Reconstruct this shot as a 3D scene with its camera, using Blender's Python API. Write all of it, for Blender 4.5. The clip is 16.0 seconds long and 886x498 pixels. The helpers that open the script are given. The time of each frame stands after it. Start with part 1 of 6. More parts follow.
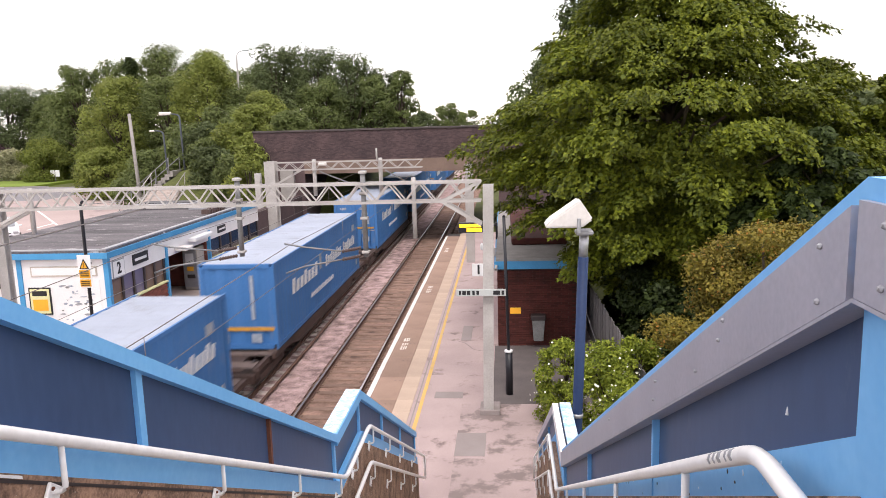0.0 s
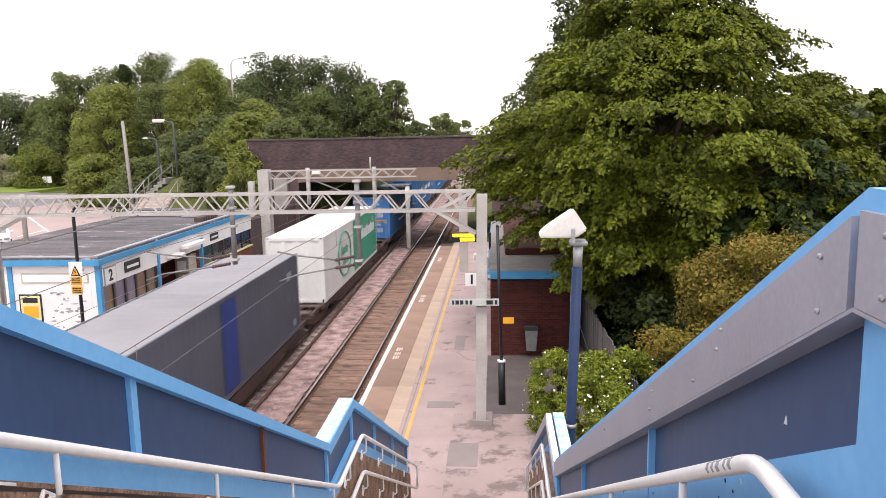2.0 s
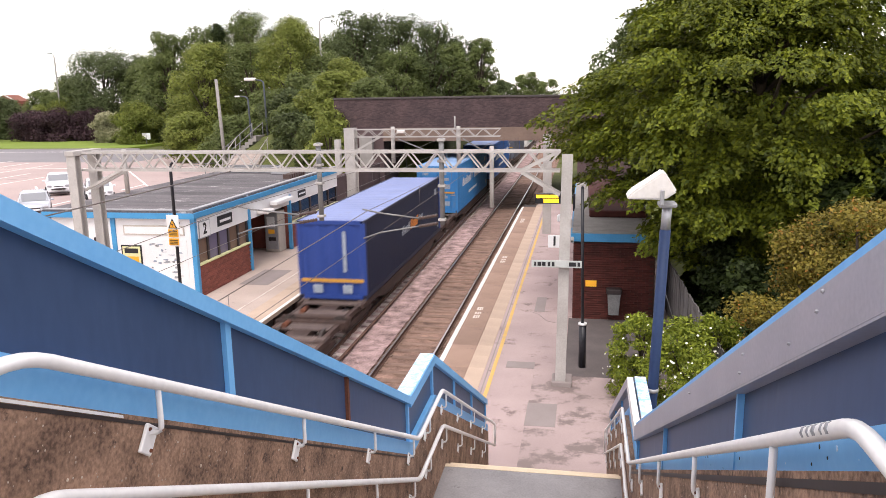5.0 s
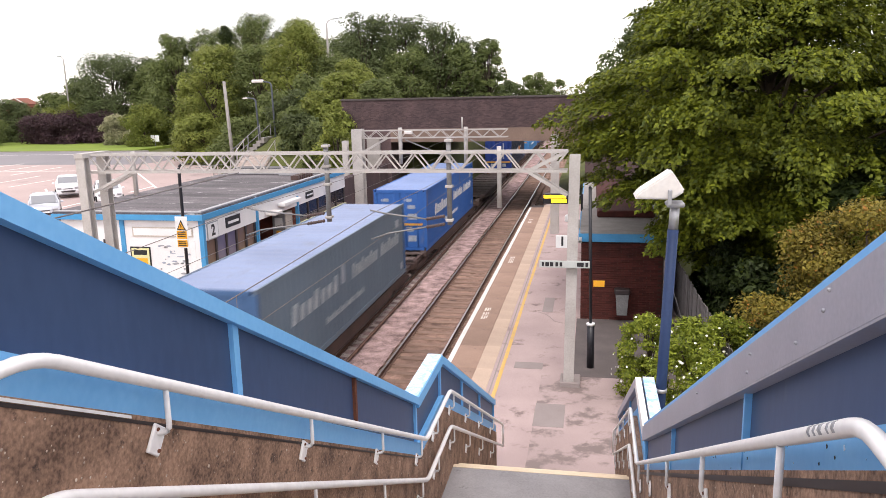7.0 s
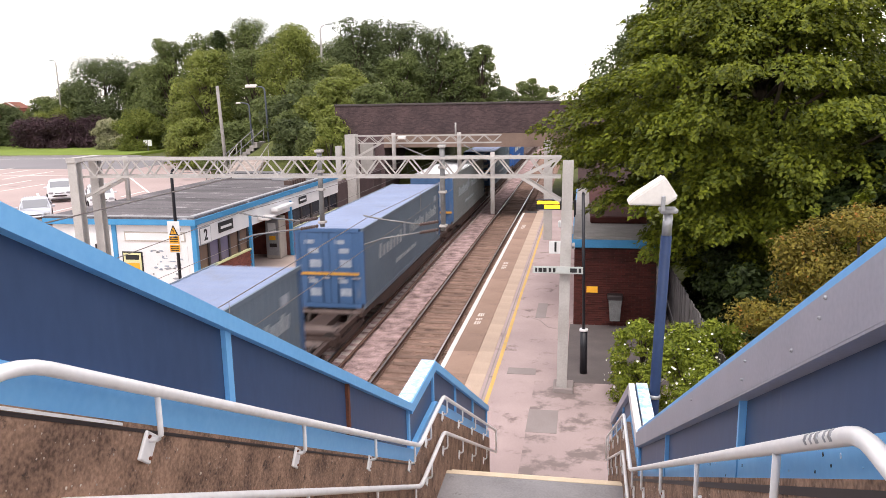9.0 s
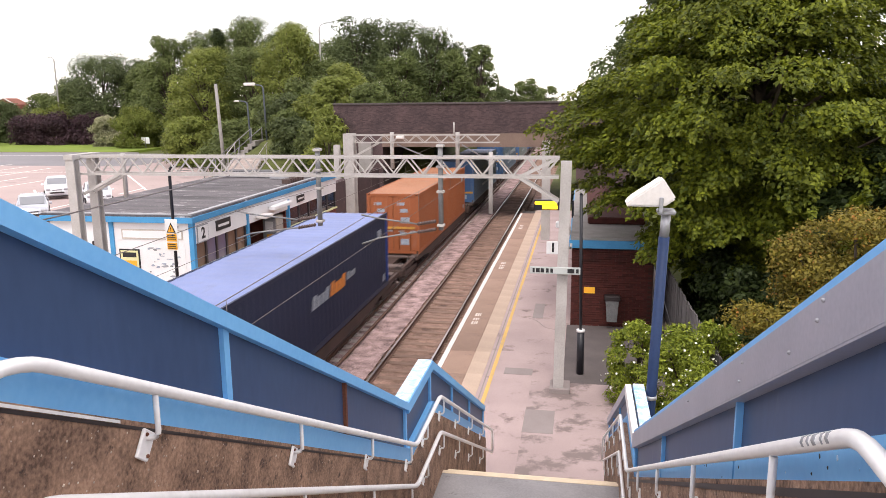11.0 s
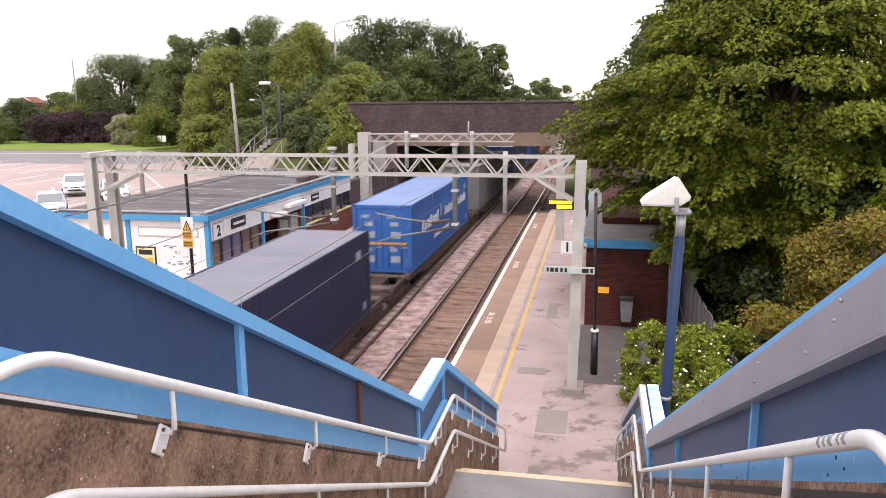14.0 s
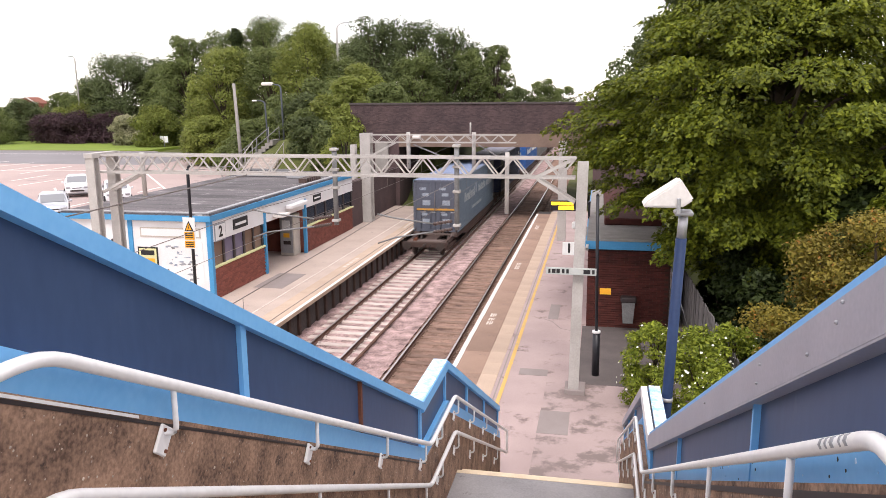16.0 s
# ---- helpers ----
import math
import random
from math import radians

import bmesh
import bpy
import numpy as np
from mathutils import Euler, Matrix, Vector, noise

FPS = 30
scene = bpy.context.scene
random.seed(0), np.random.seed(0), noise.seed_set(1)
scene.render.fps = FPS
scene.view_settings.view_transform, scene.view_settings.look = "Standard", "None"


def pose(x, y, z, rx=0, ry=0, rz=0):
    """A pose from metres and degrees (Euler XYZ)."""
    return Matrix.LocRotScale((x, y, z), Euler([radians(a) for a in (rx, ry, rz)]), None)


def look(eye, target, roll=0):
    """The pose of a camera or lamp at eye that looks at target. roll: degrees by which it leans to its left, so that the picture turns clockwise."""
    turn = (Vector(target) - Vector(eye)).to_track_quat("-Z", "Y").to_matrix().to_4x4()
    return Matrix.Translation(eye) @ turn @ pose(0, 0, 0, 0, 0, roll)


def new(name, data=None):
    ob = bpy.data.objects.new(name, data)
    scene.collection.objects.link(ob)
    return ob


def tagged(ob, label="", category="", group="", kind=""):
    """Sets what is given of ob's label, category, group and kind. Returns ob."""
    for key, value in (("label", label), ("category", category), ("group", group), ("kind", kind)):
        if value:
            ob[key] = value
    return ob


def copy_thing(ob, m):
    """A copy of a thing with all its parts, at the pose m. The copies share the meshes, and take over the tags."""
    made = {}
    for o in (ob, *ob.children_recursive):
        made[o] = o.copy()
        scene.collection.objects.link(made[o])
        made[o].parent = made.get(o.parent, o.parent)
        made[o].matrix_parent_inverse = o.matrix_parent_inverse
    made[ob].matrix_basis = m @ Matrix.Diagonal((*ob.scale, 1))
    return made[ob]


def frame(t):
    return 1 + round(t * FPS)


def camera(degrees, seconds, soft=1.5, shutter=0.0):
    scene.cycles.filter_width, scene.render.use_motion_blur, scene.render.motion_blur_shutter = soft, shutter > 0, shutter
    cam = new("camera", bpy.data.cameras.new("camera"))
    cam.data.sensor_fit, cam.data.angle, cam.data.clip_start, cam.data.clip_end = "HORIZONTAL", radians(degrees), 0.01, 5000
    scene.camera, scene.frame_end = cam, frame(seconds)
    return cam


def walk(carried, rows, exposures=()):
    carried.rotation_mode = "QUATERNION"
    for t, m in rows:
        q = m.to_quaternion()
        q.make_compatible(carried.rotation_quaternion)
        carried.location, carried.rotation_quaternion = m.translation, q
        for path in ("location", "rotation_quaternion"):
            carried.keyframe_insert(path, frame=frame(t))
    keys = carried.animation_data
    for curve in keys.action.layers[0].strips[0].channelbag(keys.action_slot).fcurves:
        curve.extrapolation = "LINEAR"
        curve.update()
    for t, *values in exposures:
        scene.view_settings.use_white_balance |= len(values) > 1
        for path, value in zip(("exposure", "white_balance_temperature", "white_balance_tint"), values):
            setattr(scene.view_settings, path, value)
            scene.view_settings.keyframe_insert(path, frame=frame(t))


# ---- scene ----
cam = camera(60.92, 16.0, soft=0.8, shutter=0.4)
PATH = [
    (0, (3.817, 0.018, 7.168), (3.6506, 1.9833, 6.8373), -1.66),
    (0.5, (3.809, 0.011, 7.168), (3.6661, 1.9811, 6.8556), -1.74),
    (1, (3.804, 0.008, 7.169), (3.6707, 1.9799, 6.8631), -2.17),
    (1.5, (3.803, 0.007, 7.167), (3.6618, 1.9782, 6.8604), -1.32),
    (2, (3.799, 0.009, 7.166), (3.6520, 1.9803, 6.8597), -1.16),
    (2.5, (3.798, 0.012, 7.160), (3.6392, 1.9821, 6.8572), -0.48),
    (3, (3.792, -0.001, 7.159), (3.6144, 1.9692, 6.8643), -0.10),
    (3.5, (3.790, 0.006, 7.154), (3.4991, 1.9581, 6.8290), -1.14),
    (4, (3.789, 0.002, 7.152), (3.4486, 1.9384, 6.7869), -1.35),
    (4.5, (3.788, 0.001, 7.147), (3.4394, 1.9314, 6.7571), -1.58),
    (5, (3.783, 0.003, 7.145), (3.4213, 1.9284, 6.7400), -0.97),
    (7.5, (3.791, 0.002, 7.143), (3.4068, 1.9237, 6.7416), -1.33),
    (8, (3.790, 0.004, 7.145), (3.4156, 1.9281, 6.7493), -1.11),
    (8.5, (3.787, 0.010, 7.145), (3.4194, 1.9367, 6.7552), -1.04),
    (9, (3.783, 0.012, 7.144), (3.4186, 1.9393, 6.7551), -1.05),
    (11.5, (3.777, 0.007, 7.146), (3.4179, 1.9354, 6.7562), -0.51),
    (12, (3.775, 0.008, 7.143), (3.4095, 1.9359, 6.7539), -0.47),
    (12.5, (3.778, 0.007, 7.141), (3.4008, 1.9309, 6.7470), -0.37),
    (13, (3.778, 0.005, 7.142), (3.3925, 1.9274, 6.7482), -0.29),
    (13.5, (3.777, 0.005, 7.143), (3.3845, 1.9261, 6.7484), -0.51),
    (14, (3.777, 0.002, 7.144), (3.3832, 1.9231, 6.7520), -0.53),
    (14.5, (3.776, -0.000, 7.146), (3.3823, 1.9220, 6.7592), -0.43),
    (15, (3.774, 0.004, 7.144), (3.3804, 1.9264, 6.7594), -0.50),
    (15.5, (3.774, 0.003, 7.144), (3.3746, 1.9237, 6.7572), -0.53),
    (16, (3.777, 0.000, 7.144), (3.3786, 1.9209, 6.7546), -0.45),
]
walk(cam, [(t, look(eye, target, roll)) for t, eye, target, roll in PATH])

# ---- light: a bright overcast afternoon ----
world = bpy.data.worlds.new("overcast_sky")
scene.world = world
world.use_nodes = True
wn, wl = world.node_tree.nodes, world.node_tree.links
wn.clear()
sky = wn.new("ShaderNodeTexSky")
sky.sky_type, sky.sun_disc = "NISHITA", False
sky.sun_elevation, sky.sun_rotation = radians(57), radians(162)
sky_bg = wn.new("ShaderNodeBackground")
sky_bg.inputs["Strength"].default_value = 0.06
wl.new(sky.outputs[0], sky_bg.inputs["Color"])
cloud_bg = wn.new("ShaderNodeBackground")
cloud_bg.inputs["Color"].default_value = (1.06, 0.955, 0.945, 1)
cloud_bg.inputs["Strength"].default_value = 1.2
both = wn.new("ShaderNodeAddShader")
wl.new(sky_bg.outputs[0], both.inputs[0])
wl.new(cloud_bg.outputs[0], both.inputs[1])
w_out = wn.new("ShaderNodeOutputWorld")
wl.new(both.outputs[0], w_out.inputs["Surface"])

sun_data = bpy.data.lights.new("sun", "SUN")
sun_data.energy, sun_data.angle, sun_data.color = 1.5, radians(14), (1.0, 0.94, 0.88)
sun = new("sun", sun_data)
sun.matrix_basis = look((3, -10, 46), (0, 20, 0))
scene.view_settings.exposure = 0.28


# ---- materials ----
def mat(name, c1, c2=None, rough=0.7, big=1.5, fine=40.0, bump=0.15, metal=0.0, dirt=None, dirt_at=0.62, rand=0.0, island=0.0,
        stretch=(1, 1, 1), bump_dist=0.01, spec=0.4):
    """Two scales of noise between c1 and c2, a stain colour in patches, fine relief."""
    m = bpy.data.materials.new(name)
    m.use_nodes = True
    n, l = m.node_tree.nodes, m.node_tree.links
    b = n["Principled BSDF"]
    b.inputs["Roughness"].default_value, b.inputs["Metallic"].default_value = rough, metal
    b.inputs["Specular IOR Level"].default_value = spec
    c2 = c2 or tuple(v * 0.78 for v in c1)
    tc, mp = n.new("ShaderNodeTexCoord"), n.new("ShaderNodeMapping")
    mp.inputs["Scale"].default_value = stretch
    l.new(tc.outputs["Object"], mp.inputs["Vector"])
    na, nb = n.new("ShaderNodeTexNoise"), n.new("ShaderNodeTexNoise")
    na.inputs["Scale"].default_value, na.inputs["Detail"].default_value = big, 6
    nb.inputs["Scale"].default_value, nb.inputs["Detail"].default_value = fine, 4
    for q in (na, nb):
        l.new(mp.outputs[0], q.inputs["Vector"])
    add = n.new("ShaderNodeMath")
    add.operation = "MULTIPLY_ADD"
    add.inputs[1].default_value = 0.45
    l.new(nb.outputs["Fac"], add.inputs[0])
    half = n.new("ShaderNodeMath")
    half.operation = "MULTIPLY"
    half.inputs[1].default_value = 0.55
    l.new(na.outputs["Fac"], half.inputs[0])
    l.new(half.outputs[0], add.inputs[2])
    ramp = n.new("ShaderNodeValToRGB")
    ramp.color_ramp.elements[0].position, ramp.color_ramp.elements[1].position = 0.36, 0.64
    ramp.color_ramp.elements[0].color, ramp.color_ramp.elements[1].color = (*c2, 1), (*c1, 1)
    l.new(add.outputs[0], ramp.inputs[0])
    out = ramp.outputs[0]
    if dirt:
        nd = n.new("ShaderNodeTexNoise")
        nd.inputs["Scale"].default_value, nd.inputs["Detail"].default_value = big * 2.3, 8
        nd.inputs["Roughness"].default_value = 0.68
        l.new(mp.outputs[0], nd.inputs["Vector"])
        rd = n.new("ShaderNodeValToRGB")
        rd.color_ramp.elements[0].position, rd.color_ramp.elements[1].position = dirt_at, dirt_at + 0.09
        l.new(nd.outputs["Fac"], rd.inputs[0])
        mix = n.new("ShaderNodeMix")
        mix.data_type = "RGBA"
        l.new(rd.outputs[0], mix.inputs[0])
        l.new(out, mix.inputs[6])
        mix.inputs[7].default_value = (*dirt, 1)
        out = mix.outputs[2]
    for amount, kind, sock in ((rand, "ShaderNodeObjectInfo", "Random"), (island, "ShaderNodeNewGeometry", "Random Per Island")):
        if amount:
            info, mr, hsv = n.new(kind), n.new("ShaderNodeMapRange"), n.new("ShaderNodeHueSaturation")
            mr.inputs[3].default_value, mr.inputs[4].default_value = 1 - amount, 1 + amount
            l.new(info.outputs[sock], mr.inputs[0])
            l.new(mr.outputs[0], hsv.inputs["Value"])
            l.new(out, hsv.inputs["Color"])
            out = hsv.outputs[0]
    l.new(out, b.inputs["Base Color"])
    if bump:
        bp = n.new("ShaderNodeBump")
        bp.inputs["Strength"].default_value, bp.inputs["Distance"].default_value = bump, bump_dist
        l.new(add.outputs[0], bp.inputs["Height"])
        l.new(bp.outputs[0], b.inputs["Normal"])
    return m


def leaf_mat(name, dark, light, warm=None, thin=0.22):
    """Leaves: colour by leaf, some light passing through."""
    m = bpy.data.materials.new(name)
    m.use_nodes = True
    n, l = m.node_tree.nodes, m.node_tree.links
    b = n["Principled BSDF"]
    geo, ramp = n.new("ShaderNodeNewGeometry"), n.new("ShaderNodeValToRGB")
    ramp.color_ramp.elements[0].color, ramp.color_ramp.elements[1].color = (*dark, 1), (*light, 1)
    if warm:
        e = ramp.color_ramp.elements.new(0.93)
        e.color = (*light, 1)
        ramp.color_ramp.elements[2].color = (*warm, 1)
    l.new(geo.outputs["Random Per Island"], ramp.inputs[0])
    tc, noise_a = n.new("ShaderNodeTexCoord"), n.new("ShaderNodeTexNoise")
    noise_a.inputs["Scale"].default_value = 0.45
    l.new(tc.outputs["Object"], noise_a.inputs["Vector"])
    mr, hsv = n.new("ShaderNodeMapRange"), n.new("ShaderNodeHueSaturation")
    mr.inputs[1].default_value, mr.inputs[2].default_value, mr.inputs[3].default_value, mr.inputs[4].default_value = 0.3, 0.7, 0.7, 1.25
    l.new(noise_a.outputs["Fac"], mr.inputs[0])
    l.new(mr.outputs[0], hsv.inputs["Value"])
    l.new(ramp.outputs[0], hsv.inputs["Color"])
    l.new(hsv.outputs[0], b.inputs["Base Color"])
    b.inputs["Roughness"].default_value, b.inputs["Specular IOR Level"].default_value = 0.6, 0.25
    tr, mx = n.new("ShaderNodeBsdfTranslucent"), n.new("ShaderNodeMixShader")
    l.new(hsv.outputs[0], tr.inputs["Color"])
    mx.inputs[0].default_value = thin
    l.new(b.outputs[0], mx.inputs[1])
    l.new(tr.outputs[0], mx.inputs[2])
    l.new(mx.outputs[0], n["Material Output"].inputs["Surface"])
    return m


def glass_mat(name, tint, rough=0.05):
    m = bpy.data.materials.new(name)
    m.use_nodes = True
    b = m.node_tree.nodes["Principled BSDF"]
    b.inputs["Base Color"].default_value = (*tint, 1)
    b.inputs["Roughness"].default_value = rough
    b.inputs["Specular IOR Level"].default_value = 0.8
    return m


def glow_mat(name, colour, strength):
    m = bpy.data.materials.new(name)
    m.use_nodes = True
    b = m.node_tree.nodes["Principled BSDF"]
    b.inputs["Base Color"].default_value = (*colour, 1)
    b.inputs["Emission Color"].default_value = (*colour, 1)
    b.inputs["Emission Strength"].default_value = strength
    return m


M_SKYBLUE = mat("sky_blue_paint", (0.20, 0.485, 0.82), (0.155, 0.42, 0.77), 0.45, 2, 30, 0.08, dirt=(0.10, 0.16, 0.24), dirt_at=0.70)
M_SKYWORN = mat("flaking_sky_blue_paint", (0.46, 0.63, 0.84), (0.24, 0.47, 0.78), 0.6, 6, 60, 0.5, dirt=(0.84, 0.85, 0.86), dirt_at=0.48)
M_NAVYPANEL = mat("slate_blue_panel", (0.048, 0.084, 0.175), (0.036, 0.066, 0.145), 0.42, 1.2, 20, 0.05, dirt=(0.085, 0.115, 0.185), dirt_at=0.61, stretch=(1, 1, 0.4))
M_GREYCLAD = mat("grey_folded_sheet", (0.43, 0.42, 0.48), (0.36, 0.355, 0.41), 0.42, 3, 60, 0.05, metal=0.3)
M_RUST = mat("rust", (0.20, 0.07, 0.035), (0.11, 0.04, 0.025), 0.85, 8, 60, 0.3)
M_PEBBLE = mat("exposed_aggregate_concrete", (0.42, 0.265, 0.180), (0.10, 0.060, 0.042), 0.85, 5.0, 60, 0.9, dirt=(0.050, 0.032, 0.026), dirt_at=0.59, bump_dist=0.012)
M_WHITERAIL = mat("white_gloss_paint", (0.87, 0.86, 0.85), (0.76, 0.75, 0.74), 0.35, 6, 30, 0.05, dirt=(0.42, 0.38, 0.35), dirt_at=0.72)
M_STEP = mat("stair_concrete", (0.30, 0.285, 0.29), (0.22, 0.21, 0.215), 0.85, 2.5, 50, 0.25, dirt=(0.14, 0.13, 0.13))
M_NOSING = mat("cream_nosing", (0.72, 0.60, 0.44), (0.60, 0.48, 0.34), 0.7, 4, 50, 0.15)
M_ASPHALT = mat("pale_worn_asphalt", (0.475, 0.368, 0.352), (0.34, 0.258, 0.248), 0.75, 0.55, 55, 0.35, dirt=(0.20, 0.15, 0.14), dirt_at=0.575)
M_ASPHALT2 = mat("platform_tarmac", (0.54, 0.44, 0.385), (0.42, 0.335, 0.29), 0.85, 0.7, 50, 0.3, dirt=(0.26, 0.22, 0.21), dirt_at=0.62)
M_COPING = mat("coping_slab", (0.37, 0.248, 0.188), (0.25, 0.165, 0.125), 0.85, 0.9, 40, 0.3, dirt=(0.19, 0.135, 0.11), dirt_at=0.6, rand=0.1)
M_BUFF = mat("buff_tactile", (0.54, 0.415, 0.32), (0.42, 0.315, 0.245), 0.85, 0.9, 45, 0.3, rand=0.05)
M_YELLOWLINE = mat("yellow_line_paint", (0.70, 0.44, 0.10), (0.52, 0.35, 0.15), 0.7, 2, 40, 0.1, dirt=(0.42, 0.36, 0.31), dirt_at=0.6)
M_WHITELINE = mat("white_line_paint", (0.82, 0.80, 0.77), (0.68, 0.65, 0.61), 0.7, 2, 40, 0.1, dirt=(0.45, 0.4, 0.36), dirt_at=0.66)
M_DAMP = mat("damp_tarmac", (0.465, 0.360, 0.345), (0.33, 0.252, 0.242), 0.7, 0.55, 55, 0.3, dirt=(0.21, 0.165, 0.155), dirt_at=0.49)
M_PALEPEBBLE = mat("pale_pebble", (0.62, 0.55, 0.46), (0.42, 0.34, 0.27), 0.8, 5, 60, 0.1, island=0.3)
M_FADED = mat("faded_platform_paint", (0.74, 0.68, 0.62), (0.52, 0.43, 0.37), 0.8, 6, 40, 0.1)
M_PATCH = mat("tarmac_patch", (0.31, 0.265, 0.255), (0.25, 0.21, 0.20), 0.85, 1.5, 60, 0.3)
M_BALLAST = mat("ballast_stone", (0.64, 0.45, 0.43), (0.10, 0.064, 0.060), 0.95, 2, 22, 1.0, dirt=(0.30, 0.20, 0.165), dirt_at=0.63, bump_dist=0.05)
M_BALLASTBROWN = mat("rusty_ballast", (0.41, 0.258, 0.200), (0.092, 0.055, 0.042), 0.95, 1.5, 30, 1.0, dirt=(0.17, 0.11, 0.08), dirt_at=0.55, bump_dist=0.05)
M_SLEEPER = mat("concrete_sleeper", (0.60, 0.52, 0.48), (0.44, 0.36, 0.33), 0.9, 3, 40, 0.3, rand=0.14)
M_SLEEPERB = mat("stained_sleeper", (0.31, 0.205, 0.158), (0.18, 0.115, 0.088), 0.9, 3, 40, 0.3, rand=0.2)
M_RAIL = mat("rusty_rail_side", (0.16, 0.085, 0.06), (0.09, 0.05, 0.04), 0.8, 3, 40, 0.2)
M_RAILTOP = mat("polished_rail_head", (0.55, 0.52, 0.52), (0.42, 0.39, 0.39), 0.3, 3, 40, 0.02, metal=0.9)
M_GALV = mat("pale_galvanised_steel", (0.49, 0.465, 0.445), (0.37, 0.345, 0.325), 0.6, 2, 30, 0.1, dirt=(0.33, 0.30, 0.27), dirt_at=0.68)
M_GALVDARK = mat("weathered_steel_tube", (0.27, 0.27, 0.27), (0.17, 0.17, 0.17), 0.55, 4, 40, 0.1, metal=0.3)
M_DARKCOLUMN = mat("dark_grey_column_paint", (0.09, 0.105, 0.12), (0.06, 0.07, 0.08), 0.5, 3, 30, 0.05)
M_INSUL = mat("brown_insulator", (0.11, 0.07, 0.06), (0.06, 0.04, 0.035), 0.3, 8, 40, 0.05)
M_WIRE = mat("copper_wire", (0.26, 0.23, 0.21), (0.15, 0.13, 0.12), 0.5, 4, 40, 0.05, metal=0.5)
M_BRICK = mat("red_brick", (0.26, 0.085, 0.06), (0.17, 0.052, 0.04), 0.85, 4, 60, 0.4, rand=0.22, island=0.2)
M_DARKTAR = mat("dark_tarmac", (0.15, 0.125, 0.12), (0.10, 0.085, 0.083), 0.85, 1.5, 60, 0.3)
# brick and mortar darkened to paint in the tree's shade on the shelter
M_BRICKDARK = mat("shaded_red_brick", (0.088, 0.022, 0.016), (0.05, 0.014, 0.012), 0.9, 4, 60, 0.4, rand=0.25, island=0.2)
M_MORTARDARK = mat("shaded_mortar", (0.07, 0.035, 0.03), (0.05, 0.025, 0.02), 0.95, 3, 60, 0.3)
M_MORTAR = mat("mortar", (0.20, 0.10, 0.08), (0.14, 0.075, 0.06), 0.95, 3, 60, 0.3)
M_DARKBRICK = mat("dark_brick", (0.095, 0.062, 0.062), (0.055, 0.038, 0.04), 0.9, 0.8, 14, 0.5, dirt=(0.15, 0.09, 0.08), dirt_at=0.63, island=0.25)
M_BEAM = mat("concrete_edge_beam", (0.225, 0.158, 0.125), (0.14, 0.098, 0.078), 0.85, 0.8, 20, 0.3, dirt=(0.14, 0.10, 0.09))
# dark concrete of the platform faces, bridge deck, girders and coping stones
M_SOFFIT = mat("dark_concrete", (0.10, 0.085, 0.08), (0.05, 0.043, 0.042), 0.95, 0.6, 14, 0.3)
M_WHITEWALL = mat("white_render", (0.80, 0.79, 0.79), (0.70, 0.69, 0.69), 0.7, 1.2, 30, 0.1, dirt=(0.52, 0.50, 0.50), dirt_at=0.68)
M_TRIMBLUE = mat("blue_trim_paint", (0.07, 0.30, 0.56), (0.05, 0.24, 0.47), 0.45, 2, 30, 0.06)
M_CREAM = mat("cream_yellow_sill", (0.72, 0.70, 0.38), (0.62, 0.60, 0.33), 0.6, 3, 30, 0.1)
M_FELT = mat("roofing_felt", (0.14, 0.125, 0.13), (0.035, 0.031, 0.035), 0.7, 0.8, 25, 0.3, dirt=(0.40, 0.375, 0.37), dirt_at=0.575, stretch=(0.4, 1.5, 1), rand=0.25)
M_FELTDARK = mat("wet_roofing_felt", (0.05, 0.045, 0.05), (0.03, 0.028, 0.03), 0.35, 0.8, 25, 0.15)
M_GLASSDARK = glass_mat("dark_window_glass", (0.035, 0.035, 0.05))
M_GLASSBROWN = glass_mat("backed_window_glass", (0.16, 0.10, 0.07), 0.25)
# glass tint lightened to paint in the sky's reflection
M_SCREEN = glass_mat("windscreen_sky_sheen", (0.20, 0.21, 0.225), 0.12)
M_GLASSMAUVE = glass_mat("hazy_window_glass", (0.15, 0.13, 0.20), 0.2)
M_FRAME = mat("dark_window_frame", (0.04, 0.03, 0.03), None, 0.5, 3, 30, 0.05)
M_BLACK = mat("black_paint", (0.022, 0.022, 0.028), (0.014, 0.014, 0.018), 0.4, 3, 40, 0.06)
M_NAVYPOLE = mat("navy_pole_paint", (0.020, 0.040, 0.104), (0.016, 0.031, 0.082), 0.55, 3, 30, 0.06, dirt=(0.07, 0.09, 0.14), dirt_at=0.7, spec=0.25)
M_LAMPHEAD = mat("white_lamp_housing", (0.74, 0.70, 0.67), (0.64, 0.60, 0.57), 0.4, 4, 30, 0.03)
M_ALU = mat("dull_aluminium", (0.42, 0.42, 0.44), (0.33, 0.33, 0.35), 0.45, 5, 40, 0.05, metal=0.5)
M_SIGNWHITE = mat("white_sign_face", (0.80, 0.80, 0.80), (0.74, 0.74, 0.74), 0.4, 3, 30, 0.02)
M_SIGNPALE = mat("pale_grey_sign_face", (0.50, 0.52, 0.50), (0.42, 0.44, 0.43), 0.4, 3, 30, 0.02)
M_SIGNYELLOW = mat("yellow_sign_face", (0.83, 0.42, 0.03), (0.76, 0.37, 0.03), 0.4, 3, 30, 0.02)
M_SIGNBLACK = mat("black_sign_ink", (0.02, 0.02, 0.022), None, 0.5, 3, 30, 0.02)
M_SIGNGREY = mat("grey_sign_ink", (0.35, 0.36, 0.38), None, 0.5, 3, 30, 0.02)
M_LED = glow_mat("amber_led", (1.0, 0.62, 0.02), 1.6)
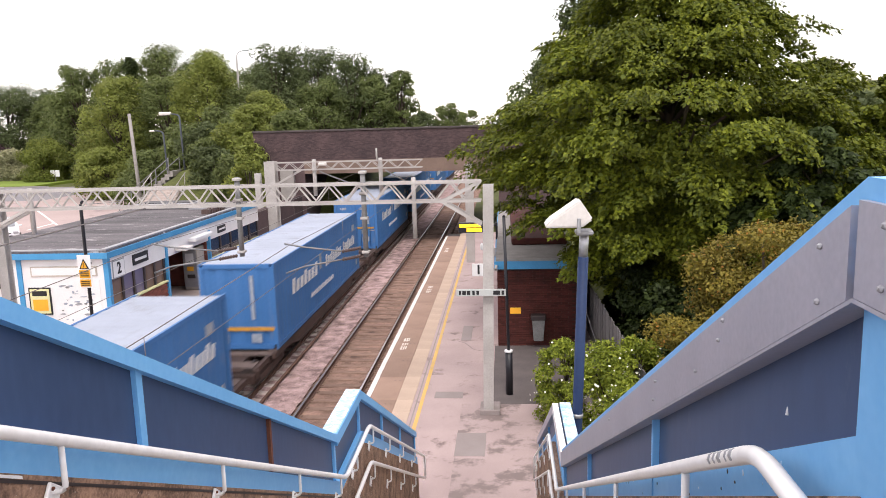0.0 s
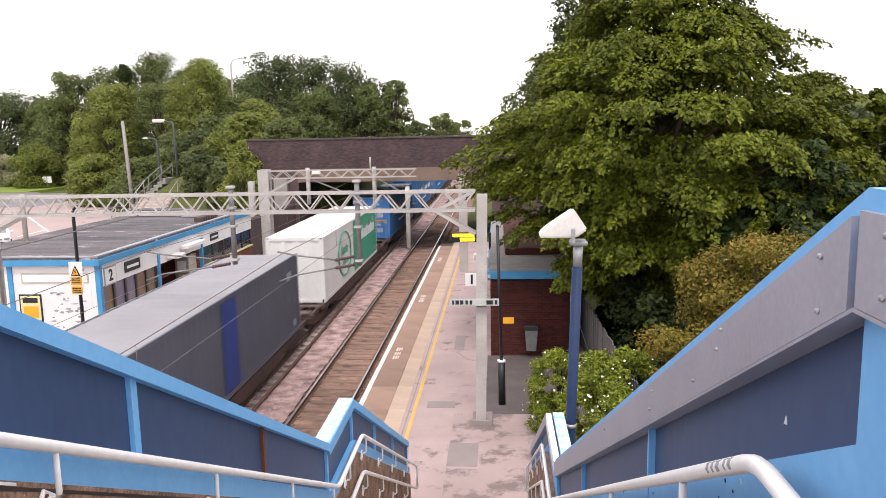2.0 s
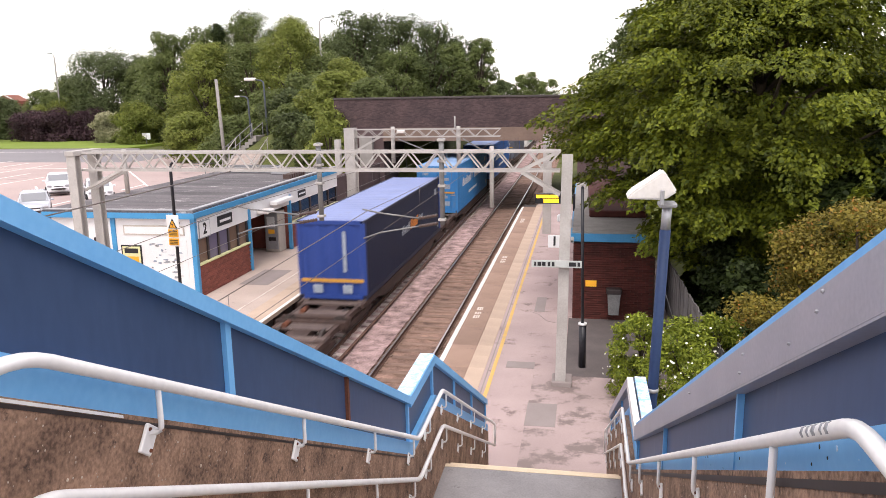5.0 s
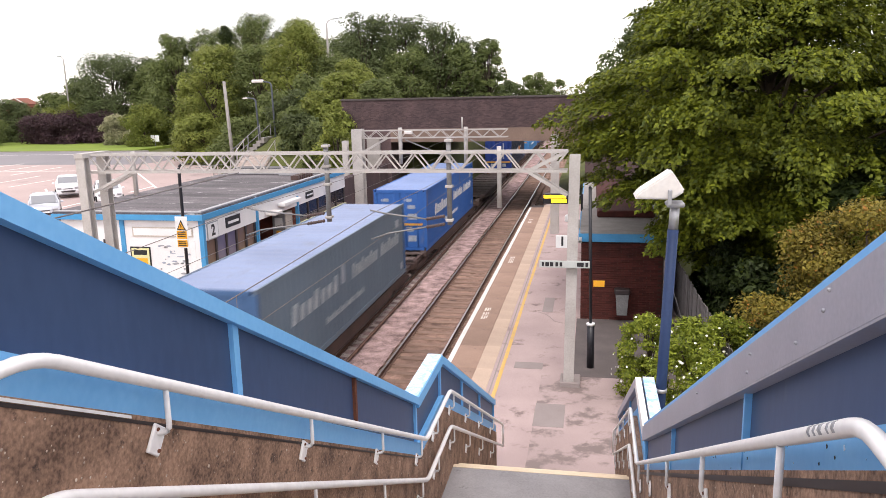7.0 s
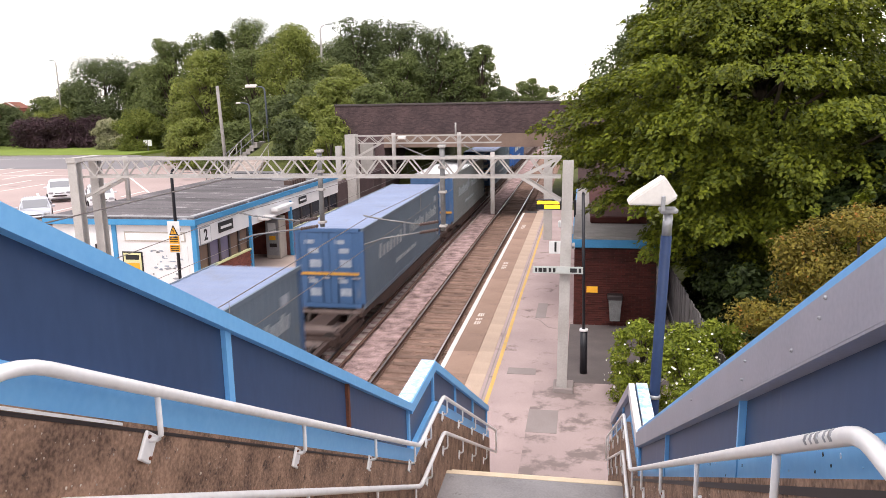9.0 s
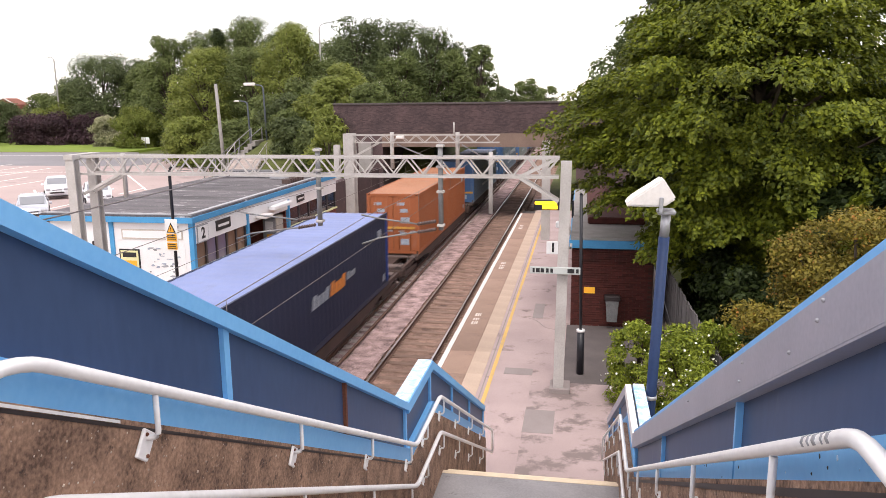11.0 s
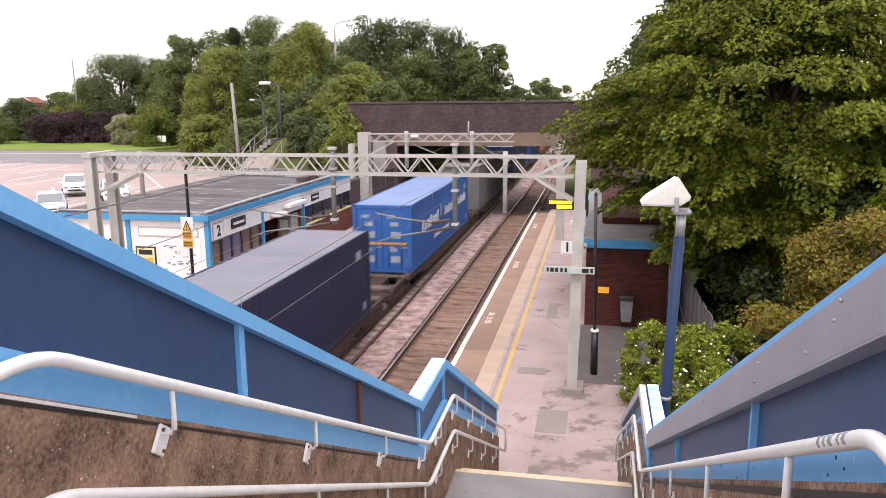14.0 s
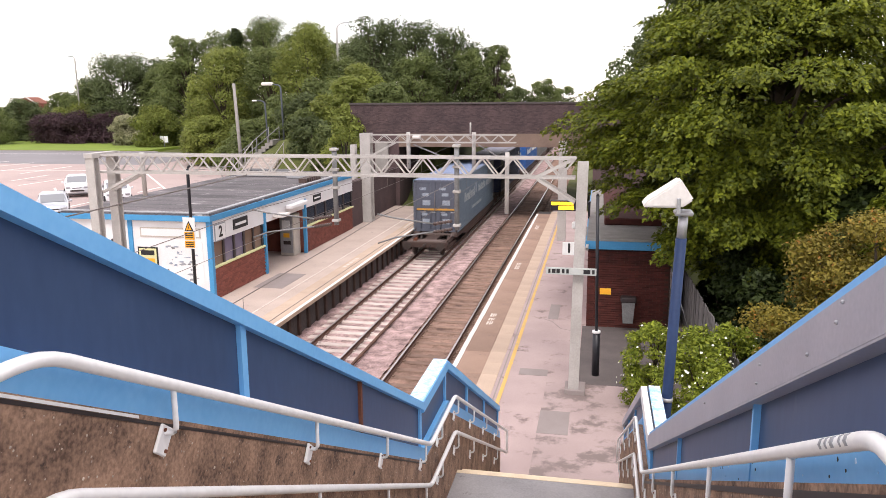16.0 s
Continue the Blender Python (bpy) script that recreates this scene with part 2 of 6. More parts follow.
M_BARK = mat("bark", (0.10, 0.075, 0.055), (0.05, 0.038, 0.03), 0.95, 4, 30, 0.8, stretch=(1, 1, 0.3), bump_dist=0.03)
M_GRASS = mat("rough_grass", (0.13, 0.145, 0.035), (0.06, 0.07, 0.02), 0.95, 0.25, 6, 0.8, dirt=(0.17, 0.12, 0.06), dirt_at=0.64, bump_dist=0.08)
M_LAWN = mat("mown_grass", (0.20, 0.27, 0.035), (0.15, 0.21, 0.03), 0.95, 0.15, 6, 0.5, bump_dist=0.05)
M_CARPARK = mat("pinkish_car_park_tarmac", (0.46, 0.36, 0.335), (0.36, 0.28, 0.265), 0.9, 0.12, 14, 0.3, dirt=(0.28, 0.225, 0.22), dirt_at=0.6)
M_ROADGREY = mat("grey_tarmac", (0.25, 0.235, 0.245), (0.20, 0.19, 0.20), 0.9, 0.15, 14, 0.3)
M_FENCE = mat("grey_timber_fence", (0.19, 0.178, 0.175), (0.12, 0.11, 0.105), 0.9, 2, 30, 0.4, stretch=(1, 1, 0.2), rand=0.15)
M_CARWHITE = mat("white_car_paint", (0.78, 0.78, 0.80), (0.74, 0.74, 0.76), 0.2, 2, 20, 0.0, spec=0.6)
M_CARSILVER = mat("silver_car_paint", (0.58, 0.60, 0.64), (0.52, 0.54, 0.58), 0.25, 2, 20, 0.0, metal=0.4)
M_TYRE = mat("tyre_rubber", (0.02, 0.02, 0.02), None, 0.8, 6, 40, 0.1)
M_PALESTEP = mat("pale_concrete_step", (0.52, 0.45, 0.41), (0.38, 0.32, 0.29), 0.85, 2, 40, 0.2)
M_CONCPOLE = mat("concrete_pole", (0.33, 0.31, 0.29), (0.25, 0.23, 0.215), 0.85, 3, 40, 0.2)
M_WAGON = mat("grimy_wagon_steel", (0.085, 0.050, 0.040), (0.04, 0.026, 0.022), 0.8, 2, 30, 0.3, dirt=(0.15, 0.095, 0.075), dirt_at=0.62)
M_WAGONTOP = mat("dusty_wagon_deck", (0.17, 0.125, 0.11), (0.09, 0.065, 0.058), 0.85, 2, 30, 0.3, dirt=(0.30, 0.28, 0.25), dirt_at=0.64)
M_WHEEL = mat("wheel_steel", (0.08, 0.06, 0.055), (0.05, 0.04, 0.035), 0.6, 4, 40, 0.1, metal=0.4)
M_BARWHITE = mat("white_lettering_bars", (0.80, 0.82, 0.84), (0.62, 0.65, 0.68), 0.6, 3, 30, 0.02)
M_BARFAINT = mat("faded_lettering", (0.46, 0.50, 0.53), (0.24, 0.28, 0.32), 0.6, 3, 30, 0.02)
M_CHIP = mat("chipped_paint", (0.05, 0.04, 0.045), (0.03, 0.03, 0.035), 0.8, 3, 30, 0.05)
M_BARORANGE = mat("orange_lettering_bars", (0.75, 0.25, 0.04), (0.62, 0.22, 0.05), 0.6, 3, 30, 0.02)
M_BAND = mat("amber_reflective_band", (0.62, 0.33, 0.05), (0.45, 0.24, 0.06), 0.5, 5, 30, 0.03)
M_DECAL = mat("pale_decal", (0.38, 0.42, 0.48), (0.22, 0.26, 0.32), 0.5, 5, 30, 0.02)
M_FLOWER = mat("white_petals", (0.84, 0.84, 0.76), (0.74, 0.74, 0.62), 0.7, 8, 30, 0.0)
M_REDTILE = mat("roof_tile", (0.26, 0.10, 0.07), (0.18, 0.07, 0.05), 0.9, 2, 20, 0.3)
M_TICKET = mat("ticket_machine_grey", (0.52, 0.47, 0.41), (0.42, 0.38, 0.33), 0.5, 3, 30, 0.05)
L_NEAR = leaf_mat("sycamore_leaf", (0.054, 0.075, 0.007), (0.186, 0.212, 0.014))
# dark leaf green that also carries the shade beneath the sycamore
L_UNDER = leaf_mat("dark_shaded_leaf", (0.018, 0.030, 0.008), (0.060, 0.085, 0.020))
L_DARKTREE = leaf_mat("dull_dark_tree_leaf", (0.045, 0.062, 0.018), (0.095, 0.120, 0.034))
# woodland greens lightened, with blue raised, to paint in distance haze
L_FAR = leaf_mat("woodland_leaf", (0.120, 0.152, 0.050), (0.185, 0.220, 0.072), thin=0.36)
L_FARDARK = leaf_mat("dark_woodland_leaf", (0.088, 0.114, 0.046), (0.138, 0.168, 0.066), thin=0.36)
L_FARLIGHT = leaf_mat("light_woodland_leaf", (0.160, 0.195, 0.042), (0.255, 0.285, 0.065), thin=0.36)
L_RUSTY = leaf_mat("russet_shrub_leaf", (0.13, 0.11, 0.018), (0.25, 0.20, 0.032), (0.36, 0.15, 0.032))
L_ROSE = leaf_mat("rose_leaf", (0.10, 0.14, 0.015), (0.33, 0.38, 0.042))
L_PURPLE = leaf_mat("purple_leaf", (0.048, 0.028, 0.034), (0.095, 0.052, 0.062))
L_PALE = leaf_mat("pale_shrub_leaf", (0.25, 0.25, 0.14), (0.44, 0.43, 0.26))


# ---- mesh helpers ----
def part(name, bm, material, parent=None, label="", kind=""):
    me = bpy.data.meshes.new(name)
    if not isinstance(bm, bmesh.types.BMesh):
        me.from_pydata(*bm)
    else:
        bmesh.ops.recalc_face_normals(bm, faces=bm.faces)
        bm.to_mesh(me)
        bm.free()
    for m in material if isinstance(material, (list, tuple)) else (material,):
        me.materials.append(m)
    ob = new(name, me)
    ob.parent = parent
    return tagged(ob, label=label, kind=kind)


def piece(name, me, parent, m):
    ob = new(name, me)
    ob.parent = parent
    ob.matrix_basis = m
    return ob


def thing(name, label, category, group="", kind="", at=(0, 0, 0)):
    ob = new(name)
    ob.location = at
    return tagged(ob, label, category, group, kind)


def box(bm, x0, x1, y0, y1, z0, z1, bevel=0.0, mi=0):
    v = [bm.verts.new((x, y, z)) for x in (x0, x1) for y in (y0, y1) for z in (z0, z1)]
    f = [bm.faces.new([v[i] for i in q]) for q in ((0, 1, 3, 2), (4, 6, 7, 5), (0, 4, 5, 1), (2, 3, 7, 6), (0, 2, 6, 4), (1, 5, 7, 3))]
    for q in f:
        q.material_index = mi
    if bevel:
        es = list({e for q in f for e in q.edges})
        bmesh.ops.bevel(bm, geom=es, offset=bevel, segments=1, affect="EDGES", material=-1)
    return bm


def boxm(*a, bevel=0.0):
    return box(bmesh.new(), *a, bevel=bevel)


def prism(bm, poly, x0, x1, axis="x"):
    """A polygon given in the two other axes, drawn out along one axis."""
    def at(a, p):
        return (a, *p) if axis == "x" else (p[0], a, p[1]) if axis == "y" else (*p, a)
    lo, hi = [bm.verts.new(at(x0, p)) for p in poly], [bm.verts.new(at(x1, p)) for p in poly]
    bm.faces.new(lo)
    bm.faces.new(hi[::-1])
    for i in range(len(poly)):
        j = (i + 1) % len(poly)
        bm.faces.new((lo[i], hi[i], hi[j], lo[j]))
    return bm


def tube(bm, pts, r, n=8, r2=None):
    """A round bar along points."""
    pts = [Vector(p) for p in pts]
    rings = []
    for i, p in enumerate(pts):
        d = (pts[min(i + 1, len(pts) - 1)] - pts[max(i - 1, 0)]).normalized()
        a = d.cross(Vector((0, 0, 1)) if abs(d.z) < 0.9 else Vector((1, 0, 0))).normalized()
        b = d.cross(a)
        rr = r if r2 is None else r + (r2 - r) * i / (len(pts) - 1)
        rings.append([bm.verts.new(p + (a * math.cos(k * 2 * math.pi / n) + b * math.sin(k * 2 * math.pi / n)) * rr) for k in range(n)])
    for s, t in zip(rings, rings[1:]):
        for k in range(n):
            f = bm.faces.new((s[k], s[(k + 1) % n], t[(k + 1) % n], t[k]))
            f.smooth = True
    bm.faces.new(rings[0][::-1])
    bm.faces.new(rings[-1])
    return bm


def bent(pts, radius=0.09, steps=4):
    """Points with the corners rounded."""
    pts = [Vector(p) for p in pts]
    out = [pts[0]]
    for a, b, c in zip(pts, pts[1:], pts[2:]):
        r = min(radius, (a - b).length / 2, (c - b).length / 2)
        p, q = b + (a - b).normalized() * r, b + (c - b).normalized() * r
        out += [(1 - s) ** 2 * p + 2 * s * (1 - s) * b + s * s * q for s in (k / steps for k in range(steps + 1))]
    return out + [pts[-1]]


def bar_between(bm, a, b, w, h=None):
    """A square bar from a to b."""
    a, b = Vector(a), Vector(b)
    d = (b - a).normalized()
    s = d.cross(Vector((0, 0, 1)) if abs(d.z) < 0.95 else Vector((0, 1, 0))).normalized()
    u = s.cross(d)
    h = h or w
    v = [bm.verts.new(p + s * (i * w / 2) + u * (j * h / 2)) for p in (a, b) for i, j in ((-1, -1), (1, -1), (1, 1), (-1, 1))]
    for q in ((0, 1, 2, 3), (7, 6, 5, 4), (0, 4, 5, 1), (1, 5, 6, 2), (2, 6, 7, 3), (3, 7, 4, 0)):
        bm.faces.new([v[i] for i in q])
    return bm


def letters(text, size, material, parent, m, name="numeral"):
    """Raised characters in the built-in font, as a mesh."""
    cu = bpy.data.curves.new(name, "FONT")
    cu.body, cu.size, cu.extrude, cu.align_x, cu.align_y = text, size, 0.003, "CENTER", "CENTER"
    cu.offset = size * 0.03
    tmp = new("tmp_text", cu)
    bpy.context.view_layer.update()
    me = bpy.data.meshes.new_from_object(tmp.evaluated_get(bpy.context.evaluated_depsgraph_get()))
    bpy.data.objects.remove(tmp)
    me.materials.clear()
    me.materials.append(material)
    ob = new(name, me)
    ob.parent, ob.matrix_basis = parent, m
    return ob


def bricks(parent, w, h, place, bl=0.225, bh=0.075, gap=0.011, cap=300, face=M_BRICK):
    """Stretcher-bond bricks over a w by h face. place(u, v): pose of the piece whose lower corner is u along, v up; x along, z up, y into the wall."""
    me = bpy.data.meshes.new("brick")
    bm = box(bmesh.new(), 0, bl - gap, -0.012, 0.05, 0, bh - gap)
    bm.to_mesh(me)
    bm.free()
    me.materials.append(face)
    cut = bpy.data.meshes.new("brick_half")
    bm = box(bmesh.new(), 0, bl / 2 - gap, -0.012, 0.05, 0, bh - gap)
    bm.to_mesh(cut)
    bm.free()
    cut.materials.append(face)
    rest, made = ([], [], []), 0
    for r in range(int(h / bh)):
        if r % 2:
            spots = [(0.0, cut)] + [(bl / 2 + k * bl, me) for k in range(int((w - bl / 2) / bl))]
        else:
            spots = [(k * bl, me) for k in range(int(w / bl))]
        for u, data in spots:
            m = place(u, r * bh)
            if made < cap:
                piece("brick", data, parent, m)
                made += 1
            else:
                b0 = len(rest[0])
                for v in data.vertices:
                    rest[0].append(tuple(m @ v.co))
                for p in data.polygons:
                    rest[2].append([b0 + i for i in p.vertices])
    if rest[0]:
        part("brickwork", rest, face, parent, kind="stuff")


# ---- ground, tracks, platforms ----
RAIL_Z = -0.915
TRACKS = ((-1.50, M_SLEEPERB), (-4.87, M_SLEEPER))


def smooth(a, b, x):
    s = min(1.0, max(0.0, (x - a) / (b - a)))
    return s * s * (3 - 2 * s)


def ground_z(x, y):
    if -7.2 < x < 1.2:
        return -1.28
    if x >= 1.2:
        z = -0.12 + 1.6 * smooth(7.5, 16, x) + 4.6 * smooth(5.5, 12, x) * smooth(44, 52, y)
        return z + 3.0 * smooth(9, 24, x)
    z = -0.12 + 0.42 * smooth(-16.0, -17.5, x)
    road = smooth(52, 60, y) * smooth(-28.5, -21, x) * 4.0 + smooth(50, 58, y) * smooth(-17, -11, x) * 1.6
    if y > 62:
        road *= 1 - 0.5 * smooth(62, 80, y)
    return z + road + 1.5 * smooth(105, 140, y)


def build_ground():
    xs = [-900, -400, -200, -140] + [-110 + 3 * i for i in range(25)] + [-36 + 1.5 * i for i in range(14)] + [-14, -12, -10.5, -9, -7.5, -7.21, -7.19,
          -4, -1, 1.19, 1.21, 2.5, 4, 5.5, 6.5, 7.5, 9, 10.5, 12, 14, 16, 18, 21, 24, 30, 40, 60, 100, 200, 400, 900]
    ys = [-400, -200, -100, -60, -30, -15, -5, 0, 5, 10, 15, 20, 25, 30, 35, 40, 44] + [46 + 1.5 * i for i in range(30)] + [93 + 4 * i for i in range(15)] + [170, 200, 260, 400, 900]
    verts = [(x, y, ground_z(x, y) + (0.08 * noise.noise(Vector((x * 0.3, y * 0.3, 0))) if not -9 < x < 7 else 0)) for y in ys for x in xs]
    n = len(xs)
    faces = [(j * n + i, j * n + i + 1, (j + 1) * n + i + 1, (j + 1) * n + i) for j in range(len(ys) - 1) for i in range(n - 1)]
    ob = part("ground", (verts, [], faces), M_GRASS, None, kind="structure")
    tagged(ob, "rough grass and earth ground with banks to the bridge", "ground")


def build_tracks():
    bed = thing("track_bed", "pinkish grey stone ballast between the platforms", "ballast", kind="structure")
    for x0, x1, m, zz in ((-7.1, -2.46, M_BALLAST, 0), (-2.46, -0.28, M_BALLASTBROWN, 0.010), (-0.28, 1.1, M_BALLASTBROWN, -0.1)):
        verts, faces = [], []
        nx, ny = 14, 420
        for j in range(ny + 1):
            for i in range(nx + 1):
                x, y = x0 + (x1 - x0) * i / nx, 5 + 210 * j / ny
                z = RAIL_Z - 0.20 + zz + 0.05 * noise.noise(Vector((x * 2.3, y * 2.3, 3))) + 0.03 * noise.noise(Vector((x * 7, y * 7, 9)))
                if x1 < -2.4:
                    z += 0.07 * smooth(-3.75, -3.45, x)
                verts.append((x, y, z))
        for j in range(ny):
            for i in range(nx):
                a = j * (nx + 1) + i
                faces.append((a, a + 1, a + nx + 2, a + nx + 1))
        part("ballast", (verts, [], faces), m, bed, kind="stuff")
    part("ballast", boxm(-7.1, 1.1, -370, 5, -1.3, RAIL_Z - 0.16), M_BALLAST, bed, kind="stuff")
    for tx, m_sl in TRACKS:
        tr = thing("railway_track", "running rails on sleepers in stone ballast", "track", "running lines", kind="structure")
        for s in (-0.7525, 0.7525):
            bm = bmesh.new()
            x = tx + s
            prism(bm, [(x - 0.07, RAIL_Z - 0.155), (x + 0.07, RAIL_Z - 0.155), (x + 0.065, RAIL_Z - 0.135), (x + 0.012, RAIL_Z - 0.115), (x + 0.012, RAIL_Z - 0.045),
                       (x + 0.036, RAIL_Z - 0.035), (x + 0.036, RAIL_Z - 0.006), (x - 0.036, RAIL_Z - 0.006), (x - 0.036, RAIL_Z - 0.035), (x - 0.012, RAIL_Z - 0.045),
                       (x - 0.012, RAIL_Z - 0.115), (x - 0.065, RAIL_Z - 0.135)], -370, 215, "y")
            rail = part("rail", bm, M_RAIL, tr)
            part("rail_head", boxm(x - 0.03, x + 0.03, -370, 215, RAIL_Z - 0.006, RAIL_Z), M_RAILTOP, rail)
        me = bpy.data.meshes.new("sleeper")
        bm = bmesh.new()
        box(bm, -1.27, 1.27, -0.13, 0.13, -0.2, 0, bevel=0.02)
        for s in (-0.7525, 0.7525):
            for k in (-0.12, 0.12):
                box(bm, s + k - 0.04, s + k + 0.04, -0.06, 0.06, 0, 0.035)
        bm.to_mesh(me)
        bm.free()
        me.materials.append(m_sl)
        rest = ([], [], [])
        for k in range(300):
            y = 9 + 0.66 * k
            m = pose(tx + random.uniform(-0.02, 0.02), y, RAIL_Z - 0.157, 0, 0, random.uniform(-0.6, 0.6))
            if k < 120:
                piece("sleeper", me, tr, m)
            else:
                b0 = len(rest[0])
                rest[0].extend(tuple(m @ v.co) for v in me.vertices)
                rest[2].extend([b0 + i for i in p.vertices] for p in me.polygons)
        part("sleepers", rest, m_sl, tr, kind="stuff")
    spare = part("spare_rail", tube(bmesh.new(), [(-3.60, 12, RAIL_Z - 0.07), (-3.60, 28, RAIL_Z - 0.06), (-3.72, 40, RAIL_Z - 0.05), (-3.75, 70, RAIL_Z - 0.06)], 0.055, 6), M_RAIL)
    tagged(spare, "rusty rail lying in the ballast between tracks", "rail")


def build_platforms():
    p1 = thing("platform_1", "worn pale tarmac platform with buff edge strip", "platform", kind="structure")
    part("platform_body", boxm(0.95, 6.9, -45, 49, -1.3, -0.004), M_ASPHALT, p1)
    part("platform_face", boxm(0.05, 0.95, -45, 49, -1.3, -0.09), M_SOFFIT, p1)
    slab = bpy.data.meshes.new("coping_slab")
    bm = box(bmesh.new(), 0.0, 0.888, 0, 1.785, -0.09, 0.0, bevel=0.008)
    bm.to_mesh(slab)
    bm.free()
    slab.materials.append(M_COPING)
    buff = bpy.data.meshes.new("buff_slab")
    bm = box(bmesh.new(), 0.892, 1.34, 0, 0.89, -0.05, 0.004, bevel=0.004)
    bm.to_mesh(buff)
    bm.free()
    buff.materials.append(M_BUFF)
    for k in range(22):
        piece("coping_slab", slab, p1, pose(random.uniform(-0.004, 0.004), 8 + 1.795 * k, random.uniform(-0.003, 0.003)))
    for k in range(45):
        piece("buff_slab", buff, p1, pose(0, 8 + 0.8975 * k, random.uniform(0, 0.002)))
    part("drain_slot", boxm(1.42, 1.455, 8, 48, -0.02, 0.001), M_PATCH, p1)

    def line(name, x0, x1, y0, y1, material, step, parent, z=0.006):
        bm, y = bmesh.new(), y0
        while y < y1:
            box(bm, x0 + random.uniform(-0.006, 0.006), x1 + random.uniform(-0.006, 0.006), y, min(y + step, y1), z - 0.005, z)
            y += step
        part(name, bm, material, parent)
    line("edge_line", 0.012, 0.145, 8, 47.4, M_WHITELINE, 1.795, p1, 0.005)
    line("yellow_line", 1.52, 1.62, 8, 48, M_YELLOWLINE, 2.3, p1)
    # worn letter bars beside the edge, too faint to be read
    for y0 in (23.2, 31.4, 41.6):
        bm = bmesh.new()
        for k in range(3):
            for c, w in ((0, 0.06), (0.085, 0.05), (0.155, 0.04)):
                box(bm, 0.36 + c, 0.36 + c + w, y0 + k * 0.46 + 0.05 * (c > 0.1), y0 + k * 0.46 + 0.36 - 0.1 * (k == 1), 0.001, 0.005)
        part("painted_lettering", bm, M_FADED, p1)
    for x0, x1, y0, y1 in ((2.62, 3.30, 15.4, 16.65), (1.87, 2.62, 18.9, 19.37), (2.28, 2.62, 24.2, 26.0)):
        part("tarmac_patch", boxm(x0, x1, y0, y1, -0.02, 0.006), M_PATCH, p1)
    part("dark_tarmac", boxm(3.42, 6.88, 18.5, 23.6, -0.02, 0.0025), M_DARKTAR, p1, "darker tarmac by the shelter")
    part("damp_tarmac", boxm(2.63, 6.88, 12.5, 18.49, -0.02, 0.002), M_DAMP, p1, "damp blotched tarmac by the stairs")
    bm = bmesh.new()
    pts = [(2.15, 24.2), (2.45, 23.9), (2.75, 23.2), (3.1, 23.0), (3.4, 22.9)]
    for a, b in zip(pts, pts[1:]):
        bar_between(bm, (*a, 0.0), (*b, 0.0), 0.025, 0.006)
    part("crack", bm, M_PATCH, p1)

    p2 = thing("platform_2", "tarmac platform with a white edge and dark trestle front", "platform", kind="structure")
    part("platform_body", boxm(-16.6, -6.75, -45, 49.8, -1.3, -0.004), M_ASPHALT2, p2)
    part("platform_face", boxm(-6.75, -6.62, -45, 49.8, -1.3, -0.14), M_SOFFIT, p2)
    bm = box(bmesh.new(), -7.2, -6.30, 0, 1.785, -0.14, 0.0, bevel=0.008)
    slab2 = bpy.data.meshes.new("coping_slab")
    bm.to_mesh(slab2)
    bm.free()
    slab2.materials.append(M_BUFF)
    for k in range(23):
        piece("coping_slab", slab2, p2, pose(random.uniform(-0.005, 0.005), 8 + 1.795 * k, 0.002))
    post = bpy.data.meshes.new("trestle_post")
    bm = box(bmesh.new(), -6.62, -6.53, -0.09, 0.09, -1.3, -0.14)
    bm.to_mesh(post)
    bm.free()
    post.materials.append(M_WAGON)
    for k in range(44):
        piece("trestle_post", post, p2, pose(0, 10 + 0.9 * k, 0))
    line("edge_line", -6.44, -6.31, 8, 49, M_WHITELINE, 1.795, p2, 0.008)
    line("yellow_line", -7.75, -7.68, 8, 48, M_FADED, 2.3, p2)
    part("tarmac_patch", boxm(-9.3, -8.1, 26.5, 29.0, -0.02, 0.003), M_PATCH, p2)
    for y0 in (30.5, 41.0):
        bm = bmesh.new()
        for k in range(5):
            box(bm, -7.05, -6.9, y0 + k * 0.42, y0 + k * 0.42 + 0.3, 0.003, 0.007)
        part("painted_lettering", bm, M_FADED, p2)


# ---- the stairs on which the camera stands ----
XL, XR = 2.144, 4.315


def top_left(y):
    return 7.28 if y < 1.15 else 6.83 - 0.54 * (y - 1.98) if y < 6.87 else 4.19 if y < 8.11 else 4.19 - 0.535 * (y - 8.11)


def top_right(y):
    return 7.048 if y < 1.125 else 7.04 - 0.525 * (y - 1.14) if y < 6.93 else 4.0 if y < 8.2 else 4.0 - 0.53 * (y - 8.2)


def foot(y):
    return 5.22 if y < 1.98 else 5.22 - 0.54 * (y - 1.98) if y < 6.87 else 2.57 if y < 8.5 else max(0.0, 2.57 - 0.57 * (y - 8.5))


def strip(bm, f, ys, lo, hi, x0, x1):
    """A band that follows the height f, from lo to hi under or over it."""
    return prism(bm, [(y, f(y) + lo) for y in ys] + [(y, f(y) + hi) for y in reversed(ys)], x0, x1)


